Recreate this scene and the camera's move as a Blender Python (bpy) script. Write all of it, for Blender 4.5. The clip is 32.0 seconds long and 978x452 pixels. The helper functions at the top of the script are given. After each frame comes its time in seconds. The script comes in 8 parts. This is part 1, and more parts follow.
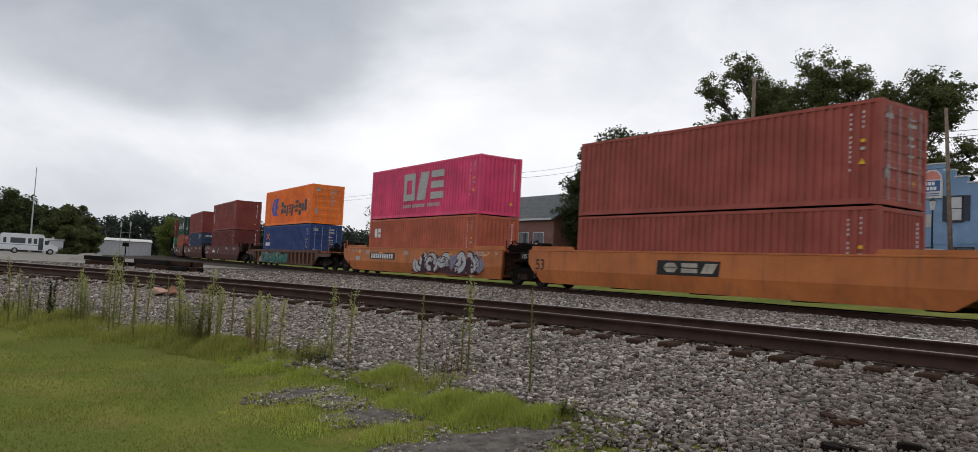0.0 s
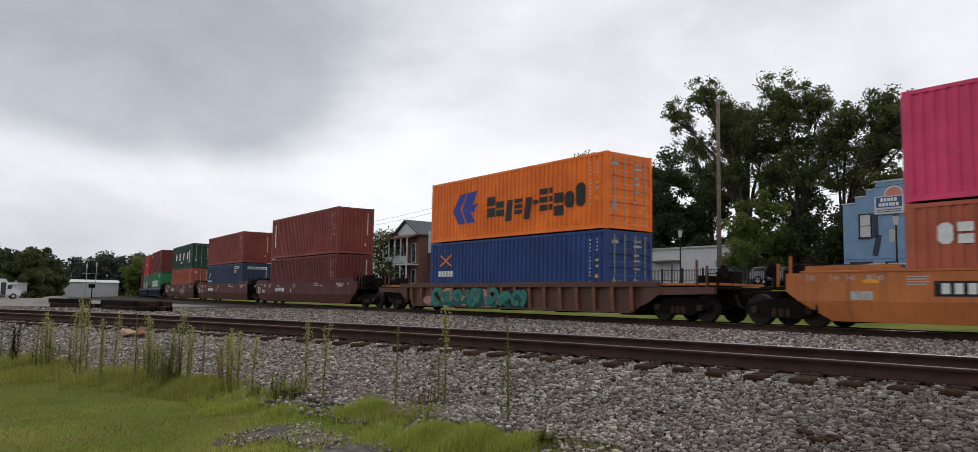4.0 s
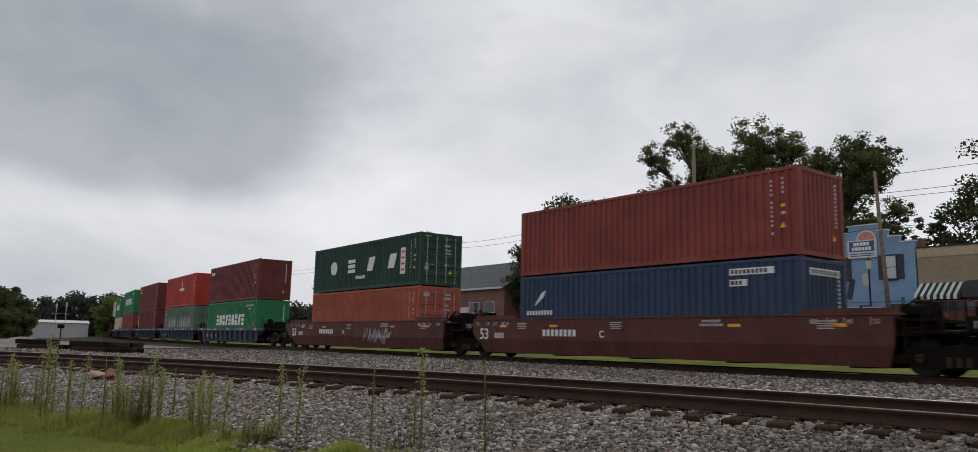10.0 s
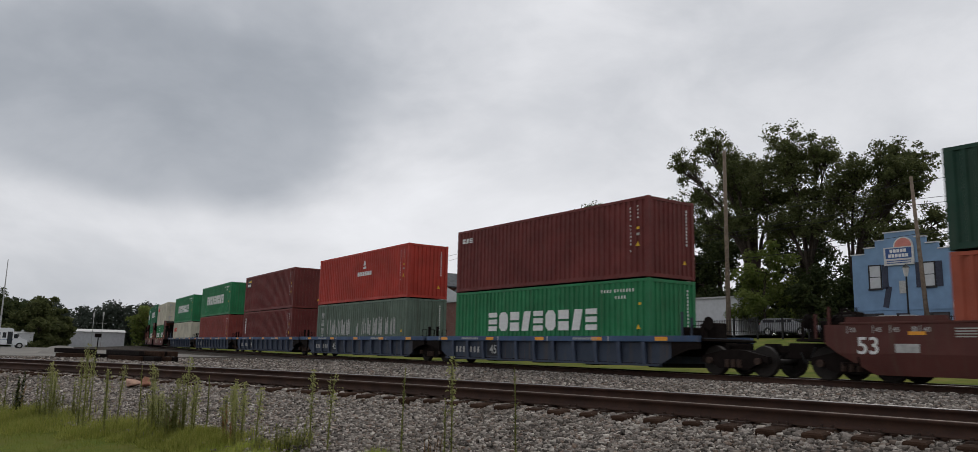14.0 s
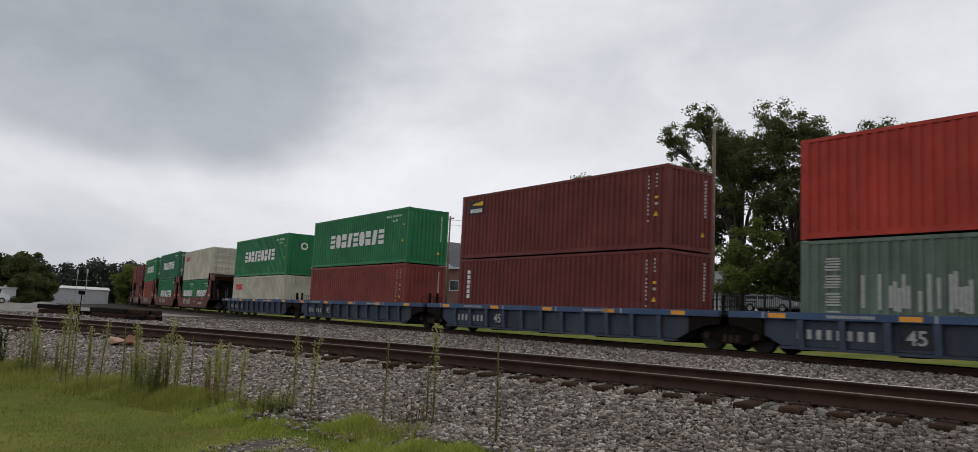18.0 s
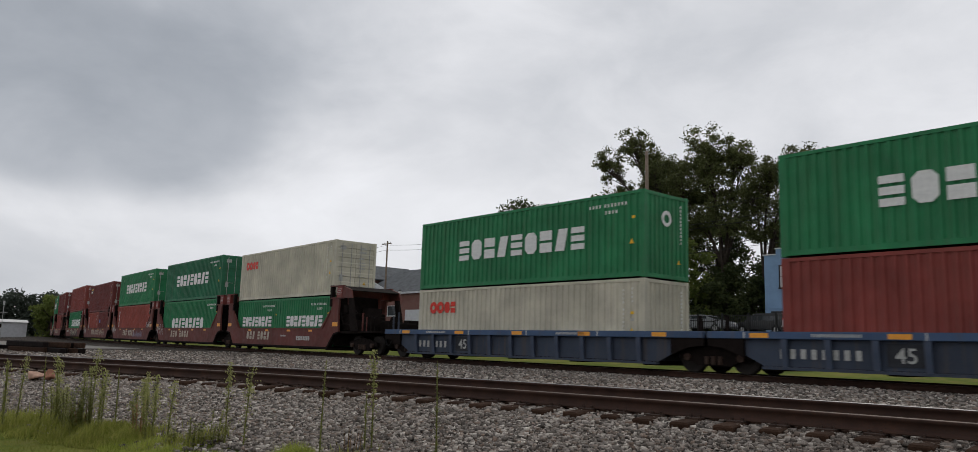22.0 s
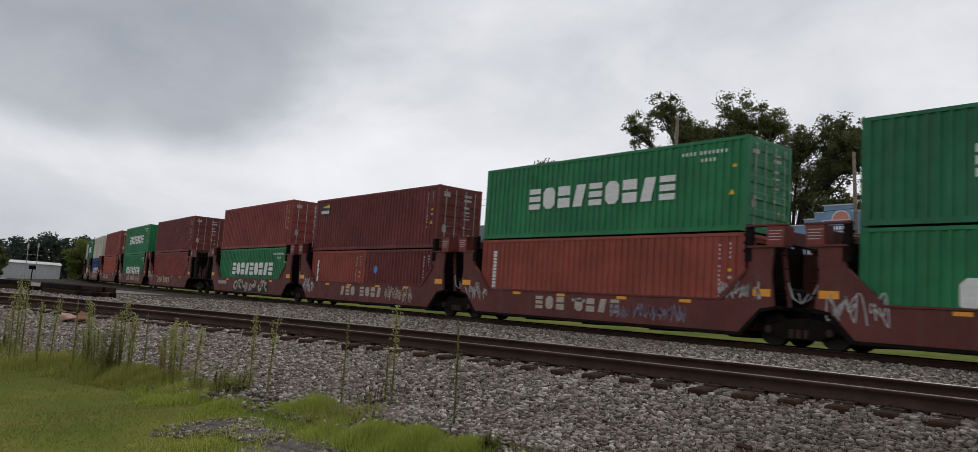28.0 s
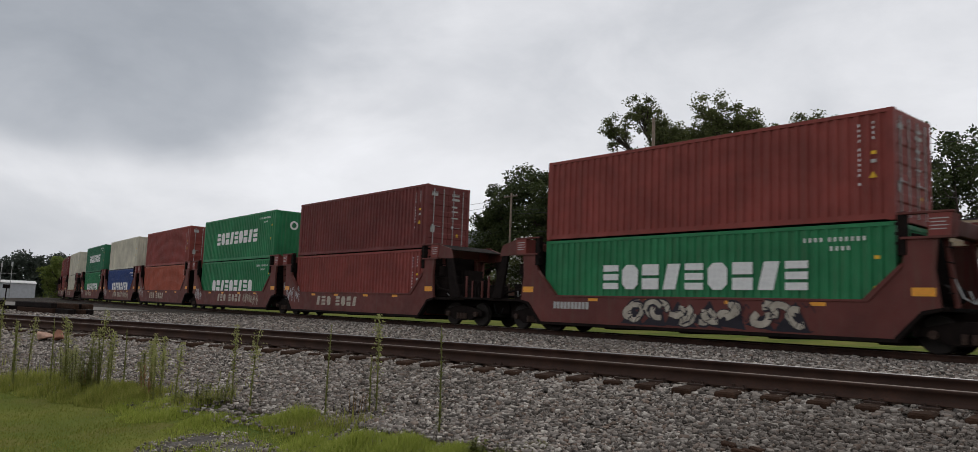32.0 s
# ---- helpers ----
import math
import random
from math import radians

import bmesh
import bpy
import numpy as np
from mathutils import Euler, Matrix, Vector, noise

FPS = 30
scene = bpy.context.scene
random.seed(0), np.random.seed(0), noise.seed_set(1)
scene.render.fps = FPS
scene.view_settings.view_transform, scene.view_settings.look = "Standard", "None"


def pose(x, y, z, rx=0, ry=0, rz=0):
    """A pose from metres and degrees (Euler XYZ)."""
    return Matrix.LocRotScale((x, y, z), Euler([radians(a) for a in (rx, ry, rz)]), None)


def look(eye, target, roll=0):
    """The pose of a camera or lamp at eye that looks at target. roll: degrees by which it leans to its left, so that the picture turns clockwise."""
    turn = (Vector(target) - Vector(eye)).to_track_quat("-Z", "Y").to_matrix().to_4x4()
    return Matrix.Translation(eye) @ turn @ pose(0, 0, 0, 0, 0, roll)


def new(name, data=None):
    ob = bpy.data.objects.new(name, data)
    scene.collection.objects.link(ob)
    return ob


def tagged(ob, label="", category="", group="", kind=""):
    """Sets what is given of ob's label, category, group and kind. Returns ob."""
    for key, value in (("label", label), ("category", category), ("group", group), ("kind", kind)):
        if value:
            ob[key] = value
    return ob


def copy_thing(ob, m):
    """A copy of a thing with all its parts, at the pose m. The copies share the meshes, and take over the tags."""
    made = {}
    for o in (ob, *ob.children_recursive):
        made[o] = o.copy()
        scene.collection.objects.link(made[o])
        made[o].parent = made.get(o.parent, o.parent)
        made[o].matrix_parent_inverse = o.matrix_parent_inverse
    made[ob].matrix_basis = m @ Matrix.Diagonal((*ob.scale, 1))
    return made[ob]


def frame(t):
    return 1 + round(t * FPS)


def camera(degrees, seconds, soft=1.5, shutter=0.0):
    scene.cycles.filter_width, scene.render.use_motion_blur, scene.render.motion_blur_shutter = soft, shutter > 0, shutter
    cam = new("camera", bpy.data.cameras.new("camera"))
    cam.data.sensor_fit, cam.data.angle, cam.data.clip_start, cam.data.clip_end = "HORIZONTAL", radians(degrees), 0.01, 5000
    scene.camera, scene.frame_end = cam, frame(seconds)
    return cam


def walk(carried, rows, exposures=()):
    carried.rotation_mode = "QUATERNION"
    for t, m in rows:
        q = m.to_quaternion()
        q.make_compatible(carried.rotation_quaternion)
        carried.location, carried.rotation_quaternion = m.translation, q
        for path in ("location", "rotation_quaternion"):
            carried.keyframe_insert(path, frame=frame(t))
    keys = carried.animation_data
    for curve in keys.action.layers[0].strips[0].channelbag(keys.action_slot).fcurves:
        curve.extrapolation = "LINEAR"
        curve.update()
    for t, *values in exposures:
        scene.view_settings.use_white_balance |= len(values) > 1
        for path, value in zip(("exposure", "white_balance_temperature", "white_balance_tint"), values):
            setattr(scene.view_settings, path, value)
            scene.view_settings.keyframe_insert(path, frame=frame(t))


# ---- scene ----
# Camera -------------------------------------------------------------------
cam = camera(64.76, 32.0, soft=0.6, shutter=0.3)
PATH = [
    (0.0, pose(0, 0, 1.62, 93.23, -3.07, 55.72)),
    (0.5, pose(0, 0, 1.62, 92.90, -2.22, 56.24)),
    (1.0, pose(0, 0, 1.62, 91.92, -2.05, 56.14)),
    (1.5, pose(0, 0, 1.62, 91.59, -0.76, 57.34)),
    (2.0, pose(0, 0, 1.62, 92.65, -1.59, 58.00)),
    (2.5, pose(0, 0, 1.62, 94.53, -1.89, 55.90)),
    (4.5, pose(0, 0, 1.62, 95.19, -0.94, 53.67)),
    (5.0, pose(0, 0, 1.62, 94.24, -0.68, 54.67)),
    (5.5, pose(0, 0, 1.62, 95.12, -2.41, 55.11)),
    (6.0, pose(0, 0, 1.62, 95.98, -1.56, 54.61)),
    (6.5, pose(0, 0, 1.62, 92.68, -4.34, 55.31)),
    (7.0, pose(0, 0, 1.62, 96.50, -1.00, 54.33)),
    (7.5, pose(0, 0, 1.62, 96.64, -2.31, 51.39)),
    (8.0, pose(0, 0, 1.62, 97.18, -1.91, 52.67)),
    (8.5, pose(0, 0, 1.62, 97.63, -1.01, 51.51)),
    (9.0, pose(0, 0, 1.62, 98.14, -1.31, 52.33)),
    (9.5, pose(0, 0, 1.62, 99.01, -1.32, 51.39)),
    (10.0, pose(0, 0, 1.62, 98.54, -1.28, 52.15)),
    (10.5, pose(0, 0, 1.62, 98.60, -0.88, 51.91)),
    (11.0, pose(0, 0, 1.62, 98.69, -1.14, 51.38)),
    (11.5, pose(0, 0, 1.62, 99.84, -1.53, 52.61)),
    (12.0, pose(0, 0, 1.62, 100.16, -1.06, 52.57)),
    (12.5, pose(0, 0, 1.62, 100.14, -1.47, 51.80)),
    (13.0, pose(0, 0, 1.62, 100.56, -2.53, 50.81)),
    (13.5, pose(0, 0, 1.62, 98.97, -2.87, 52.70)),
    (14.0, pose(0, 0, 1.62, 99.13, -1.27, 54.33)),
    (14.5, pose(0, 0, 1.62, 98.45, -1.46, 52.48)),
    (15.0, pose(0, 0, 1.62, 97.74, -1.28, 53.00)),
    (15.5, pose(0, 0, 1.62, 97.23, -1.67, 53.51)),
    (17.5, pose(0, 0, 1.62, 96.41, -2.61, 53.53)),
    (18.0, pose(0, 0, 1.62, 96.85, -2.84, 53.19)),
    (18.5, pose(0, 0, 1.62, 98.05, -2.23, 55.54)),
    (19.0, pose(0, 0, 1.62, 97.67, -2.51, 52.98)),
    (19.5, pose(0, 0, 1.62, 97.10, -1.46, 50.65)),
    (20.0, pose(0, 0, 1.62, 97.78, -1.87, 50.68)),
    (20.5, pose(0, 0, 1.62, 97.98, -2.91, 50.81)),
    (21.0, pose(0, 0, 1.62, 98.21, -2.55, 49.31)),
    (21.5, pose(0, 0, 1.62, 98.14, -1.58, 50.35)),
    (22.0, pose(0, 0, 1.62, 98.82, -1.64, 48.68)),
    (22.5, pose(0, 0, 1.62, 97.57, -1.75, 48.67)),
    (23.0, pose(0, 0, 1.62, 98.65, -2.15, 51.15)),
    (23.5, pose(0, 0, 1.62, 98.52, -2.49, 51.14)),
    (24.0, pose(0, 0, 1.62, 97.76, -2.59, 52.80)),
    (24.5, pose(0, 0, 1.62, 98.43, -3.65, 54.40)),
    (25.0, pose(0, 0, 1.62, 98.84, -2.92, 53.19)),
    (25.5, pose(0, 0, 1.62, 98.80, -2.45, 53.40)),
    (27.5, pose(0, 0, 1.62, 97.24, -3.30, 49.30)),
    (28.0, pose(0, 0, 1.62, 95.79, -3.87, 50.29)),
    (28.5, pose(0, 0, 1.62, 96.98, -3.23, 49.41)),
    (29.0, pose(0, 0, 1.62, 96.95, -3.20, 48.97)),
    (29.5, pose(0, 0, 1.62, 98.55, -5.10, 49.95)),
    (30.0, pose(0, 0, 1.62, 97.65, -2.33, 50.33)),
    (30.5, pose(0, 0, 1.62, 99.11, -1.98, 50.77)),
    (31.0, pose(0, 0, 1.62, 98.88, -1.53, 49.96)),
    (31.5, pose(0, 0, 1.62, 97.02, -1.38, 49.48)),
    (32.0, pose(0, 0, 1.62, 96.28, -2.21, 48.99)),
]
EXPOSURES = [(0.0, 0.22), (2.0, 0.32), (4.5, 0.18), (7.0, 0.10), (10.0, -0.06), (12.0, -0.11), (13.0, -0.21), (14.0, -0.07), (16.0, -0.04), (19.0, 0.02), (22.0, -0.04), (23.0, 0.0), (26.0, -0.03), (28.0, 0.0), (32.0, -0.02)]
walk(cam, PATH, EXPOSURES)

# World and sun: a bright overcast sky with a dark cloud bank --------------
SUN_AZ, SUN_EL = -20.0, 52.0          # degrees from +Y towards -X, and up
world = bpy.data.worlds.new("overcast_sky")
scene.world = world
world.use_nodes = True
wn, wl = world.node_tree.nodes, world.node_tree.links
wn.clear()


def wnode(kind, **kw):
    n = wn.new(kind)
    for k, v in kw.items():
        if k == "op":
            n.operation = v
        elif k == "blend":
            n.blend_type, n.data_type = v, "RGBA"
    return n


def build_sky():
    out, bg = wnode("ShaderNodeOutputWorld"), wnode("ShaderNodeBackground")
    sky = wnode("ShaderNodeTexSky")
    sky.sky_type, sky.sun_disc = "NISHITA", False
    sky.sun_elevation, sky.sun_rotation = radians(SUN_EL), radians(SUN_AZ)
    sky.air_density, sky.dust_density = 1.0, 3.0
    tc, sep = wnode("ShaderNodeTexCoord"), wnode("ShaderNodeSeparateXYZ")
    wl.new(tc.outputs["Generated"], sep.inputs[0])
    # project the direction on a cloud ceiling, so that clouds flatten towards the horizon
    zc = wnode("ShaderNodeMath", op="MAXIMUM")
    wl.new(sep.outputs[2], zc.inputs[0])
    zc.inputs[1].default_value = 0.0
    za = wnode("ShaderNodeMath", op="ADD")
    wl.new(zc.outputs[0], za.inputs[0])
    za.inputs[1].default_value = 0.22
    comb = wnode("ShaderNodeCombineXYZ")
    for i in (0, 1):
        d = wnode("ShaderNodeMath", op="DIVIDE")
        wl.new(sep.outputs[i], d.inputs[0])
        wl.new(za.outputs[0], d.inputs[1])
        wl.new(d.outputs[0], comb.inputs[i])

    def noise_at(scale, detail, shift, rough=0.5):
        m = wnode("ShaderNodeMapping")
        m.inputs["Location"].default_value = shift
        m.inputs["Scale"].default_value = (2.0, 2.0, 3.6)
        wl.new(tc.outputs["Generated"], m.inputs[0])
        n = wnode("ShaderNodeTexNoise")
        n.inputs["Scale"].default_value, n.inputs["Detail"].default_value = scale, detail
        n.inputs["Roughness"].default_value = rough
        n.inputs["Distortion"].default_value = 0.3
        wl.new(m.outputs[0], n.inputs["Vector"])
        return n.outputs["Fac"]

    def ramp(src, a, b, lo, hi):
        r = wnode("ShaderNodeMapRange")
        r.interpolation_type = "SMOOTHSTEP"
        wl.new(src, r.inputs[0])
        for i, v in enumerate((a, b, lo, hi)):
            r.inputs[i + 1].default_value = v
        return r.outputs[0]

    def math2(op, a, b):
        m = wnode("ShaderNodeMath", op=op)
        for i, v in enumerate((a, b)):
            if isinstance(v, (int, float)):
                m.inputs[i].default_value = v
            else:
                wl.new(v, m.inputs[i])
        return m.outputs[0]

    # the dark bank lies up and ahead along the line; its edge is ragged
    def blob(cx, cy, rx, ry, soft):
        wob = noise_at(1.3, 4, (cx, cy, 0))
        m = wnode("ShaderNodeMapping")
        m.inputs["Location"].default_value = (-cx / rx, -cy / ry, 0)
        m.inputs["Scale"].default_value = (1 / rx, 1 / ry, 1)
        wl.new(comb.outputs[0], m.inputs[0])
        ln = wnode("ShaderNodeVectorMath")
        ln.operation = "LENGTH"
        wl.new(m.outputs[0], ln.inputs[0])
        d = math2("ADD", ln.outputs["Value"], math2("MULTIPLY", math2("SUBTRACT", wob, 0.5), 1.25))
        return ramp(d, 1.0 + soft, 1.0 - soft, 0.0, 1.0)

    dark = 0.0
    for args in BANKS:
        b = math2("MULTIPLY", blob(*args[:5]), args[5])
        dark = b if isinstance(dark, float) else math2("MAXIMUM", dark, b)
    fine = math2("MULTIPLY", ramp(noise_at(0.9, 5, (3.1, 1.7, 0)), 0.3, 0.7, 0.88, 1.07), ramp(noise_at(2.4, 6, (1.3, 4.2, 0), 0.6), 0.3, 0.7, 0.94, 1.04))
    veil = math2("MULTIPLY", ramp(sep.outputs[2], 0.0, 0.22, 0.86, 1.0), ramp(sep.outputs[2], 0.38, 0.80, 1.0, 0.70))
    level = math2("MULTIPLY", math2("MULTIPLY", fine, veil), math2("SUBTRACT", 1.0, dark))
    grey = wnode("ShaderNodeMix", blend="MIX")
    grey.inputs[6].default_value, grey.inputs[7].default_value = (0.595, 0.65, 0.735, 1), (0.855, 0.865, 0.902, 1)
    wl.new(ramp(level, 0.45, 1.0, 0.0, 1.0), grey.inputs[0])
    mul = wnode("ShaderNodeMix", blend="MULTIPLY")
    mul.inputs[0].default_value = 1.0
    wl.new(grey.outputs[2], mul.inputs[6])
    wl.new(level, mul.inputs[7])
    # a little of the clear sky's colour still comes through the cloud
    tint = wnode("ShaderNodeMix", blend="MIX")
    tint.inputs[0].default_value = 0.04
    sk = wnode("ShaderNodeMix", blend="MULTIPLY")
    sk.inputs[0].default_value = 1.0
    wl.new(sky.outputs[0], sk.inputs[6])
    sk.inputs[7].default_value = (0.08, 0.08, 0.08, 1)
    wl.new(mul.outputs[2], tint.inputs[6])
    wl.new(sk.outputs[2], tint.inputs[7])
    wl.new(tint.outputs[2], bg.inputs[0])
    bg.inputs[1].default_value = SKY
    wl.new(bg.outputs[0], out.inputs[0])


SKY = 1.0
# cloud banks on the ceiling plane: centre x, y, radii, softness, darkness
BANKS = [(-1.98, 0.38, 0.58, 0.66, 0.40, 0.33), (-1.42, 0.42, 0.55, 0.50, 0.6, 0.14), (-0.85, 1.55, 0.75, 0.85, 0.7, 0.11), (-2.1, -0.25, 0.6, 0.5, 0.6, 0.30), (-0.35, 2.3, 0.6, 0.9, 0.7, 0.08)]
build_sky()
sun = new("sun", bpy.data.lights.new("sun", "SUN"))
sun.data.energy, sun.data.angle, sun.data.color = 0.95, radians(35), (1.0, 0.97, 0.92)
sun.matrix_world = look((0, 0, 60), (60 * math.sin(radians(SUN_AZ)) * -1, -60 * math.cos(radians(SUN_AZ)), 60 - 60 * math.tan(radians(SUN_EL))))

# Materials ------------------------------------------------------------------
MATS = {}


def shader(name, build):
    if name not in MATS:
        m = bpy.data.materials.new(name)
        m.use_nodes = True
        nt = m.node_tree
        nt.nodes.clear()
        out = nt.nodes.new("ShaderNodeOutputMaterial")
        b = nt.nodes.new("ShaderNodeBsdfPrincipled")
        nt.links.new(b.outputs[0], out.inputs[0])
        build(nt, b)
        MATS[name] = m
    return MATS[name]


def nz(nt, scale, detail=4.0, stretch=(1, 1, 1), coord="Object", rough=0.55):
    tc, mp, n = nt.nodes.new("ShaderNodeTexCoord"), nt.nodes.new("ShaderNodeMapping"), nt.nodes.new("ShaderNodeTexNoise")
    if coord == "World":
        g = nt.nodes.new("ShaderNodeNewGeometry")
        nt.links.new(g.outputs["Position"], mp.inputs[0])
    else:
        nt.links.new(tc.outputs[coord], mp.inputs[0])
    mp.inputs["Scale"].default_value = stretch
    n.inputs["Scale"].default_value, n.inputs["Detail"].default_value, n.inputs["Roughness"].default_value = scale, detail, rough
    nt.links.new(mp.outputs[0], n.inputs["Vector"])
    return n.outputs["Fac"]


def rng(nt, src, a, b, lo, hi):
    r = nt.nodes.new("ShaderNodeMapRange")
    nt.links.new(src, r.inputs[0])
    for i, v in enumerate((a, b, lo, hi)):
        r.inputs[i + 1].default_value = v
    return r.outputs[0]


def mixc(nt, fac, a, b, blend="MIX"):
    m = nt.nodes.new("ShaderNodeMix")
    m.data_type, m.blend_type = "RGBA", blend
    for slot, v in ((0, fac), (6, a), (7, b)):
        if isinstance(v, (int, float)):
            m.inputs[slot].default_value = v
        elif isinstance(v, tuple):
            m.inputs[slot].default_value = (*v, 1)
        else:
            nt.links.new(v, m.inputs[slot])
    return m.outputs[2]


def bump(nt, b, src, strength, dist):
    n = nt.nodes.new("ShaderNodeBump")
    n.inputs["Strength"].default_value, n.inputs["Distance"].default_value = strength, dist
    nt.links.new(src, n.inputs["Height"])
    nt.links.new(n.outputs[0], b.inputs["Normal"])


def rand(nt, island=False):
    if island:
        return nt.nodes.new("ShaderNodeNewGeometry").outputs["Random Per Island"]
    return nt.nodes.new("ShaderNodeObjectInfo").outputs["Random"]


def paint(name, col, rough=0.55, grime=0.35, rust=0.15, streak=True, metal=0.0, dirt=(0.10, 0.075, 0.055)):
    """Weathered paint on steel: fading in patches, streaks that run down, rust specks."""
    def build(nt, b):
        fade = rng(nt, nz(nt, 0.7, 5), 0.35, 0.7, 0.0, 1.0)
        light = tuple(min(1, c * 1.22 + 0.004) for c in col)
        deep = tuple(c * 0.80 for c in col)
        c = mixc(nt, fade, deep, light)
        if streak:
            s = rng(nt, nz(nt, 5.0, 5, (1, 1, 0.06)), 0.52, 0.75, 0.0, grime)
            c = mixc(nt, s, c, dirt)
        fine = rng(nt, nz(nt, 26, 6), 0.35, 0.75, 0.0, grime * 0.5)
        c = mixc(nt, fine, c, dirt)
        if rust:
            spot = rng(nt, nz(nt, 7, 8, rough=0.7), 0.66, 0.72, 0.0, rust * 4)
            c = mixc(nt, spot, c, (0.13, 0.045, 0.02))
        nt.links.new(c, b.inputs["Base Color"])
        nt.links.new(rng(nt, nz(nt, 3, 5), 0.3, 0.7, rough - 0.1, rough + 0.15), b.inputs["Roughness"])
        b.inputs["Metallic"].default_value = metal
        b.inputs["Specular IOR Level"].default_value = 0.30
        bump(nt, b, nz(nt, 2.2, 4), 0.12, 0.03)
    return shader(name, build)


def plain(name, col, rough=0.6, var=0.15, scale=6.0, metal=0.0, relief=0.1, spread=0.0, emit=0.0):
    """A surface with two scales of variation and some relief."""
    def build(nt, b):
        c = mixc(nt, rng(nt, nz(nt, scale, 6), 0.3, 0.7, 0, 1), tuple(x * (1 - var) for x in col), tuple(min(1, x * (1 + var)) for x in col))
        c = mixc(nt, rng(nt, nz(nt, scale * 9, 4), 0.4, 0.8, 0, var), c, tuple(x * 0.5 for x in col))
        if spread:
            c = mixc(nt, rng(nt, rand(nt), 0, 1, 0, spread), c, tuple(x * 0.45 for x in col))
        nt.links.new(c, b.inputs["Base Color"])
        b.inputs["Roughness"].default_value, b.inputs["Metallic"].default_value = rough, metal
        b.inputs["Specular IOR Level"].default_value = 0.5 if rough < 0.5 else 0.25 if rough < 0.85 else 0.08
        if relief:
            bump(nt, b, nz(nt, scale * 4, 5), relief * 2, 0.02)
    return shader(name, build)


def leafy(name, a, c2, trans=0.3, patch=0.6):
    """Foliage that varies leaf by leaf."""
    def build(nt, b):
        c = mixc(nt, rand(nt, True), a, c2)
        c = mixc(nt, rng(nt, nz(nt, 0.35, 3, coord="World"), 0.35, 0.65, 0, patch), c, tuple(x * 0.55 for x in a))
        nt.links.new(c, b.inputs["Base Color"])
        b.inputs["Roughness"].default_value = 0.55
        b.inputs["Specular IOR Level"].default_value = 0.10
        # light that comes through the leaf
        tr, mx = nt.nodes.new("ShaderNodeBsdfTranslucent"), nt.nodes.new("ShaderNodeMixShader")
        nt.links.new(c, tr.inputs[0])
        mx.inputs[0].default_value = trans
        out = b.outputs[0].links[0].to_node
        nt.links.new(b.outputs[0], mx.inputs[1])
        nt.links.new(tr.outputs[0], mx.inputs[2])
        nt.links.new(mx.outputs[0], out.inputs[0])
    return shader(name, build)


def ballast_ground(nt, b):
    tc, v = nt.nodes.new("ShaderNodeNewGeometry"), nt.nodes.new("ShaderNodeTexVoronoi")
    v.inputs["Scale"].default_value = 16
    nt.links.new(tc.outputs["Position"], v.inputs["Vector"])
    sep = nt.nodes.new("ShaderNodeSeparateColor")
    nt.links.new(v.outputs["Color"], sep.inputs[0])
    # near-black base: the shade in the gaps between stones is put into the colour
    c = mixc(nt, sep.outputs[0], (0.022, 0.018, 0.015), (0.095, 0.080, 0.066))
    c = mixc(nt, rng(nt, nz(nt, 0.5, 4, coord="World"), 0.4, 0.7, 0, 0.5), c, (0.075, 0.060, 0.048))
    nt.links.new(c, b.inputs["Base Color"])
    b.inputs["Roughness"].default_value, b.inputs["Specular IOR Level"].default_value = 0.9, 0.1
    bump(nt, b, v.outputs["Distance"], 0.9, 0.05)


def stone_mat(nt, b):
    r = rand(nt, True)
    c = mixc(nt, rng(nt, r, 0, 0.75, 0, 1), (0.055, 0.047, 0.041), (0.33, 0.288, 0.252))
    c = mixc(nt, rng(nt, r, 0.75, 1.0, 0, 1), c, (0.60, 0.545, 0.48))
    w = nt.nodes.new("ShaderNodeMath")
    w.operation = "FRACT"
    m = nt.nodes.new("ShaderNodeMath")
    m.operation = "MULTIPLY"
    m.inputs[1].default_value = 37.0
    nt.links.new(r, m.inputs[0])
    nt.links.new(m.outputs[0], w.inputs[0])
    c = mixc(nt, rng(nt, w.outputs[0], 0.72, 1.0, 0, 0.55), c, (0.25, 0.155, 0.105))
    c = mixc(nt, rng(nt, nz(nt, 0.45, 5, coord="World"), 0.48, 0.72, 0, 0.35), c, (0.125, 0.098, 0.078))
    # darker and browner towards one point on the slope beside the rail
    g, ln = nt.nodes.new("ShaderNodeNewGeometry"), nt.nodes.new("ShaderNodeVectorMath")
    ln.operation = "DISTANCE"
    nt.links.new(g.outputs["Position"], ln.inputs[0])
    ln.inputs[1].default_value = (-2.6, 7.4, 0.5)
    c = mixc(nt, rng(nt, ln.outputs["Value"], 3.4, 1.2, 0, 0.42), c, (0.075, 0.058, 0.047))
    c = mixc(nt, rng(nt, nz(nt, 55, 4, coord="World"), 0.4, 0.8, 0, 0.3), c, (0.085, 0.075, 0.065))
    nt.links.new(c, b.inputs["Base Color"])
    b.inputs["Roughness"].default_value, b.inputs["Specular IOR Level"].default_value = 0.85, 0.2
    bump(nt, b, nz(nt, 60, 4, coord="World"), 0.4, 0.01)


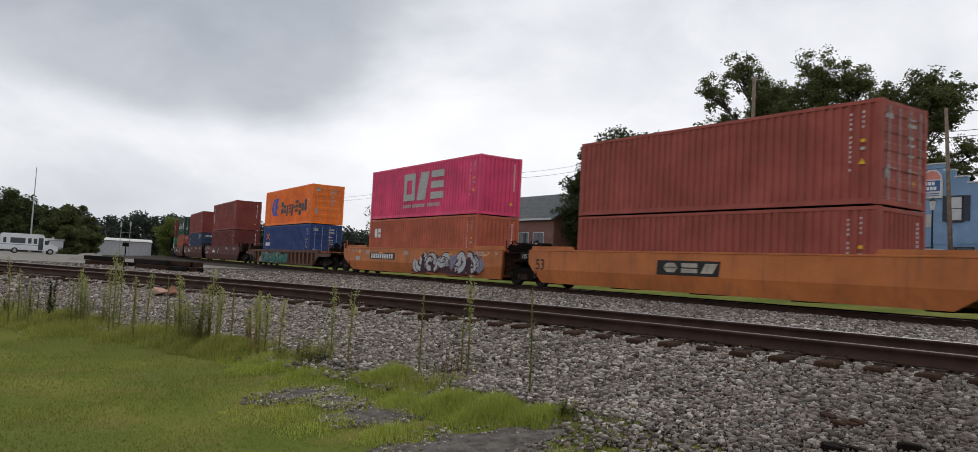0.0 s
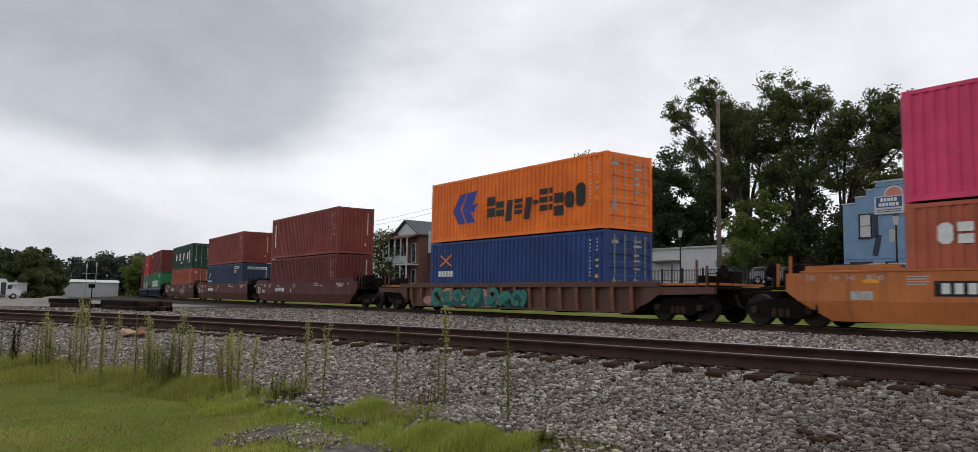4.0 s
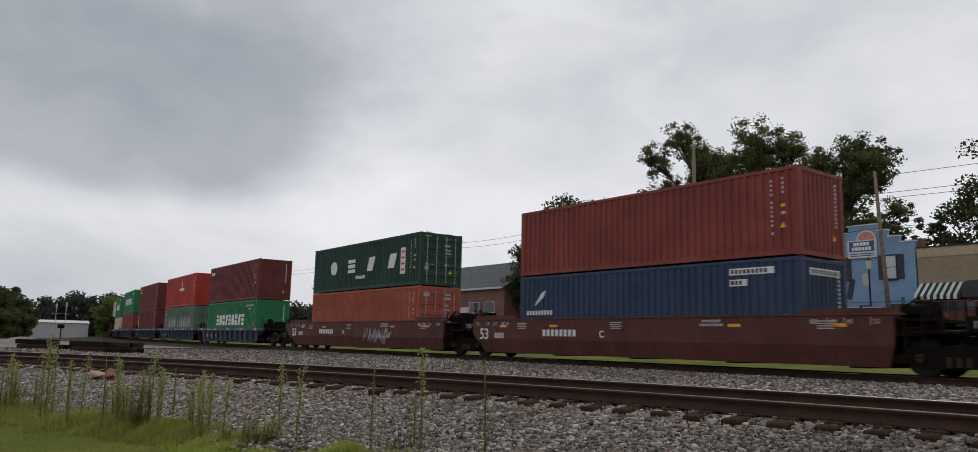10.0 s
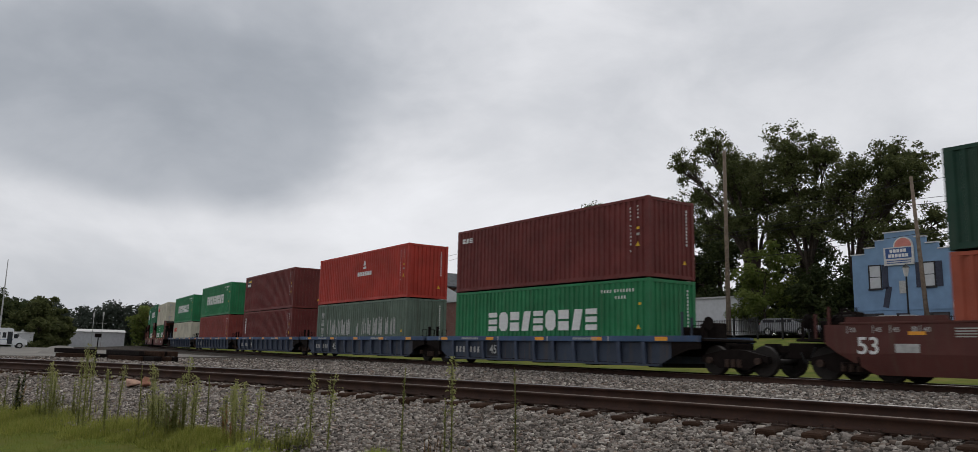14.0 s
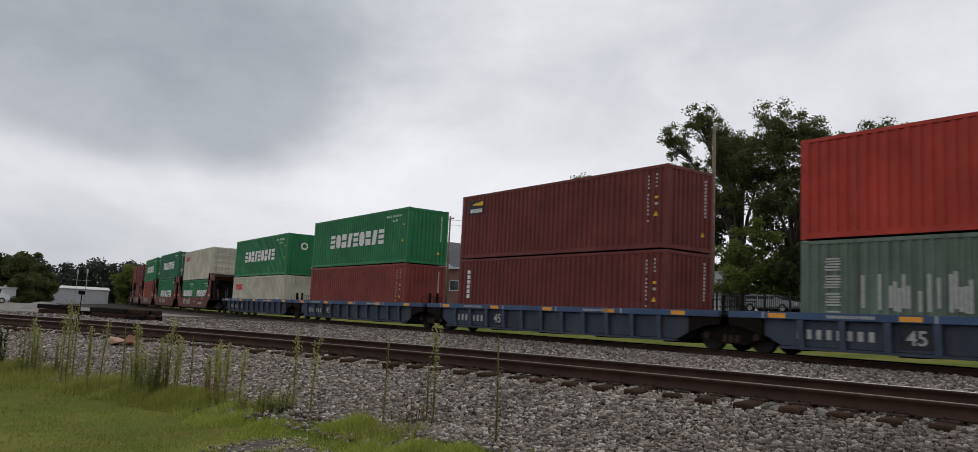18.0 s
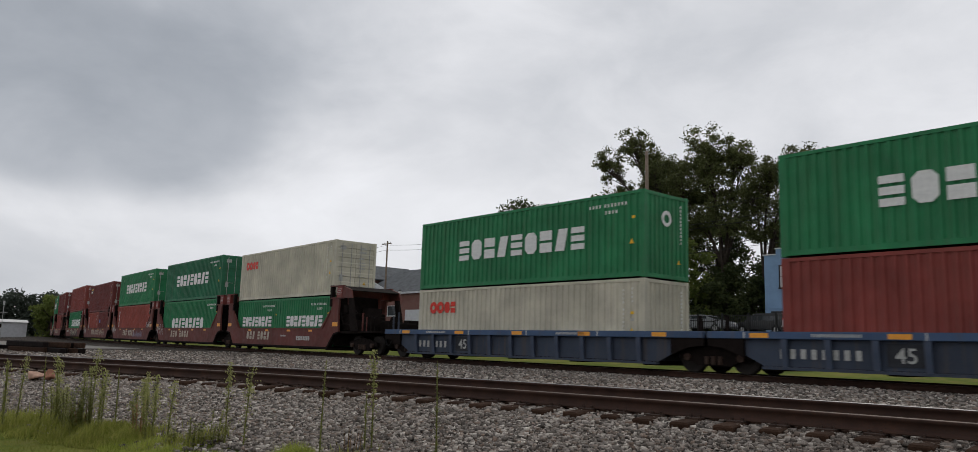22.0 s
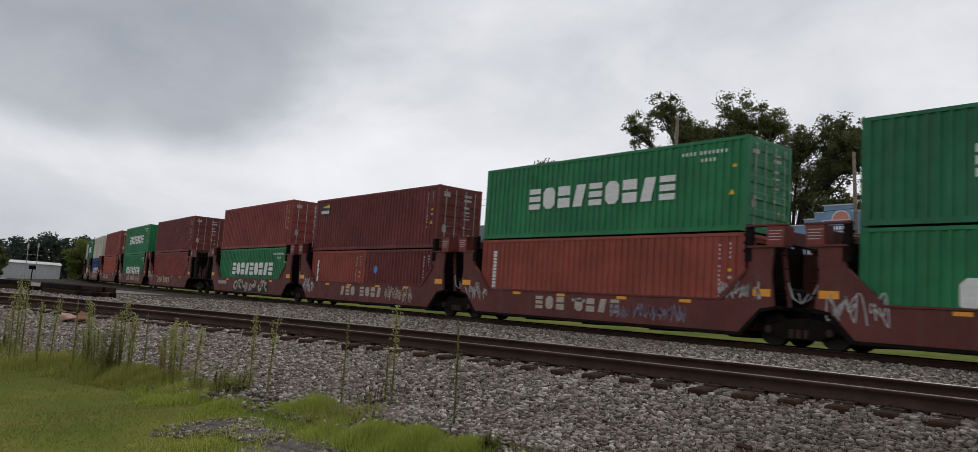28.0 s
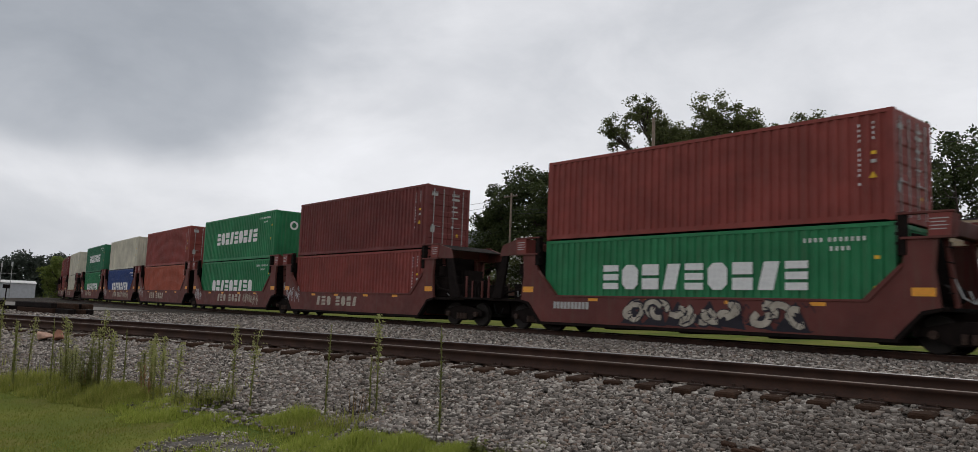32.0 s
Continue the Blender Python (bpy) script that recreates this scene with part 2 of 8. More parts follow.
def grass_ground(nt, b):
    g = mixc(nt, rng(nt, nz(nt, 0.6, 5, coord="World"), 0.35, 0.65, 0, 1), (0.098, 0.130, 0.026), (0.190, 0.190, 0.046))
    g = mixc(nt, rng(nt, nz(nt, 9, 6, coord="World"), 0.4, 0.75, 0, 0.35), g, (0.09, 0.115, 0.028))
    g = mixc(nt, rng(nt, nz(nt, 1.3, 6, coord="World"), 0.50, 0.68, 0, 0.65), g, (0.215, 0.165, 0.062))
    g = mixc(nt, rng(nt, nz(nt, 0.33, 4, coord="World"), 0.45, 0.62, 0, 0.55), g, (0.085, 0.115, 0.026))
    nt.links.new(g, b.inputs["Base Color"])
    b.inputs["Roughness"].default_value, b.inputs["Specular IOR Level"].default_value = 0.95, 0.03
    bump(nt, b, nz(nt, 30, 6, coord="World"), 0.8, 0.03)


def rail_side(nt, b):
    c = mixc(nt, rng(nt, nz(nt, 3, 6), 0.35, 0.7, 0, 1), (0.032, 0.015, 0.010), (0.064, 0.030, 0.019))
    c = mixc(nt, rng(nt, nz(nt, 40, 6), 0.4, 0.75, 0, 0.6), c, (0.028, 0.020, 0.017))
    nt.links.new(c, b.inputs["Base Color"])
    b.inputs["Roughness"].default_value, b.inputs["Specular IOR Level"].default_value = 0.75, 0.25
    bump(nt, b, nz(nt, 30, 5), 0.4, 0.01)


M_BALLAST = shader("gap_shade_ballast_bed", ballast_ground)
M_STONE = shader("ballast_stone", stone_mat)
M_GRASS = shader("lawn", grass_ground)
M_RAIL = shader("rusty_rail", rail_side)
M_RAILTOP = plain("worn_rail_head", (0.30, 0.28, 0.27), 0.42, 0.3, 12, metal=1.0, relief=0.03)
# same worn steel, coloured darker where the near head shows no sky sheen
M_RAILUNLIT = plain("unlit_rail_head", (0.16, 0.12, 0.10), 0.55, 0.3, 12, metal=0.7, relief=0.03)
M_TIE = plain("creosoted_timber", (0.052, 0.029, 0.019), 0.95, 0.4, 9, relief=0.4, spread=0.5)
M_PLATE = plain("rusted_steel_plate", (0.050, 0.030, 0.022), 0.8, 0.3, 12, relief=0.3)
# grimy steel, its base taken darker still to deepen shadows under the cars
M_GRIMYSHADE = plain("grimy_shade_black_steel", (0.012, 0.0085, 0.0075), 0.85, 0.35, 5, relief=0.3)
M_WHEEL = plain("rail_wheel_steel", (0.020, 0.016, 0.014), 0.75, 0.3, 6, relief=0.2)
M_GALV = plain("galvanised_steel", (0.38, 0.38, 0.37), 0.45, 0.25, 9, metal=0.5, relief=0.05)
M_WHITE = plain("white_marking_paint", (0.72, 0.72, 0.70), 0.6, 0.1, 8, relief=0.03)
M_GREYMARK = plain("faded_grey_marking_paint", (0.42, 0.42, 0.40), 0.65, 0.2, 8, relief=0.03)
M_YELLOW = plain("yellow_warning_paint", (0.75, 0.45, 0.03), 0.55, 0.15, 8, relief=0.03)
M_REFLECT = plain("orange_reflector_tape", (0.80, 0.33, 0.02), 0.4, 0.1, 8, relief=0.02)
M_BLACKMARK = plain("black_marking_paint", (0.015, 0.015, 0.016), 0.5, 0.2, 8, relief=0.02)
M_REDMARK = plain("red_marking_paint", (0.60, 0.035, 0.02), 0.5, 0.15, 8, relief=0.02)
M_BLUEMARK = plain("blue_marking_paint", (0.02, 0.05, 0.33), 0.5, 0.15, 8, relief=0.02)
M_GASKET = plain("black_rubber", (0.015, 0.015, 0.015), 0.6, 0.2, 8, relief=0.05)
M_BARK = plain("tree_bark", (0.065, 0.052, 0.042), 0.9, 0.35, 6, relief=0.6)
M_POLEWOOD = plain("weathered_pole_timber", (0.20, 0.155, 0.12), 0.85, 0.3, 5, relief=0.3)
M_LEAF = leafy("tree_leaves", (0.088, 0.106, 0.040), (0.180, 0.190, 0.078), trans=0.45)
M_LEAFDARK = leafy("dark_tree_leaves", (0.044, 0.062, 0.024), (0.100, 0.116, 0.044))
# far leaves: distance haze is mixed into the colour, paler and greyer
M_LEAFHAZE = leafy("haze_tinted_leaves", (0.056, 0.070, 0.056), (0.088, 0.102, 0.080))
M_LEAFLIGHT = leafy("light_shrub_leaves", (0.130, 0.175, 0.040), (0.240, 0.270, 0.080), trans=0.45)
M_BLOSSOM = plain("white_blossom", (0.75, 0.73, 0.70), 0.7, 0.1, 6, relief=0.0)
M_BLADE = leafy("grass_blades", (0.158, 0.194, 0.032), (0.298, 0.282, 0.064), trans=0.45, patch=0.40)
M_BLADETALL = leafy("tall_grass_blades", (0.270, 0.330, 0.050), (0.46, 0.48, 0.12), trans=0.45, patch=0.3)
M_VERGE = leafy("verge_grass_blades", (0.225, 0.260, 0.048), (0.43, 0.41, 0.115), trans=0.45, patch=0.25)
M_PLUME = leafy("weed_seed_heads", (0.30, 0.32, 0.12), (0.46, 0.44, 0.20), trans=0.4, patch=0.2)
M_WEED = leafy("weed_green", (0.205, 0.228, 0.066), (0.35, 0.338, 0.125), trans=0.45)
M_STRAW = leafy("dry_stalks", (0.29, 0.165, 0.075), (0.40, 0.26, 0.12))

# Geometry helpers -------------------------------------------------------------
def bm_box(bm, x0, x1, y0, y1, z0, z1, bev=0.0):
    vs = [bm.verts.new(p) for p in ((x0, y0, z0), (x1, y0, z0), (x1, y1, z0), (x0, y1, z0), (x0, y0, z1), (x1, y0, z1), (x1, y1, z1), (x0, y1, z1))]
    fs = [bm.faces.new([vs[i] for i in q]) for q in ((3, 2, 1, 0), (4, 5, 6, 7), (0, 1, 5, 4), (1, 2, 6, 5), (2, 3, 7, 6), (3, 0, 4, 7))]
    if bev:
        es = list({e for f in fs for e in f.edges})
        bmesh.ops.bevel(bm, geom=es, offset=bev, segments=1, affect="EDGES")
    return bm


def bm_prism(bm, pts, lo, hi, axis="y"):
    """Extrude a polygon of (a, b) points: along y it lies in xz, along z in xy, along x in yz."""
    def at(p, h):
        return {"y": (p[0], h, p[1]), "z": (p[0], p[1], h), "x": (h, p[0], p[1])}[axis]
    a, b = [bm.verts.new(at(p, lo)) for p in pts], [bm.verts.new(at(p, hi)) for p in pts]
    n = len(pts)
    bm.faces.new(a)
    bm.faces.new(b[::-1])
    for i in range(n):
        bm.faces.new((a[i], b[i], b[(i + 1) % n], a[(i + 1) % n]))
    return bm


def bm_tube(bm, pts, radii, sides=8):
    """A tube through points, with a radius at each."""
    rings = []
    for i, p in enumerate(pts):
        p = Vector(p)
        d = Vector(pts[min(i + 1, len(pts) - 1)]) - Vector(pts[max(i - 1, 0)])
        q = d.to_track_quat("Z", "Y")
        r = radii[i] if isinstance(radii, (list, tuple)) else radii
        rings.append([bm.verts.new(p + q @ Vector((r * math.cos(a * math.tau / sides), r * math.sin(a * math.tau / sides), 0))) for a in range(sides)])
    for a, b in zip(rings, rings[1:]):
        for i in range(sides):
            bm.faces.new((a[i], a[(i + 1) % sides], b[(i + 1) % sides], b[i]))
    bm.faces.new(rings[0][::-1])
    bm.faces.new(rings[-1])
    return bm


def box(*a, bev=0.0):
    return bm_box(bmesh.new(), *a, bev=bev)


def prism(*a, **k):
    return bm_prism(bmesh.new(), *a, **k)


def tube(*a, **k):
    return bm_tube(bmesh.new(), *a, **k)


def mesh_of(name, bm, material, smooth=False):
    bmesh.ops.recalc_face_normals(bm, faces=bm.faces)
    me = bpy.data.meshes.new(name)
    bm.to_mesh(me)
    bm.free()
    me.materials.append(material)
    if smooth:
        me.polygons.foreach_set("use_smooth", [True] * len(me.polygons))
    return me


def part(name, bm, material, parent=None, label="", at=None, smooth=False):
    """One mesh object under a thing or under a part."""
    ob = new(name, bm if isinstance(bm, bpy.types.Mesh) else mesh_of(name, bm, material, smooth))
    ob.parent = parent
    if at is not None:
        ob.matrix_basis = at
    if label:
        ob["label"] = label
    if name in SMALL_MARKS:
        ob["kind"] = "stuff"
    return ob


# runs of characters too small to pick apart
SMALL_MARKS = {"identity_mark", "car_mark", "stencil", "data_stencil", "stencil_line", "lettering_bar", "slogan_mark", "address_mark", "door_mark"}


def thing(name, label, category, group="", at=None, kind=""):
    ob = tagged(new(name), label, category, group, kind)
    ob.empty_display_size = 0.2
    if at is not None:
        ob.matrix_basis = at
    return ob


def raw_mesh(name, verts, faces, material):
    """A big mesh from arrays; faces of one size."""
    me = bpy.data.meshes.new(name)
    verts, faces = np.asarray(verts, dtype=np.float32), np.asarray(faces, dtype=np.int32)
    k = faces.shape[1]
    me.vertices.add(len(verts))
    me.vertices.foreach_set("co", verts.ravel())
    me.loops.add(faces.size)
    me.loops.foreach_set("vertex_index", faces.ravel())
    me.polygons.add(len(faces))
    me.polygons.foreach_set("loop_start", np.arange(0, faces.size, k, dtype=np.int32))
    me.update(calc_edges=True)
    me.materials.append(material)
    return me


# The plan: two tracks --------------------------------------------------------
RAIL = 1.0                       # top of the rails
FACE, BEND = 20.06, 0.001386     # near face of the train; how its line bends away beyond x = -25
TIGHTER = 0.0006                 # and bends more beyond x = -95
MID = FACE + 1.219
HEAD_H = 0.172                   # rail height
TIE_TOP = RAIL - HEAD_H - 0.012


def line_pose(s, z=RAIL):
    """Place on the train's line, s metres along it (s is x on its straight part)."""
    u = min(0.0, s + 25)
    d = u - BEND ** 2 * u ** 3 / 6
    x = s if s > -25 else d - 25
    e = min(0.0, d + 70)
    return pose(x, MID + 0.5 * BEND * d * d + 0.5 * TIGHTER * e * e, z, 0, 0, math.degrees(math.atan(BEND * d + TIGHTER * e)))


def line_y(x):
    d = np.minimum(0.0, np.asarray(x, dtype=float) + 25)
    e = np.minimum(0.0, d + 70)
    return MID + 0.5 * BEND * d * d + 0.5 * TIGHTER * e * e


def near_y(x):
    """The near rail of the near track, which bends towards the viewer."""
    x = np.asarray(x, dtype=float)
    q = 9.1 + 0.08 * x - 0.0085 * x * x
    q = np.where(x > 0, 9.1 + 0.08 * x, q)
    return np.where(x < -36, (9.1 - 0.08 * 36 - 0.0085 * 36 * 36) + 0.692 * (x + 36), q)


def near_slope(x):
    x = np.asarray(x, dtype=float)
    return np.where(x > 0, 0.08, np.where(x < -36, 0.692, 0.08 - 0.017 * x))


def near_gap(x, y):
    """Distance from the near rail towards the viewer."""
    return (near_y(x) - y) / np.sqrt(1 + near_slope(x) ** 2)


def lumps(x, y, s=1.0):
    return (np.sin(x * 1.3 * s + 0.4) * np.cos(y * 1.7 * s + 1.1) + 0.6 * np.sin(x * 3.1 * s + y * 2.3 * s))


def terrain(x, y):
    """Height of the bare ground."""
    x, y = np.asarray(x, dtype=float), np.asarray(y, dtype=float)
    g = near_gap(x, y)
    slope = np.interp(g, [-2.2, -1.9, 0.35, 0.65, 3.2, 5.0, 9.0], [0.80, 0.725, 0.70, 0.675, 0.16, 0.02, 0.0])
    slope = slope + np.where(g > 2.6, 0.02, 0.012) * lumps(x, y)
    far = y - line_y(x)
    back = np.interp(far, [1.6, 3.2, 6, 12, 20, 29, 33, 400], [0.80, 0.52, 0.55, 1.05, 2.20, 3.00, 3.10, 3.10])
    lot = 0.80 - 0.36 * np.interp(-x, [42, 75], [0, 1]) * np.interp(-far, [5, 12], [0, 1])
    return np.where(g > -2.2, slope, np.where(far > 1.6, back, lot))


def sheet(name, xs, ys, height, material, keep=None):
    X, Y = np.meshgrid(xs, ys, indexing="ij")
    V = np.stack([X, Y, height(X, Y)], -1).reshape(-1, 3)
    nx, ny = len(xs), len(ys)
    i, j = np.meshgrid(np.arange(nx - 1), np.arange(ny - 1), indexing="ij")
    a = (i * ny + j).ravel()
    F = np.stack([a, a + ny, a + ny + 1, a + 1], 1)
    if keep is not None:
        c = V[F].mean(1)
        F = F[keep(c[:, 0], c[:, 1])]
    me = raw_mesh(name, V, F, material)
    me.polygons.foreach_set("use_smooth", [True] * len(me.polygons))
    return new(name, me)


def steps(*pairs):
    """Grid lines: (start, stop, step) pieces run together."""
    return np.unique(np.round(np.concatenate([np.arange(a, b, s) for a, b, s in pairs]), 4))


XS = steps((-2400, -400, 200), (-400, -60, 20), (-60, -28, 1.0), (-28, 2, 0.25), (2, 40, 2), (40, 400, 30), (400, 2401, 200))
YS = steps((-600, -40, 40), (-40, 0, 4), (0, 13, 0.25), (13, 30, 0.5), (30, 80, 5), (80, 400, 40), (400, 2600, 200))


def ground_height(x, y):
    on_bed = (near_gap(x, y) < 2.2) & (y - line_y(x) < 2.3)
    return terrain(x, y) - np.where(on_bed, 0.07, 0.0)


ground = tagged(sheet("ground", XS, YS, ground_height, M_GRASS), "mown green lawn and verge beside the railway", "ground", kind="structure")
bed = sheet("ballast_bed", steps((-260, -40, 4), (-40, -26, 0.5), (-26, 4, 0.2), (4, 30, 1), (30, 120, 5)), steps((-90, -4, 2), (-4, 1, 0.4), (1, 9, 0.15), (9, 48, 0.4)), lambda x, y: terrain(x, y) + 0.01 + 0.006 * lumps(x, y, 5), M_BALLAST,
            lambda x, y: (near_gap(x, y) < 2.75 + 0.22 * lumps(x, y, 0.5)) & (y - line_y(x) < 2.5))
tagged(bed, "grey crushed stone ballast under both tracks", "ballast", kind="structure")


def rail(name, spine, parent, label, head=None):
    """A rail along a list of (x, y, z base, yaw)."""
    prof = [(-0.070, 0.0), (0.070, 0.0), (0.070, 0.012), (0.020, 0.030), (0.009, 0.048), (0.009, HEAD_H - 0.050), (0.036, HEAD_H - 0.040), (0.037, HEAD_H - 0.008), (0.026, HEAD_H),
            (-0.026, HEAD_H), (-0.037, HEAD_H - 0.008), (-0.036, HEAD_H - 0.040), (-0.009, HEAD_H - 0.050), (-0.009, 0.048), (-0.020, 0.030), (-0.070, 0.012)]
    V, F = [], []
    n = len(prof)
    for x, y, z, yaw in spine:
        c, s = math.cos(yaw), math.sin(yaw)
        V += [(x - s * a, y + c * a, z + b) for a, b in prof]
    for k in range(len(spine) - 1):
        F += [(k * n + i, k * n + (i + 1) % n, (k + 1) * n + (i + 1) % n, (k + 1) * n + i) for i in range(n)]
    me = raw_mesh(name, V, F, M_RAIL)
    me.materials.append(head or M_RAILTOP)
    idx = np.zeros(len(F), dtype=np.int32)
    idx[8::n] = 1
    idx[7::n] = 1
    idx[9::n] = 1
    me.polygons.foreach_set("material_index", idx)
    ob = new(name, me)
    ob.parent = parent
    ob["label"] = label
    return ob


TILT = 0.045     # the outer rail of the near track stands higher
near_track = thing("near_track", "rusty curved railway track with timber ties on grey ballast", "railway track", kind="structure")
train_track = thing("train_track", "railway track that carries the container train", "railway track", kind="structure")


def spines():
    xs = np.concatenate([np.arange(-70, -36, 3), np.arange(-36, 24, 0.8)])
    out = []
    for off, up in ((0.0, 0.0), (1.435, TILT)):
        row = []
        for x in xs:
            th = math.atan(float(near_slope(x)))
            row.append((x - math.sin(th) * off, float(near_y(x)) + math.cos(th) * off, RAIL - HEAD_H + up, th))
        out.append(row)
    for off in (-0.7175, 0.7175):
        row = []
        for s in np.arange(-300, 90, 3.0):
            m = line_pose(s, RAIL - HEAD_H)
            p = m @ Vector((0, off, 0))
            row.append((p.x, p.y, p.z, m.to_euler().z))
        out.append(row)
    return out


SP = spines()
rail("rail", SP[0], near_track, "brown rusty rail with a dull worn head", M_RAILUNLIT)
rail("rail", SP[1], near_track, "brown rusty rail with a bright worn head")
rail("rail", SP[2], train_track, "brown rusty rail")
rail("rail", SP[3], train_track, "brown rusty rail")

# Shipping containers -----------------------------------------------------------
CW = 2.438
P_BROWN = paint("oxide_brown_container_paint", (0.230, 0.044, 0.035), 0.6, 0.18, 0.06)
P_FADED = paint("faded_red_brown_container_paint", (0.300, 0.066, 0.047), 0.65, 0.22, 0.06)
P_BLEACHED = paint("sun_bleached_oxide_container_paint", (0.335, 0.078, 0.058), 0.65, 0.20, 0.06)
P_CORAL = paint("bleached_orange_red_container_paint", (0.480, 0.120, 0.066), 0.6, 0.20, 0.06)
P_MAROON = paint("dark_maroon_container_paint", (0.146, 0.027, 0.024), 0.6, 0.16, 0.06)
P_RUSTRED = paint("orange_red_container_paint", (0.370, 0.086, 0.048), 0.6, 0.20, 0.07)
P_RED = paint("bright_red_container_paint", (0.42, 0.036, 0.022), 0.55, 0.22, 0.05)
P_PINK = paint("magenta_container_paint", (0.72, 0.060, 0.165), 0.5, 0.12, 0.02)
P_ORANGE = paint("orange_container_paint", (0.95, 0.190, 0.016), 0.5, 0.12, 0.02)
P_BLUE = paint("dark_blue_container_paint", (0.017, 0.052, 0.190), 0.55, 0.18, 0.06)
P_NAVY = paint("slate_blue_container_paint", (0.028, 0.050, 0.105), 0.6, 0.22, 0.08)
P_GREEN = paint("bright_green_container_paint", (0.016, 0.190, 0.072), 0.55, 0.25, 0.03)
P_GREENOLD = paint("faded_green_container_paint", (0.016, 0.150, 0.072), 0.6, 0.35, 0.06)
P_DKGREEN = paint("dark_green_container_paint", (0.007, 0.046, 0.028), 0.55, 0.25, 0.04)
P_GREYGREEN = paint("streaked_grey_green_container_paint", (0.150, 0.200, 0.158), 0.7, 0.80, 0.15, dirt=(0.05, 0.05, 0.035))
P_GREY = paint("light_grey_container_paint", (0.56, 0.525, 0.42), 0.6, 0.20, 0.06)


def corrugated(L, h, z0, period=0.278, depth=0.050, face=1):
    """A corrugated wall along x, from -L/2 to L/2; outer ridges at y = 0, valleys at y = depth * face."""
    bm = bmesh.new()
    n = max(4, round(L / period))
    p = L / n
    prof = []
    for k in range(n):
        a = -L / 2 + k * p
        prof += [(a, 0), (a + p * 0.34, 0), (a + p * 0.44, depth * face), (a + p * 0.90, depth * face)]
    prof.append((L / 2, 0))
    lo, hi = [bm.verts.new((a, b, z0)) for a, b in prof], [bm.verts.new((a, b, z0 + h)) for a, b in prof]
    for i in range(len(prof) - 1):
        bm.faces.new((lo[i], lo[i + 1], hi[i + 1], hi[i]))
    return bm


SHAPES = {}


def shape(key, make, material):
    """One mesh for each shape and paint, shared by all that use it."""
    k = (key, material.name)
    if k not in SHAPES:
        base = SHAPES.get(key)
        if base is None:
            bm = make()
            base = mesh_of(key[0], bm, material)
            SHAPES[key] = base
            SHAPES[k] = base
        else:
            me = base.copy()
            me.materials[0] = material
            SHAPES[k] = me
    return SHAPES[k]


def plate(x0, x1, z0, z1, y, t=0.004):
    """A thin painted marking on a wall that faces -y."""
    return box(x0, x1, y - t, y, z0, z1)


def end_plate(y0, y1, z0, z1, x, t=0.004):
    return box(x, x + t, y0, y1, z0, z1)


def text_mesh(body, size, material, key=None):
    """Letters of the built-in font as a flat mesh that stands in the xz plane."""
    k = ("writing_" + body, size, material.name)
    if k not in SHAPES:
        cu = bpy.data.curves.new("writing", "FONT")
        cu.body, cu.size, cu.extrude, cu.offset = body, size, 0.002, size * 0.012
        cu.align_x = "CENTER"
        ob = bpy.data.objects.new("writing", cu)
        scene.collection.objects.link(ob)
        me = bpy.data.meshes.new_from_object(ob.evaluated_get(bpy.context.evaluated_depsgraph_get()))
        bpy.data.objects.remove(ob)
        me.transform(pose(0, 0, 0, 90, 0, 0))
        me.materials.clear()
        me.materials.append(material)
        SHAPES[k] = me
    return SHAPES[k]


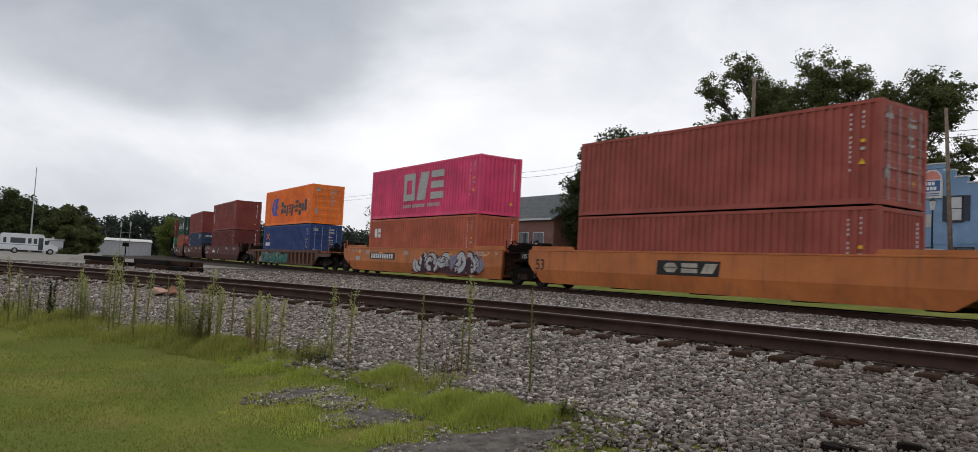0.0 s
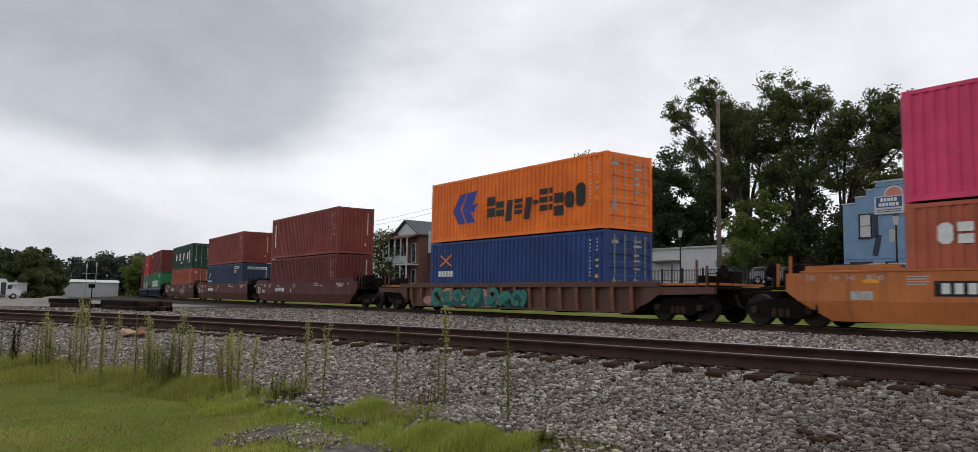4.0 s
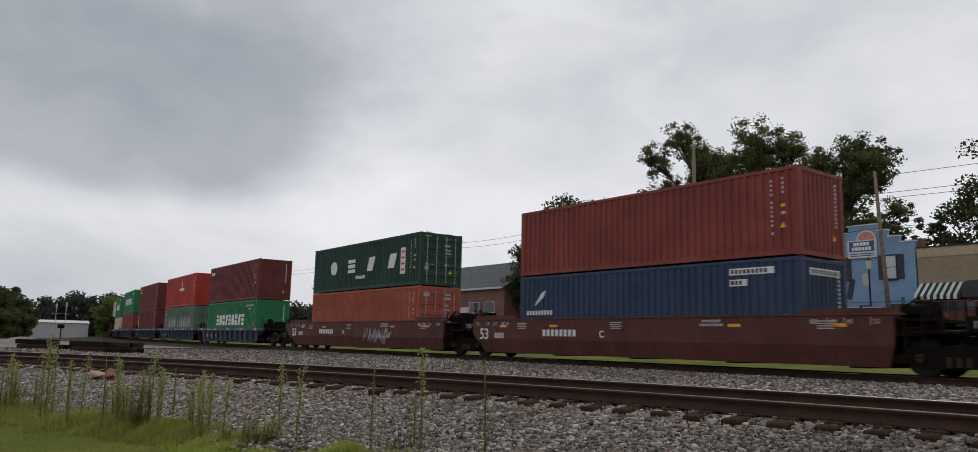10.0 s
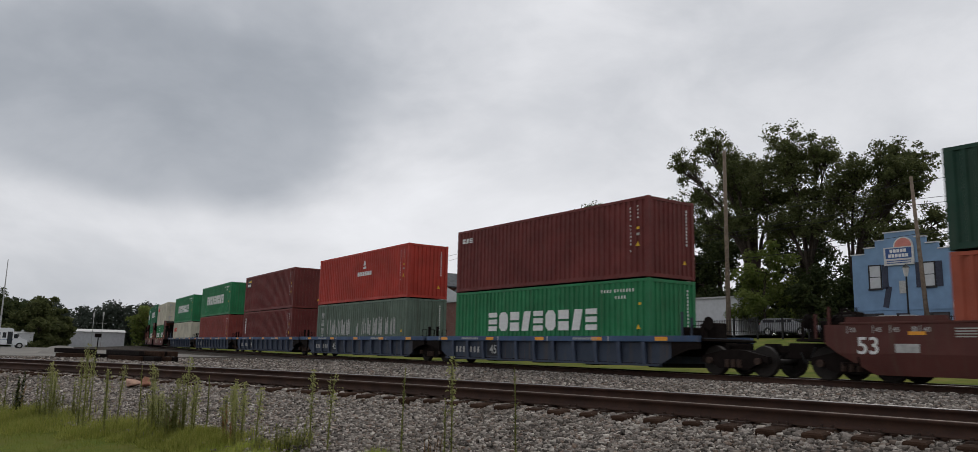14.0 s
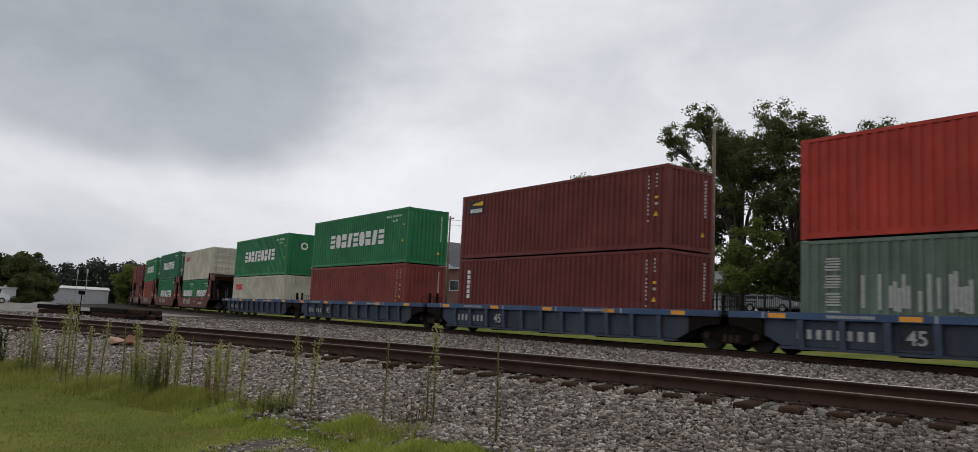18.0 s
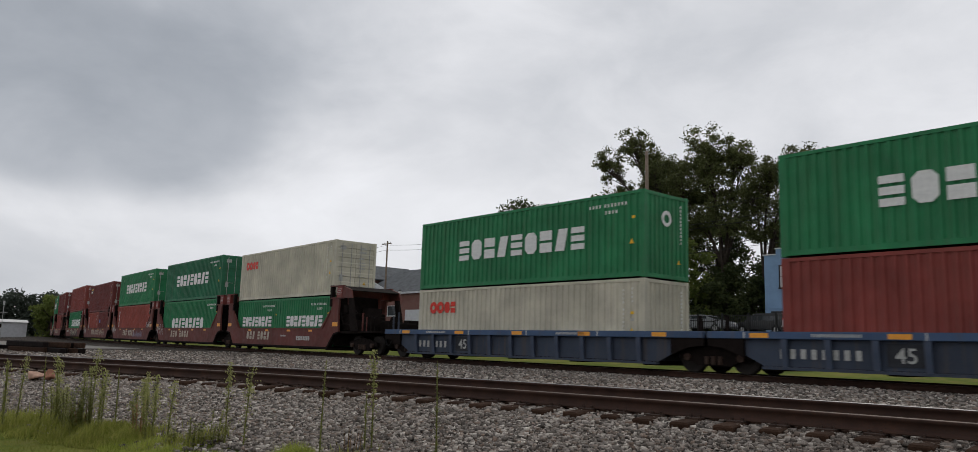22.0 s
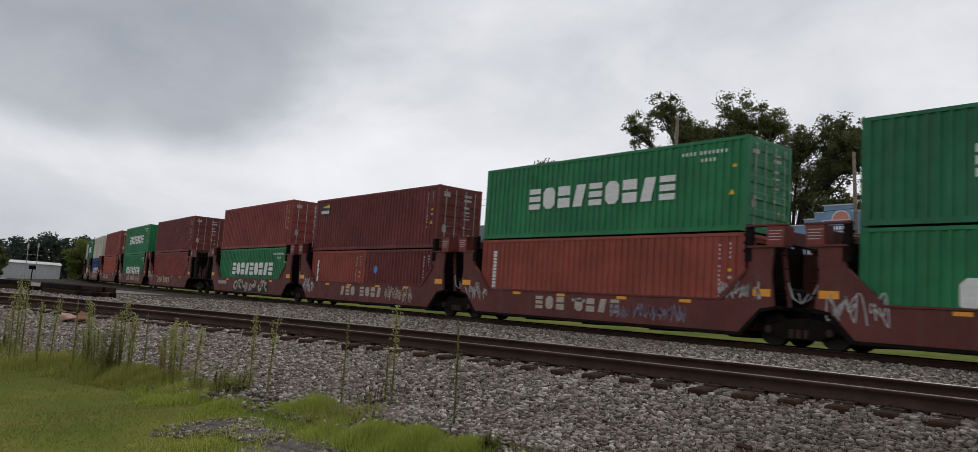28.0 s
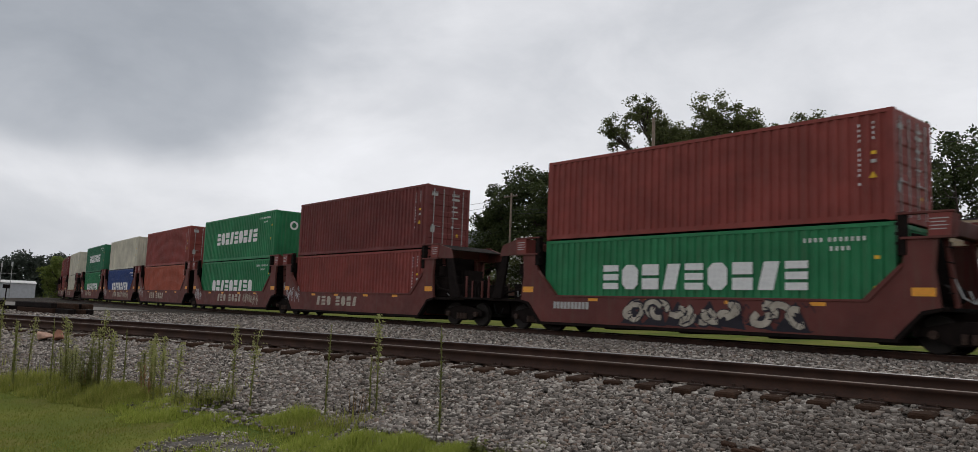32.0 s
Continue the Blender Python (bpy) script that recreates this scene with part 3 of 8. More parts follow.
def container(kind, upper, label, col, L=12.192, H=2.896, doors=False, marks=(), group="containers on the train"):
    """A shipping container: x along it, near wall at y = -CW / 2, floor at z = 0, its forward end at +L / 2."""
    c = thing("shipping_container", label, "container", group)
    hl, hw = L / 2, CW / 2
    tag = (L, H)
    for sgn, nm in ((-1, "side_wall"), (1, "side_wall")):
        part(nm, shape(("side_wall", *tag), lambda: corrugated(L - 0.30, H - 0.26, 0.15), col), col, c, at=pose(0, sgn * (hw - 0.008), 0, 0, 0, 0 if sgn < 0 else 180))
    part("front_wall", shape(("front_wall", H), lambda: corrugated(CW - 0.30, H - 0.26, 0.15, 0.25, 0.045), col), col, c, at=pose(-hl + 0.02 if doors else hl - 0.02, 0, 0, 0, 0, -90 if doors else 90))
    if not doors:
        part("rear_door", box(-hl + 0.03, -hl + 0.06, -hw + 0.12, hw - 0.12, 0.12, H - 0.12), col, c)
    else:
        def door():
            w = (CW - 0.26) / 2 - 0.01
            n, pts = 5, [(0.0, 0.13), (0.052, 0.13)]
            hh = (H - 0.40) / n
            for k in range(n):
                z = 0.20 + k * hh
                pts += [(0.052, z), (0.024, z + 0.05), (0.024, z + hh * 0.55), (0.052, z + hh * 0.55 + 0.05)]
            return prism(pts + [(0.052, H - 0.13), (0.0, H - 0.13)], 0.0, w)
        for y0 in (-hw + 0.13, 0.01):
            d = part("door", shape(("door", H), door, col), col, c, at=pose(hl - 0.066, y0, 0))
            for yy in (0.26, 0.80):
                def rod():
                    bm = tube([(0.075, 0, 0.16), (0.075, 0, H - 0.16)], 0.017, sides=6)
                    for z in (0.17, 0.75, 1.35, H - 0.75, H - 0.22):
                        bm_box(bm, 0.050, 0.092, -0.024, 0.024, z - 0.016, z + 0.016)
                    return bm
                part("lock_rod", shape(("lock_rod", H), rod, M_GALV), M_GALV, d, at=pose(0, yy, 0))
            part("door_handle", shape(("door_handle", 0), lambda: bm_box(tube([(0.09, 0.18, 1.05), (0.10, 0.62, 1.02)], 0.012, sides=5), 0.075, 0.11, 0.16, 0.24, 1.00, 1.10), M_GALV), M_GALV, d)
    def post():
        return box(-0.09, 0.09, -0.075, 0.075, 0.10, H - 0.10, bev=0.008)
    def cast():
        bm = box(-0.089, 0.089, -0.081, 0.081, -0.059, 0.059, bev=0.010)
        bm_box(bm, -0.045, 0.045, -0.0835, 0.0835, -0.022, 0.022)
        return bm
    for sx in (-1, 1):
        for sy in (-1, 1):
            part("corner_post", shape(("corner_post", H), post, col), col, c, at=pose(sx * (hl - 0.09), sy * (hw - 0.078), 0))
            for z in (0.059, H - 0.059):
                part("corner_casting", shape(("corner_casting", 0), cast, col), col, c, at=pose(sx * (hl - 0.089), sy * (hw - 0.081), z))
    for sy in (-1, 1):
        part("top_rail", shape(("top_rail", L), lambda: box(-hl + 0.17, hl - 0.17, -0.030, 0.030, -0.11, -0.005, bev=0.006), col), col, c, at=pose(0, sy * (hw - 0.034), H))
        def brail():
            bm = box(-hl + 0.17, hl - 0.17, -0.025, 0.025, 0.0, 0.155, bev=0.006)
            bm_box(bm, -hl + 0.17, hl - 0.17, -0.045, 0.045, 0.0, 0.02)
            return bm
        part("bottom_rail", shape(("bottom_rail", L), brail, col), col, c, at=pose(0, sy * (hw - 0.036), 0.03))
    for sx in (-1, 1):
        for z0, z1, nm in ((0.02, 0.15, "end_sill"), (H - 0.13, H - 0.015, "end_header")):
            part(nm, shape((nm, H), lambda: box(-0.04, 0.04, -hw + 0.16, hw - 0.16, z0, z1, bev=0.006), col), col, c, at=pose(sx * (hl - 0.05), 0, 0))
    part("floor", shape(("floor", L), lambda: box(-hl + 0.1, hl - 0.1, -hw + 0.07, hw - 0.07, 0.06, 0.14), M_GRIMYSHADE), M_GRIMYSHADE, c)
    def roof():
        bm = corrugated(L - 0.34, CW - 0.14, -(CW - 0.14) / 2, 0.42, 0.02)
        bmesh.ops.rotate(bm, cent=(0, 0, 0), matrix=Matrix.Rotation(radians(-90), 3, "X"), verts=bm.verts)
        return bm
    part("roof", shape(("roof", L), roof, col), col, c, at=pose(0, 0, H - 0.03))
    yy = -hw - 0.001
    # identity marks: upright rows of characters that cannot be read, a size code and warning signs
    mark_rows(c, hl, yy, H, doors, marks)
    return c


def mark_rows(c, hl, y, H, doors, marks):
    mat = M_WHITE
    style = dict(marks).get("id", "upright")
    if style == "upright":
        for x, n, top in ((hl - 0.86, 11, H - 0.34), (hl - 0.50, 4, H - 0.30)):
            def col_of():
                bm = bmesh.new()
                for k in range(n):
                    z = -k * 0.135 - (0.10 if k >= 4 else 0) - (0.10 if k >= 10 else 0)
                    bm_box(bm, -0.019, 0.019, -0.004, 0, z - 0.072, z)
                return bm
            part("identity_mark", shape(("identity_mark", n), col_of, mat), mat, c, "column of small white characters", at=pose(x, y, top))
        part("size_label", shape(("size_label", 0), lambda: box(-0.065, 0.065, -0.004, 0, -0.09, 0.0), M_YELLOW), M_YELLOW, c, at=pose(hl - 0.50, y, H - 1.08))
        part("size_label", shape(("size_label", 0), lambda: box(-0.065, 0.065, -0.004, 0, -0.09, 0.0), M_GREYMARK), M_GREYMARK, c, at=pose(hl - 0.50, y, H - 1.30))
    elif style == "row":
        for x, n, z in ((hl - 1.55, 11, H - 0.34), (hl - 1.35, 4, H - 0.58)):
            def row_of():
                bm = bmesh.new()
                for k in range(n):
                    xx = (k - n / 2) * 0.150 + (0.08 if k >= 4 else 0)
                    bm_box(bm, xx, xx + 0.062, -0.004, 0, -0.115, 0)
                return bm
            part("identity_mark", shape(("identity_mark_row", n), row_of, mat), mat, c, "row of small white characters", at=pose(x, y, z))
        part("size_label", shape(("size_label", 0), lambda: box(-0.065, 0.065, -0.004, 0, -0.09, 0.0), M_YELLOW), M_YELLOW, c, at=pose(hl - 0.45, y, H - 0.85))
    def tri():
        return prism([(-0.10, 0), (0.10, 0), (0, 0.175)], -0.004, 0.0)
    part("warning_sign", shape(("warning_sign", 0), tri, M_YELLOW), M_YELLOW, c, "yellow warning triangle", at=pose(hl - 0.52, y, H - 1.78))
    # marks on the forward end
    ex = hl + 0.014
    if doors:
        for k, (dy, w, z, h) in enumerate(((0.20, 0.42, H - 0.42, 0.12), (0.20, 0.42, H - 0.62, 0.10), (0.20, 0.30, H - 0.95, 0.10), (0.20, 0.36, H - 1.15, 0.06), (0.20, 0.36, H - 1.30, 0.06),
                                           (0.20, 0.36, H - 1.45, 0.06), (-0.95, 0.34, H - 0.50, 0.22), (-0.95, 0.22, 0.75, 0.30))):
            part("door_mark", shape(("door_mark", k), lambda: end_plate(dy, dy + w, z, z + h, 0), M_GREYMARK), M_GREYMARK, c, at=pose(hl - 0.018, 0, 0))
        def dtri():
            bm = prism([(-0.10, 0), (0.10, 0), (0, 0.18)], 0, 0.004, axis="x")
            return bm
        part("warning_sign", shape(("door_warning", 0), dtri, M_YELLOW), M_YELLOW, c, at=pose(hl - 0.018, 0.55, 0.62))
    else:
        part("identity_mark", shape(("end_identity", 0), lambda: [bm_box(b, 0, 0.004, -0.03, 0.03, -k * 0.125 - 0.08, -k * 0.125) for b in [bmesh.new()] for k in range(11)][0], mat), mat, c, at=pose(hl - 0.019, CW / 2 - 0.42, H - 0.32))
        def etri():
            return prism([(-0.09, 0), (0.09, 0), (0, 0.17)], 0, 0.004, axis="x")
        part("warning_sign", shape(("end_warning", 0), etri, M_YELLOW), M_YELLOW, c, at=pose(hl - 0.019, CW / 2 - 0.55, 0.55))
    for k, v in marks:
        if k in LOGOS:
            LOGOS[k](c, hl, y, H, v)


# Company marks: plain shapes in their colours, no letters ------------------------
def block_shape(bm, kind, x, z, w, h):
    """A plain mark: three stacked bars, a leaning slab, two stacked bars, or a slab with cut corners."""
    if kind == 0:
        for q in range(3):
            bm_box(bm, x, x + w, -0.004, 0, z + q * h * 0.37, z + q * h * 0.37 + h * 0.26)
    elif kind == 1:
        bm_prism(bm, [(x, z), (x + w * 0.72, z), (x + w, z + h), (x + w * 0.28, z + h)], -0.004, 0)
    elif kind == 2:
        for q in range(2):
            bm_box(bm, x, x + w, -0.004, 0, z + q * h * 0.56, z + q * h * 0.56 + h * 0.44)
    else:
        c = w * 0.26
        bm_prism(bm, [(x, z + c), (x + c, z), (x + w - c, z), (x + w, z + c), (x + w, z + h - c), (x + w - c, z + h), (x + c, z + h), (x, z + h - c)], -0.004, 0)
    return bm


def glyph_blocks(bm, x0, z0, widths, h, gap):
    """A run of small blocks in one mesh, for marks too small to pick apart."""
    x = x0
    for k, w in enumerate(widths):
        if h < 0.3:
            bm_box(bm, x, x + w, -0.004, 0, z0, z0 + h)
        else:
            block_shape(bm, (k * 3 + len(widths)) % 4, x, z0, w, h)
        x += w + gap
    return bm


def block_run(parent, name, x0, z0, widths, h, gap, mat, y, label=""):
    """A run of blocks, each a part of its own."""
    x = x0
    for k, w in enumerate(widths):
        q = (k * 3 + len(widths) + int(abs(x0) * 7)) % 4
        part(name, shape((name, q, round(w, 3), round(h, 3)), lambda: block_shape(bmesh.new(), q, 0, 0, w, h), mat), mat, parent, label, at=pose(x, y, z0))
        x += w + gap


def mark(c, name, bm, mat, label, at=None):
    ob = part(name, bm, mat, c, label, at=at)
    if len(ob.data.vertices) > 24:
        ob["kind"] = "stuff"
    return ob


def block_word(xc, z, n, w, h, mat, label, gap=0.07, tilt=0):
    """Marking made of n blocks, centred xc metres from the middle, z up from the floor (from the top if negative)."""
    def draw(c, hl, y, H, v):
        zz = H + z if z < 0 else z
        tot = n * w + (n - 1) * gap
        block_run(c, "mark_block", xc - tot / 2, zz, [w] * n, h, gap, mat, y)
    return draw


def upright_word(x_from_left, top, n, w, h, mat, label):
    def draw(c, hl, y, H, v):
        for k in range(n):
            block_run(c, "mark_block", -hl + x_from_left, H - top - (k + 1) * h * 1.13, [w], h, 0, mat, y)
    return draw


def logo_squares(c, hl, y, H, v):
    w, h, t = 1.34, 1.50, 0.36
    def block(k):
        bm = bmesh.new()
        if k == 0:
            for a in ((0, t, 0, h), (w - t, w, 0, h), (t, w - t, 0, t), (t, w - t, h - t, h)):
                bm_box(bm, a[0], a[1], -0.004, 0, a[2], a[3])
        elif k == 1:
            bm_prism(bm, [(0, 0), (w * 0.7, 0), (w, h), (w * 0.3, h)], -0.004, 0)
        else:
            for a in (0, 0.57, 1.14):
                bm_box(bm, 0, w, -0.004, 0, a, a + 0.36)
        return bm
    for k in range(3):
        part("mark_block", shape(("grey_mark", k), lambda: block(k), M_GREYMARK), M_GREYMARK, c, "light grey block mark", at=pose(-1.80 + 1.56 * k, y, H - 1.97))
    bm = bmesh.new()
    for x0, n in ((-1.80, 5), (-0.65, 7), (1.0, 7)):
        glyph_blocks(bm, x0, H - 2.36, [0.14] * n, 0.18, 0.06)
    mark(c, "slogan_mark", bm, M_GREYMARK, "row of small light grey bars", at=pose(0, y, 0))


def logo_arrow(c, hl, y, H, v):
    bm = bmesh.new()
    x, z = -3.55, 0.78
    bm_prism(bm, [(x - 0.62, z + 0.62), (x - 0.05, z + 1.38), (x + 0.48, z + 1.42), (x - 0.02, z + 0.70), (x + 0.45, z + 0.02), (x - 0.10, z)], -0.004, 0)
    bm_prism(bm, [(x + 0.56, z + 1.42), (x + 1.35, z + 1.45), (x + 0.95, z + 0.82), (x + 1.40, z + 0.86), (x + 1.12, z + 0.52), (x + 0.80, z + 0.55), (x + 1.22, z + 0.03), (x + 0.55, z + 0.02), (x + 0.18, z + 0.66)], -0.004, 0)
    mark(c, "company_emblem", bm, M_BLUEMARK, "blue arrow-like emblem", at=pose(0, y, 0))
    ws = [0.60, 0.54, 0.54, 0.54, 0.54, 0.30, 0.50, 0.20, 0.54, 0.54, 0.54]
    xx = -1.42
    for k, w in enumerate(ws):
        low = k in (2, 4, 8)
        h = 0.90 if k in (0, 6, 7, 10) else 0.64
        if k == 5:
            part("mark_block", box(xx, xx + w, y - 0.004, y, 1.26, 1.42), M_BLACKMARK, c)
        else:
            block_run(c, "mark_block", xx, 0.94 - (0.26 if low else 0), [w], h + (0.26 if low else 0), 0, M_BLACKMARK, y)
        xx += w + 0.10


def logo_cross(c, hl, y, H, v):
    bm = bmesh.new()
    for k, (a, b) in enumerate((((-0.5, 0.0), (0.5, 0.52)), ((-0.5, 0.52), (0.5, 0.0)))):
        pts = curve_through([(a[0], a[1]), (-0.12, 0.26 - (0.07 if a[1] == 0 else -0.07)), (0.12, 0.26 + (0.07 if a[1] == 0 else -0.07)), (b[0], b[1])], 5)
        ribbon(bm, [(p, -0.001 * k, q) for p, q in pts], 0.045)
    mark(c, "company_emblem", bm, plain("orange_red_marking_paint", (0.75, 0.17, 0.03), 0.5, 0.1, 8), "orange crossed emblem", at=pose(-hl + 1.40, y, H - 1.12))
    mark(c, "company_mark", glyph_blocks(bmesh.new(), -hl + 0.78, H - 1.62, [0.20] * 5, 0.27, 0.06), M_WHITE, "row of white blocks", at=pose(0, y, 0))


def logo_panel(c, hl, y, H, v):
    m = mark(c, "company_panel", box(-hl + 0.58, -hl + 1.64, -0.005, 0, H - 0.90, H - 0.28), M_BLACKMARK, "black company panel with a yellow stripe", at=pose(0, y, 0))
    part("stripe", prism([(-hl + 0.84, H - 0.42), (-hl + 1.62, H - 0.32), (-hl + 1.62, H - 0.52), (-hl + 0.84, H - 0.48)], -0.008, -0.005), M_YELLOW, m)
    part("lettering_bar", glyph_blocks(bmesh.new(), -hl + 0.68, H - 0.82, [0.12] * 6, 0.17, 0.03), M_WHITE, m, at=pose(0, -0.005, 0))


def logo_spread(c, hl, y, H, v):
    """Four widely spaced white blocks, a small bar below and a white panel near the end."""
    for x, w in ((-3.76, 0.80), (-1.58, 0.86), (0.66, 0.90), (2.92, 0.92)):
        block_run(c, "mark_block", x, 0.97, [w], 0.74, 0, M_WHITE, y)
    mark(c, "address_mark", glyph_blocks(bmesh.new(), -0.60, 0.60, [0.10] * 8, 0.17, 0.04), M_WHITE, "small white bars", at=pose(0, y, 0))
    p = mark(c, "panel_mark", box(4.22, 4.70, -0.005, 0, 0.62, 1.94), M_WHITE, "upright white panel with red bars", at=pose(0, y, 0))
    for k in range(4):
        part("bar", box(4.31, 4.61, -0.008, -0.005, 0.78 + k * 0.30, 0.88 + k * 0.30), M_REDMARK, p)


def logo_wing(c, hl, y, H, v):
    bm = bmesh.new()
    for k in range(3):
        bm_prism(bm, [(-hl + 0.85 + k * 0.10, H - 1.16 + k * 0.10), (-hl + 0.98 + k * 0.14, H - 1.13 + k * 0.10), (-hl + 1.55, H - 0.74 + k * 0.09), (-hl + 1.25, H - 0.86 + k * 0.08)], -0.004, 0)
    mark(c, "company_emblem", bm, M_WHITE, "white wing emblem", at=pose(0, y, 0))
    mark(c, "company_mark", glyph_blocks(bmesh.new(), -hl + 0.45, H - 1.52, [0.10] * 9, 0.17, 0.07), M_WHITE, "white blocks", at=pose(0, y, 0))
    for x, z, n in ((hl - 2.35, H - 0.45, 10), (hl - 2.35, H - 0.78, 4)):
        bm = box(x, x + n * 0.15, -0.004, 0, z, z + 0.20)
        mk = mark(c, "number_panel", bm, M_WHITE, "white identity panel", at=pose(0, y, 0))
        part("lettering_bar", glyph_blocks(bmesh.new(), x + 0.05, z + 0.04, [0.09] * (n - 1), 0.12, 0.05), M_BLACKMARK, mk, at=pose(0, -0.004, 0))
    e = part("number_panel", end_plate(-0.75, 0.85, H - 0.50, H - 0.30, hl - 0.018), M_WHITE, c, "white identity panel")
    for k in range(9):
        part("bar", end_plate(-0.68 + k * 0.165, -0.58 + k * 0.165, H - 0.47, H - 0.34, hl - 0.014), M_BLACKMARK, e)


def logo_emblem_word(c, hl, y, H, v):
    """A small white emblem over a row of small white blocks, a yellow label near the end."""
    bm = bmesh.new()
    bm_box(bm, 0.52, 0.92, -0.004, 0, H - 1.02, H - 0.88)
    bm_prism(bm, [(0.55, H - 0.82), (0.88, H - 0.82), (0.80, H - 0.55), (0.64, H - 0.55)], -0.004, 0)
    mark(c, "company_emblem", bm, M_WHITE, "white emblem", at=pose(0, y, 0))
    mark(c, "company_mark", glyph_blocks(bmesh.new(), -0.20, H - 1.42, [0.19] * 8, 0.24, 0.05), M_WHITE, "white blocks", at=pose(0, y, 0))


def logo_faded(c, hl, y, H, v):
    """Large worn white blocks, half gone."""
    rnd = random.Random(5)
    bm = bmesh.new()
    x = -4.35
    for k in range(13):
        if k == 5:
            x += 0.75
            continue
        for q in range(5):
            if rnd.random() < 0.72:
                a = x + q * 0.11
                z = 0.95 + rnd.random() * 0.12
                bm_box(bm, a, a + 0.085, -0.004, 0, z, z + 0.95 * (0.55 + 0.45 * rnd.random()))
        x += 0.72
    mark(c, "company_mark", bm, M_GREYMARK, "worn white blocks, half flaked off", at=pose(0, y, 0))
    bm = bmesh.new()
    for k in range(4):
        z = H - 0.85 - k * 0.48
        for q in range(5):
            bm_box(bm, -hl + 0.70 + rnd.random() * 0.1, -hl + 1.10 + rnd.random() * 0.1, -0.004, 0, z + q * 0.075, z + q * 0.075 + 0.045)
    mark(c, "company_mark", bm, M_GREYMARK, "upright row of worn white characters", at=pose(0, y, 0))


def logo_ring(c, hl, y, H, v):
    bm = bmesh.new()
    n = 20
    for k in range(n):
        a, b = k * math.tau / n, (k + 1) * math.tau / n
        bm_prism(bm, [(0.27 * math.cos(a), 0.27 * math.sin(a)), (0.27 * math.cos(b), 0.27 * math.sin(b)), (0.15 * math.cos(b), 0.15 * math.sin(b)), (0.15 * math.cos(a), 0.15 * math.sin(a))], 0, 0.004, axis="x")
    part("company_emblem", bm, M_WHITE, c, "white ring emblem", at=pose(hl - 0.019, 0.0, H - 0.85))


def logo_dot(c, hl, y, H, v):
    part("blue_patch", prism([(0.16 * math.cos(k * math.tau / 10), 0.20 * math.sin(k * math.tau / 10)) for k in range(10)], -0.005, 0), plain("sky_blue_patch", (0.06, 0.25, 0.65), 0.5), c, "small blue patch", at=pose(-2.05 if hl < 4 else 0.9, y, H - 0.98))


def logo_rings_red(c, hl, y, H, v):
    """Two red rings and two red blocks near the rear end."""
    n = 14
    def ring():
        bm = bmesh.new()
        for k in range(n):
            a, b = k * math.tau / n, (k + 1) * math.tau / n
            bm_prism(bm, [(0.25 * math.cos(a), 0.25 * math.sin(a)), (0.25 * math.cos(b), 0.25 * math.sin(b)), (0.10 * math.cos(b), 0.10 * math.sin(b)), (0.10 * math.cos(a), 0.10 * math.sin(a))], -0.004, 0)
        return bm
    for x in (-5.05, -4.58):
        part("mark_ring", shape(("red_ring", 0), ring, M_REDMARK), M_REDMARK, c, "red ring", at=pose(x, y, H - 0.78))
    block_run(c, "mark_block", -4.28, H - 1.0, [0.34, 0.30], 0.45, 0.07, M_REDMARK, y)


LOGOS = {
    "squares": logo_squares, "arrow": logo_arrow, "cross": logo_cross, "panel": logo_panel, "spread": logo_spread, "wing": logo_wing, "emblem": logo_emblem_word, "faded": logo_faded,
    "ring": logo_ring, "dot": logo_dot,
    "nine": block_word(0.04, 1.10, 9, 0.62, 0.80, M_WHITE, "row of nine large white blocks", 0.165),
    "nine_mid": block_word(0.25, 1.16, 9, 0.65, 0.80, M_WHITE, "row of nine large white blocks", 0.165),
    "nine_low": block_word(-0.28, 0.84, 9, 0.60, 0.80, M_WHITE, "row of nine large white blocks", 0.19),
    "nine_small": block_word(-0.1, 1.02, 9, 0.40, 0.58, M_WHITE, "row of nine white blocks", 0.07),
    "four_red": logo_rings_red,
    "tall_left": upright_word(0.75, 0.42, 6, 0.20, 0.24, M_WHITE, "upright row of six white blocks"),
    "tall_left_short": upright_word(0.70, 0.45, 3, 0.22, 0.38, M_WHITE, "upright row of three white blocks"),
    "three_small": block_word(-5.25, -0.62, 3, 0.24, 0.22, M_WHITE, "three small white blocks", 0.05),
    "two_left": block_word(-4.9, -1.05, 2, 0.36, 0.52, M_WHITE, "two white blocks", 0.10),
    "id": lambda *a: None,
}

# Rail cars -------------------------------------------------------------------------
P_ORANGECAR = paint("faded_orange_car_paint", (0.510, 0.155, 0.040), 0.55, 0.50, 0.12)
P_REDCAR = paint("dark_red_brown_car_paint", (0.086, 0.022, 0.017), 0.65, 0.34, 0.07)
P_OLD = paint("weathered_brown_car_paint", (0.105, 0.046, 0.034), 0.7, 0.50, 0.12)
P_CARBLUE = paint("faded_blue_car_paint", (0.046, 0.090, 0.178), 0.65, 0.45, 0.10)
# web, decks and bulkheads: darker base blue than the chord, streaked with grime
P_CARBLUEDARK = paint("dark_dirty_blue_steel", (0.033, 0.049, 0.080), 0.7, 0.60, 0.12)
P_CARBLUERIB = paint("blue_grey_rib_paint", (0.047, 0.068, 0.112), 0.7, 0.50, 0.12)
P_RUSTRIB = paint("rusty_brown_rib_paint", (0.190, 0.078, 0.046), 0.7, 0.45, 0.12)
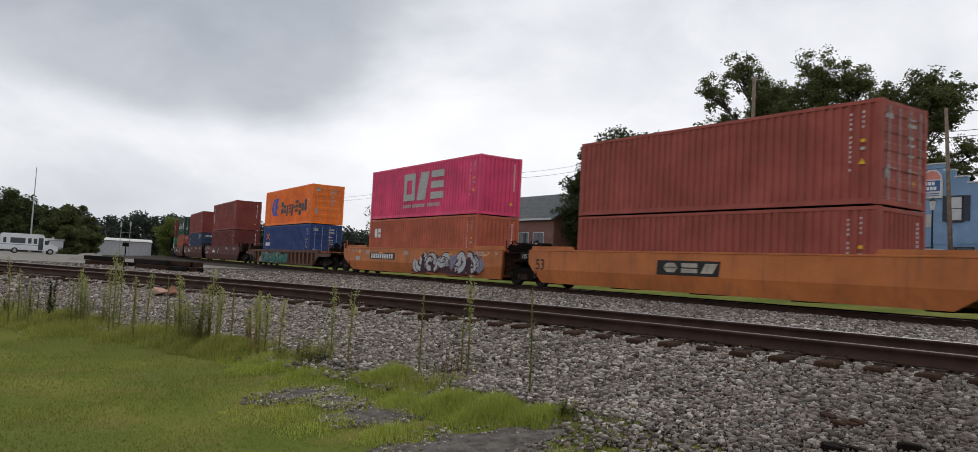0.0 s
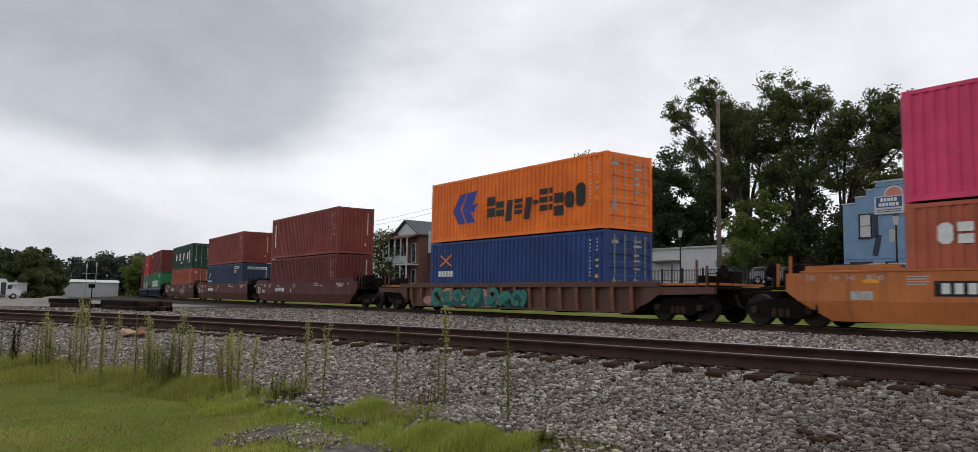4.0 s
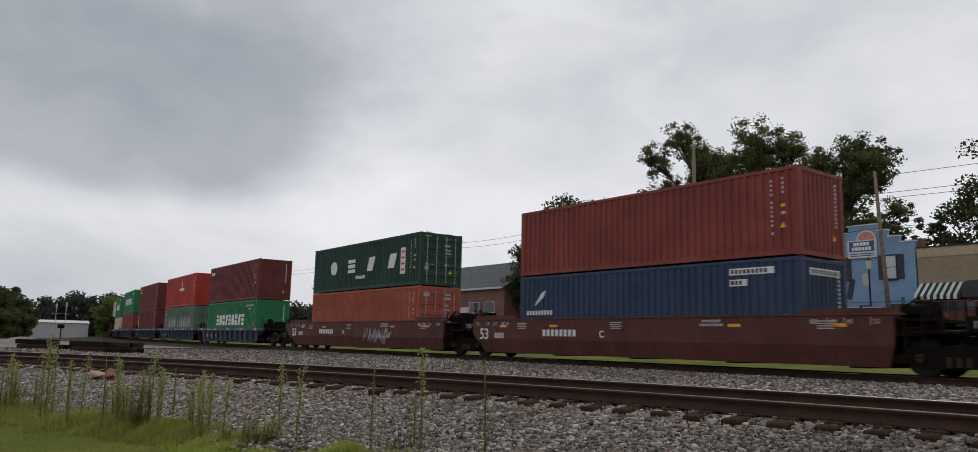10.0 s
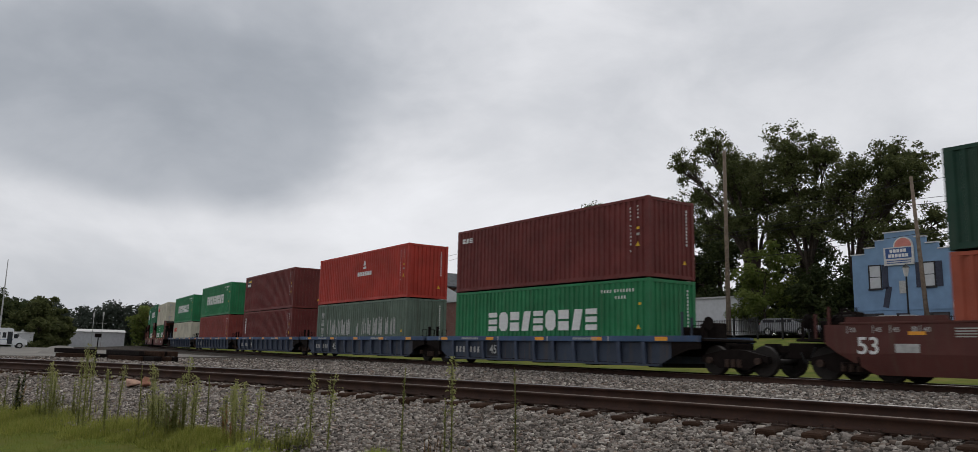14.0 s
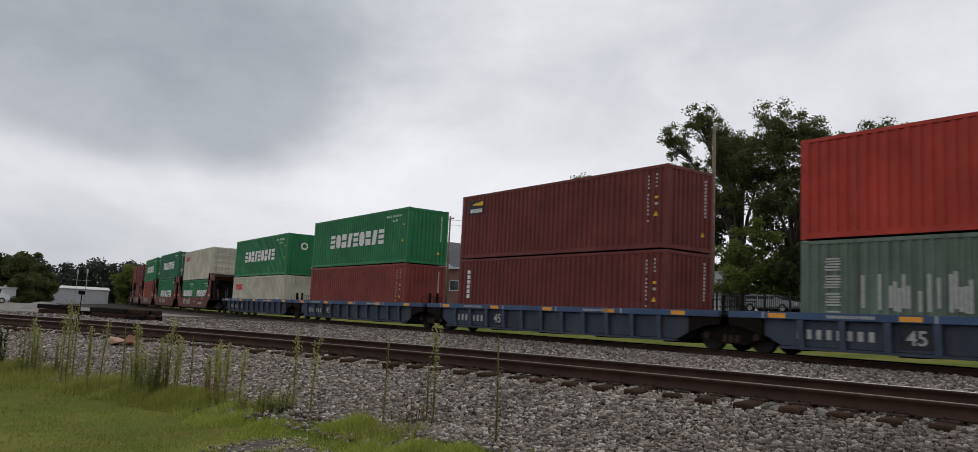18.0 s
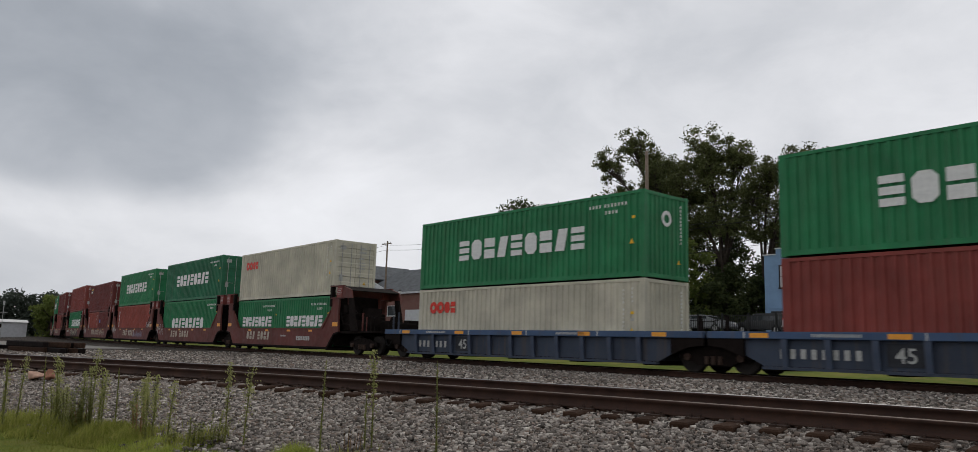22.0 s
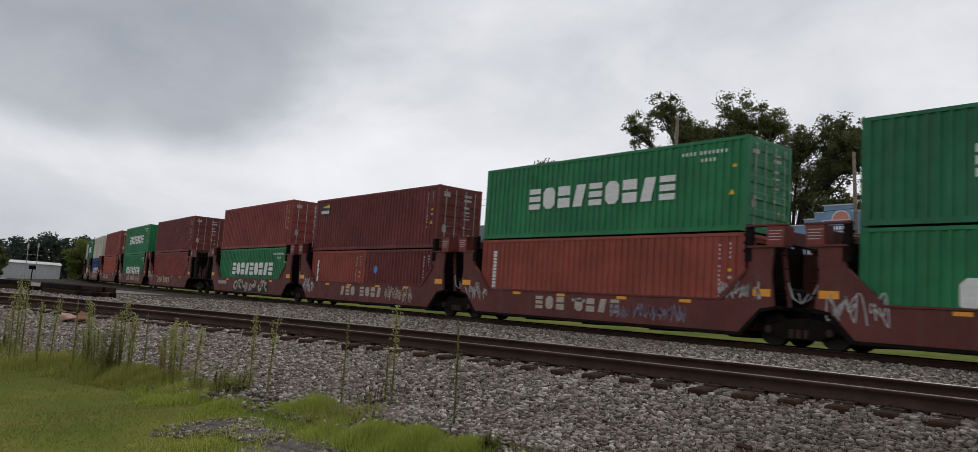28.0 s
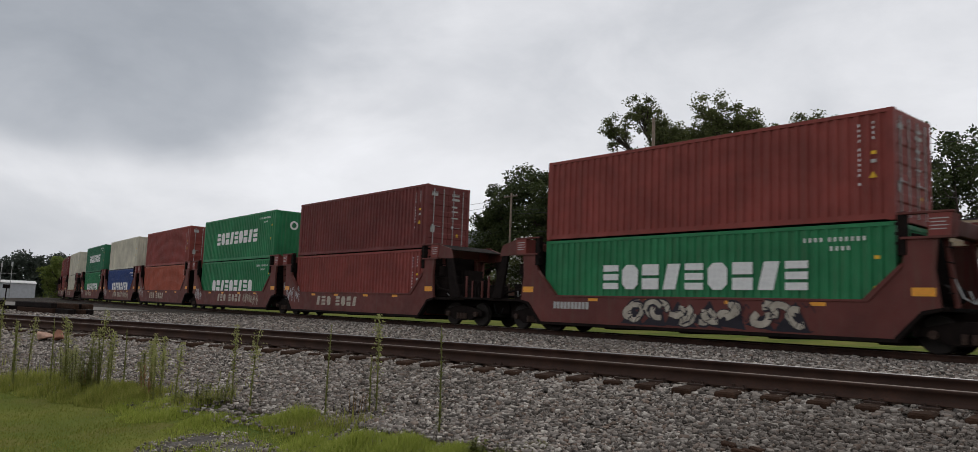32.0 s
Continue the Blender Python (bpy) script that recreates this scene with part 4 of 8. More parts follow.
P_HEADERRED = paint("worn_red_header_paint", (0.205, 0.040, 0.034), 0.6, 0.30, 0.08)
P_MAROONCAR = paint("maroon_car_paint", (0.122, 0.028, 0.023), 0.65, 0.45, 0.10)


def smooth_side(left, right, top, mid, low, out=1.42, tuck=0.13):
    """A side sill that is upright above and tucks under below; how far each end reaches at top, middle and bottom."""
    bm = bmesh.new()
    rows = []
    (a0, a1, a2), (b0, b1, b2) = left, right
    for inner in (0, 1):
        o = 0.10 * inner
        rows.append([[bm.verts.new((-p, -y + o, z)), bm.verts.new((q, -y + o, z))] for p, q, y, z in ((a0, b0, out, top), (a0, b0, out, mid + 0.25), (a1, b1, out, mid), (a2, b2, out - tuck, low))])
    for r in rows:
        for a, b in zip(r, r[1:]):
            bm.faces.new((a[0], a[1], b[1], b[0]))
    A, B = rows
    loop = [A[0][0], A[0][1], A[1][1], A[2][1], A[3][1], A[3][0], A[2][0], A[1][0]]
    lop2 = [B[0][0], B[0][1], B[1][1], B[2][1], B[3][1], B[3][0], B[2][0], B[1][0]]
    for i in range(8):
        bm.faces.new((loop[i], loop[(i + 1) % 8], lop2[(i + 1) % 8], lop2[i]))
    return bm


def end_gear(car, col, x, sgn, rail_h=0.5, stand=False):
    """Platform, hand brake, grab irons and hoses at one end of a unit."""
    part("end_platform", box(min(x, x + sgn * 1.1), max(x, x + sgn * 1.1), -1.30, 1.30, 1.05, 1.13, bev=0.01), M_GRIMYSHADE, car)
    if stand:
        # hand brake stand and valve boxes on the outer end of a set
        part("brake_stand", box(min(x, x + sgn * 0.32), max(x, x + sgn * 0.32), -1.15, -0.35, 1.13, 1.50, bev=0.03), M_GRIMYSHADE, car)
        for k in range(3):
            part("rail_post", box(x + sgn * (0.1 + 0.4 * k) - 0.03, x + sgn * (0.1 + 0.4 * k) + 0.03, -1.28, -1.22, 1.13, 2.0 - 0.2 * k), col if k < 2 else M_GRIMYSHADE, car)
        part("valve_box", box(min(x + sgn * 0.4, x + sgn * 0.85), max(x + sgn * 0.4, x + sgn * 0.85), -0.5, 0.1, 1.13, 1.66, bev=0.03), M_GRIMYSHADE, car)
        part("brake_wheel", tube([(x + sgn * 0.90, -0.95, 1.62), (x + sgn * 0.95, -0.95, 1.62)], 0.22, sides=14), M_GRIMYSHADE, car)
    for y in (-1.25, -0.55):
        part("grab_iron", tube([(x + sgn * 0.95, y, 1.1), (x + sgn * 0.95, y, 1.1 + rail_h), (x + sgn * 0.55, y, 1.1 + rail_h), (x + sgn * 0.55, y, 1.1)], 0.018, sides=5), M_GRIMYSHADE, car)
    part("brake_post", box(x + sgn * 0.78 - 0.05, x + sgn * 0.78 + 0.05, -1.0, -0.9, 1.1, 1.7), M_GRIMYSHADE, car)
    part("air_hose", tube([(x + sgn * 1.0, -0.5, 0.9), (x + sgn * 1.15, -0.5, 0.55), (x + sgn * 1.35, -0.48, 0.45), (x + sgn * 1.5, -0.45, 0.75)], 0.03, sides=6), M_GASKET, car)


def draft_gear(car, x, sgn, reach):
    part("centre_sill", box(min(x, x + sgn * reach), max(x, x + sgn * reach), -0.30, 0.30, 0.55, 1.02, bev=0.02), M_GRIMYSHADE, car)


def coupler(car, x, sgn):
    bm = box(min(x, x + sgn * 0.75), max(x, x + sgn * 0.75), -0.09, 0.09, 0.72, 0.95, bev=0.01)
    bm_prism(bm, [(x + sgn * 0.62, -0.16), (x + sgn * 1.0, -0.18), (x + sgn * 1.05, -0.02), (x + sgn * 0.85, 0.05), (x + sgn * 1.0, 0.17), (x + sgn * 0.62, 0.15)], 0.66, 1.0, axis="z")
    part("coupler", bm, M_GRIMYSHADE, car)


def bars(n, w, h, gap, mat=None):
    bm = bmesh.new()
    for k in range(n):
        bm_box(bm, k * (w + gap), k * (w + gap) + w, -0.004, 0, 0, h)
    return bm


def reflectors(car, y, z, xs, w=0.42, h=0.09):
    for x in xs:
        part("reflector", shape(("reflector", w, h), lambda: box(-w / 2, w / 2, -0.004, 0, 0, h), M_REFLECT), M_REFLECT, car, "orange reflector strip", at=pose(x, y, z))


def well_floor(car, half, col):
    for k in range(5):
        x = -half + 0.3 + k * (2 * half - 0.6) / 4
        part("cross_bearer", shape(("cross_bearer", 0), lambda: box(-0.25, 0.25, -1.25, 1.25, 0.16, 0.30), M_GRIMYSHADE), M_GRIMYSHADE, car, at=pose(x, 0, 0))
    for y in (-1.15, 1.15):
        part("floor_angle", box(-half, half, y - 0.12, y + 0.12, 0.20, 0.30), M_GRIMYSHADE, car)


def ladder_bars():
    bm = bmesh.new()
    for x in (-0.02, 0.40):
        bm_box(bm, x, x + 0.04, -1.40, -1.36, 0.42, 1.95)
    for k in range(4):
        bm_box(bm, 0.0, 0.42, -1.41, -1.37, 0.46 + k * 0.36, 0.49 + k * 0.36)
    return bm


def smooth_well_car(label, col, word, end_right=False, end_left=False, scrawl=None, size_number="53", dark_panel=False, letter="", plate_at=None):
    """A 53 foot well unit with smooth plate sides."""
    car = thing("well_car", label, "rail car", "cars of the train")
    left = (9.35, 9.0, 8.05) if end_left else (8.95, 8.72, 8.15)
    right = (9.35, 9.0, 8.05) if end_right else (8.62, 8.60, 8.40)
    for s in (-1, 1):
        part("side_sill", shape(("side_sill", end_left, end_right), lambda: smooth_side(left, right, 1.50, 0.74, 0.20), col), col, car, at=Matrix.Diagonal((1, -1 if s > 0 else 1, 1, 1)))
        part("top_chord", shape(("top_chord", 1), lambda: box(-8.9, 8.9, -0.08, 0.08, 1.50, 1.56, bev=0.01), col), col, car, at=pose(0, s * 1.36, 0))
        for e in (-1, 1):
            def rim():
                bm = bmesh.new()
                bm_prism(bm, [(6.1, 1.50), (6.2, 1.70), (8.72, 1.70), (8.78, 1.50)], -0.06, 0.06)
                return bm
            part("raised_end_chord", shape(("raised_end_chord", 1), rim, col), col, car, at=pose(0, s * 1.36, 0, 0, 0, 0 if e > 0 else 180))
    well_floor(car, 7.9, col)
    for e, is_end in ((1, end_right), (-1, end_left)):
        part("end_bulkhead", box(e * 8.0 - 0.05, e * 8.0 + 0.05, -1.30, 1.30, 0.30, 1.45), col, car)
        part("end_deck", box(min(e * 8.0, e * 9.5), max(e * 8.0, e * 9.4), -1.25, 1.25, 1.36, 1.43), M_GRIMYSHADE, car)
        draft_gear(car, e * 8.0, e, 1.9 if not is_end else 3.2)
        end_gear(car, col, e * (9.2 if is_end else 8.75), e, 0.75, is_end)
        # brake rigging and lever boxes on the end deck
        part("brake_cylinder", shape(("brake_cylinder", 0), lambda: tube([(-0.35, -0.95, 1.62), (0.30, -0.95, 1.62)], 0.17, sides=12), M_GRIMYSHADE), M_GRIMYSHADE, car, at=pose(e * 8.95, 0, 0))
        part("valve_box", shape(("valve_box", 0), lambda: box(-0.22, 0.22, -0.75, -0.25, 1.43, 1.88, bev=0.02), M_GRIMYSHADE), M_GRIMYSHADE, car, at=pose(e * 9.05, 0, 0))
        part("lever", shape(("lever", 0), lambda: bm_tube(bmesh.new(), [(-0.5, -1.15, 1.50), (0.1, -1.1, 1.95), (0.5, -1.0, 1.60)], 0.03, 6), M_GRIMYSHADE), M_GRIMYSHADE, car, at=pose(e * 9.0, 0, 0))
        part("step_ladder", shape(("step_ladder", 0), ladder_bars, M_GRIMYSHADE), M_GRIMYSHADE, car, at=pose(e * 8.86, 0, 0))
        if is_end:
            coupler(car, e * 11.1, e)
    y = -1.421
    if dark_panel:
        p = part("company_panel", prism([(-1.62, 0.76), (1.05, 0.76), (1.12, 1.26), (-1.58, 1.26)], y - 0.004, y), M_BLACKMARK, car, "black panel with pale blocks")
        part("lettering_bar", glyph_blocks(bmesh.new(), -1.32, 0.86, [0.68, 0.68, 0.68], 0.32, 0.14), M_SPRAYCREAM, p, at=pose(0, y - 0.004, 0))
    if plate_at is not None:
        part("number_panel", box(plate_at - 1.65, plate_at + 1.65, y - 0.002, y + 0.01, 0.88, 1.26), M_BLACKMARK, car, "black panel behind the characters")
    if not end_left:
        part("lever_box", box(-9.68, -8.80, -1.37, -1.05, 1.08, 1.46, bev=0.015), M_GRIMYSHADE, car)
        part("weight_mark", text_mesh("125 T", 0.25, M_GREYMARK), None, car, "painted mark 125 T", at=pose(-9.22, -1.374, 1.18))
    for n, w, h, x, z, mm in word:
        part("car_mark", shape(("car_mark", n, w, h), lambda: glyph_blocks(bmesh.new(), -(n * w * 1.55) / 2, 0, [w] * n, h, w * 0.55), mm), mm, car, "row of painted characters", at=pose(x, y, z))
    if size_number:
        part("size_number", text_mesh(size_number, 0.62, M_WHITE if not dark_panel else M_BLACKMARK), None, car, "painted number " + size_number, at=pose(-8.15, y - 0.002, 0.74))
    if letter:
        part("unit_letter", text_mesh(letter, 0.34, M_WHITE), None, car, "painted letter " + letter, at=pose(-1.4, y - 0.002, 0.86))
    if not dark_panel:
        reflectors(car, y, 1.22, (-6.9, -3.9, 4.0, 7.2))
        for number, x in (("53", -8.55), ("45", -7.85), ("45", -7.40), ("40", -6.65), ("45", 7.05), ("45", 7.50), ("53", 8.20)):
            part("load_number", text_mesh(number, 0.17, M_GREYMARK), None, car, "small painted number " + number, at=pose(x, y - 0.002, 1.30))
            part("load_line", shape(("load_line", 0), lambda: box(-0.16, -0.14, -0.004, 0, 0, 0.20), M_GREYMARK), M_GREYMARK, car, at=pose(x, y, 1.27))
        for k, x in enumerate((-7.0, 6.4)):
            part("stencil", shape(("stencil", k % 3), lambda: bars(2 + k % 3, 0.045, 0.13, 0.03), M_GREYMARK), M_GREYMARK, car, at=pose(x, y, 1.30))
        for x in (-6.0, 6.6, -1.0):
            def block():
                bm = bmesh.new()
                for r in range(4):
                    bm_box(bm, 0, 0.55 - 0.07 * (r % 2), -0.004, 0, -r * 0.065, -r * 0.065 + 0.03)
                return bm
            part("data_stencil", shape(("data_stencil", 0), block, M_GREYMARK), M_GREYMARK, car, "block of small stencilled lines", at=pose(x, y, 1.36))
        part("notice", box(-7.45, -6.85, y - 0.004, y, 0.78, 1.0), M_GREYMARK, car)
    if scrawl:
        graffiti(car, y - 0.001, *scrawl)
    return car


def graffiti(car, y, x0, x1, z0, z1, style, seed, colours):
    """Sprayed shapes: rounded loops and strokes that spell nothing."""
    rnd = random.Random(seed)
    w, h = x1 - x0, z1 - z0
    if style == "line":
        # quick strokes: upright slashes tied by hooks and loops
        n = max(3, int(w / (h * 0.42)))
        for k in range(n):
            cx, cw = x0 + (k + 0.5) * w / n, w / n
            pts = [(cx + cw * rnd.uniform(-0.6, 0.6), z0 + h * (0.5 + (0.5 if q % 2 else -0.5) * rnd.uniform(0.1, 1.0))) for q in range(8)]
            bm = bmesh.new()
            ribbon(bm, [(p, 0, q) for p, q in curve_through(pts, 5)], 0.016)
            part("sprayed_line", bm, colours[0], car, "sprayed scribble", at=pose(0, y, 0))
        return
    # fat sprayed strokes with dark edges over a hazy ground; they spell nothing
    edge, fill, haze = colours
    if haze:
        for k in range(9):
            cx, cz = x0 + w * rnd.uniform(-0.03, 1.03), z0 + h * rnd.uniform(0.25, 0.75)
            ring = [(cx + w * 0.10 * rnd.uniform(0.6, 1.0) * math.cos(a * math.tau / 9), min(z1, max(z0, cz + h * 0.36 * rnd.uniform(0.6, 1.0) * math.sin(a * math.tau / 9)))) for a in range(9)]
            part("sprayed_haze", prism(ring, -0.0012 - 0.0003 * k, 0), haze, car, at=pose(0, y, 0))
    n = max(4, int(w / (h * 0.95)))
    lift = 0.004
    for k in range(n):
        rr = random.Random(seed * 50 + k)
        cx, cw = x0 + (k + 0.5) * w / n, w / n
        lean = rr.uniform(-0.30, 0.30) * cw
        strokes = []
        for q in range(4):
            a, r = rr.uniform(0, math.tau), rr.uniform(0.16, 0.34)
            ox, oz = rr.uniform(-0.26, 0.26), rr.uniform(0.28, 0.72)
            strokes.append([(ox + r * math.cos(a + e * 0.9), min(1.0, max(0.0, oz + r * 1.25 * math.sin(a + e * 0.9)))) for e in range(rr.choice((3, 4, 4)))])
        spike = [(cx + cw * rr.uniform(-0.75, -0.4), z0 + h * rr.uniform(0, 0.2)), (cx + cw * rr.uniform(0.4, 0.75), z0), (cx + cw * rr.uniform(-0.2, 0.3), z0 + h * rr.uniform(0.5, 1.0))]
        part("sprayed_spike", prism(spike, -0.0036 - 0.0001 * k, 0), edge, car, "dark sprayed spike", at=pose(0, y, 0))
        for q, st in enumerate(strokes):
            for layer, (mat, t) in enumerate(((edge, 0.150), (fill, 0.105))):
                pts = [(cx + p * cw * 1.15 + lean * (c - 0.5), z0 + h * (0.10 + 0.80 * c)) for p, c in st]
                bm = bmesh.new()
                ribbon(bm, [(p, 0, c) for p, c in curve_through(pts, 6)], t * min(cw, h) * (1 + 0.15 * rr.uniform(-1, 1)))
                lift += 0.0004
                part("sprayed_stroke", bm, mat, car, "dark sprayed edge" if not layer else "pale sprayed stroke", at=pose(0, y - lift, 0))
        for q in range(3):
            a, b = rr.uniform(-0.4, 0.4), rr.uniform(0.15, 0.85)
            bm = bmesh.new()
            pts = [(cx + cw * (a + 0.14 * e), z0 + h * min(0.95, max(0.05, b + rr.uniform(-0.22, 0.22)))) for e in range(4)]
            ribbon(bm, [(p, 0, c) for p, c in curve_through(pts, 4)], h * 0.016)
            lift += 0.0004
            part("sprayed_line", bm, edge, car, "thin sprayed line", at=pose(0, y - lift, 0))


def curve_through(pts, per):
    """Points of a smooth curve through the given ones."""
    out = []
    n = len(pts)
    for i in range(n - 1):
        p0, p1, p2, p3 = pts[max(i - 1, 0)], pts[i], pts[i + 1], pts[min(i + 2, n - 1)]
        for q in range(per):
            u = q / per
            out.append(tuple(0.5 * (2 * b + (c - a) * u + (2 * a - 5 * b + 4 * c - d) * u * u + (3 * b - a - 3 * c + d) * u ** 3) for a, b, c, d in zip(p0, p1, p2, p3)))
    return out + [pts[-1]]


def ribbon(bm, pts, t):
    """A flat stroke in the xz plane."""
    P = [Vector(p) for p in pts]
    L, R = [], []
    for i, p in enumerate(P):
        d = (P[min(i + 1, len(P) - 1)] - P[max(i - 1, 0)]).normalized()
        nrm = Vector((-d.z, 0, d.x)) * t
        L.append(bm.verts.new(p + nrm + Vector((0, -0.003, 0))))
        R.append(bm.verts.new(p - nrm + Vector((0, -0.003, 0))))
    for i in range(len(P) - 1):
        bm.faces.new((L[i], L[i + 1], R[i + 1], R[i]))


M_SPRAYWHITE = plain("sprayed_white", (0.45, 0.45, 0.45), 0.7, 0.2, 5, relief=0.0)
M_SPRAYBLACK = plain("sprayed_black", (0.025, 0.022, 0.03), 0.7, 0.2, 5, relief=0.0)
M_SPRAYTEAL = plain("sprayed_teal", (0.045, 0.20, 0.165), 0.7, 0.25, 3, relief=0.0)
M_SPRAYPLUM = plain("sprayed_dark_plum", (0.060, 0.022, 0.032), 0.7, 0.3, 5, relief=0.0)
M_SPRAYTEALDARK = plain("sprayed_deep_teal", (0.022, 0.11, 0.095), 0.7, 0.3, 3, relief=0.0)
M_SPRAYPINK = plain("sprayed_pale_pink", (0.40, 0.21, 0.18), 0.7, 0.3, 3, relief=0.0)
M_SPRAYCREAM = plain("sprayed_cream", (0.42, 0.37, 0.30), 0.7, 0.3, 3, relief=0.0)
M_SPRAYLILAC = plain("sprayed_lilac", (0.22, 0.20, 0.27), 0.7, 0.3, 3, relief=0.0)


def ribbed_car(label, col, chord, half, ends, top, low, ribs, deck_col, number="", end_right=True, end_left=True, scrawl=None):
    """A well car with a top chord, upright ribs and a recessed web."""
    car = thing("well_car", label, "rail car", "cars of the train")
    n = ribs
    for s in (-1, 1):
        turn = 0 if s < 0 else 180
        part("top_chord", shape(("chord", half, top), lambda: box(-(ends if number else half + 0.3), ends if number else half + 0.3, -1.44, -1.24, top - 0.20, top, bev=0.012), chord), chord, car, at=pose(0, 0, 0, 0, 0, turn))
        def web():
            return prism([(-half, top - 0.2), (half, top - 0.2), (half, 0.75), (half - 1.0, low + 0.06), (-half + 1.0, low + 0.06), (-half, 0.75)], -1.27, -1.24)
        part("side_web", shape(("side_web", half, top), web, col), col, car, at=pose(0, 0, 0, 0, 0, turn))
        part("bottom_flange", shape(("bottom_flange", half), lambda: box(-half + 0.95, half - 0.95, -1.40, -1.22, low, low + 0.07), col), col, car, at=pose(0, 0, 0, 0, 0, turn))
        for k in range(n):
            inset = 1.62 if number else 0.9
            x = -half + inset + k * 2 * (half - inset) / (n - 1)
            def rib():
                return bm_prism(prism([(-1.435, top - 0.2), (-1.24, top - 0.2), (-1.24, low + 0.05), (-1.36, low + 0.05), (-1.425, (top + low) / 2)], -0.022, 0.022, axis="x"), [(-1.44, top - 0.2), (-1.42, top - 0.2), (-1.41, (top + low) / 2), (-1.35, low + 0.07), (-1.37, low + 0.07), (-1.43, (top + low) / 2)], -0.085, 0.085, axis="x")
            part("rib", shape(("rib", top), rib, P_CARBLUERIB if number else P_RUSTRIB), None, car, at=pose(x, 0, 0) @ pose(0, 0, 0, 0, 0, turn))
    well_floor(car, half - 1.0, col)
    for e, is_end in ((1, end_right), (-1, end_left)):
        part("end_deck", box(min(e * (half - 1.2), e * ends), max(e * (half - 1.2), e * ends), -1.22, 1.22, top - 0.14, top - 0.06), deck_col, car)
        part("end_bulkhead", box(e * (half - 1.1) - 0.04, e * (half - 1.1) + 0.04, -1.22, 1.22, 0.25, top - 0.1), col, car)
        draft_gear(car, e * (half - 1.1), e, ends - half + 1.3)
        end_gear(car, col, e * (ends - (0.9 if is_end else 0.25)), e, 0.45, is_end)
        # side of the end platform, arched over the truck
        for s in (-1, 1):
            def arch():
                return prism([(half - 0.4, top - 0.2), (ends, top - 0.2), (ends, top - 0.42), (half + 0.3, top - 0.46), (half - 0.1, 0.62), (half - 0.4, 0.5)], -1.40, -1.30)
            # on numbered cars a near-black plate stands in for the shaded gap at the joint
            part("end_side", shape(("end_side", half, ends), arch, M_GRIMYSHADE if number else col), M_GRIMYSHADE if number else col, car, at=pose(0, 0, 0, 0, 0, {(-1, 1): 0, (1, -1): 180}.get((s, e), 0)) if (s, e) in ((-1, 1), (1, -1)) else pose(0, 0, 0) @ Matrix.Diagonal((-1 if e < 0 else 1, -1 if s > 0 else 1, 1, 1)))
        if is_end:
            coupler(car, e * (ends - 0.1), e)
    y = -1.441
    if number:
        part("size_number", text_mesh(number, 0.52, M_GREYMARK), None, car, "painted number " + number, at=pose(-half + 4.68, -1.30, 0.48))
        part("number_panel", box(-half + 4.22, -half + 5.14, -1.292, -1.27, 0.38, 0.94), plain("dark_grey_panel_paint", (0.028, 0.030, 0.036), 0.7, 0.3, 5), car, "dark panel behind the number")
        for x in (-half + 0.45, -half + 5.2, 0.9, half - 3.3):
            part("white_stripe", shape(("white_stripe", top), lambda: box(-0.025, 0.025, y - 0.004, y, top - 0.19, top - 0.01), M_GREYMARK), M_GREYMARK, car, at=pose(x, 0, 0))
        part("car_mark", glyph_blocks(bmesh.new(), -half + 1.45, 0.50, [0.14] * 8, 0.26, 0.15), M_GREYMARK, car, "painted characters", at=pose(0, -1.30, 0))
        reflectors(car, y, top - 0.17, (-half + 0.9, -half + 4.6, 0.4, half - 3.9, half - 0.8), 0.55, 0.13)
        for x in (-half + 2.4, 2.4):
            part("stencil_line", shape(("stencil_line", 0), lambda: glyph_blocks(bmesh.new(), 0, 0, [0.055] * 16, 0.08, 0.028), M_GREYMARK), M_GREYMARK, car, "line of small stencilled characters", at=pose(x, y, top - 0.14))
    if scrawl:
        graffiti(car, -1.425, *scrawl)
    return car


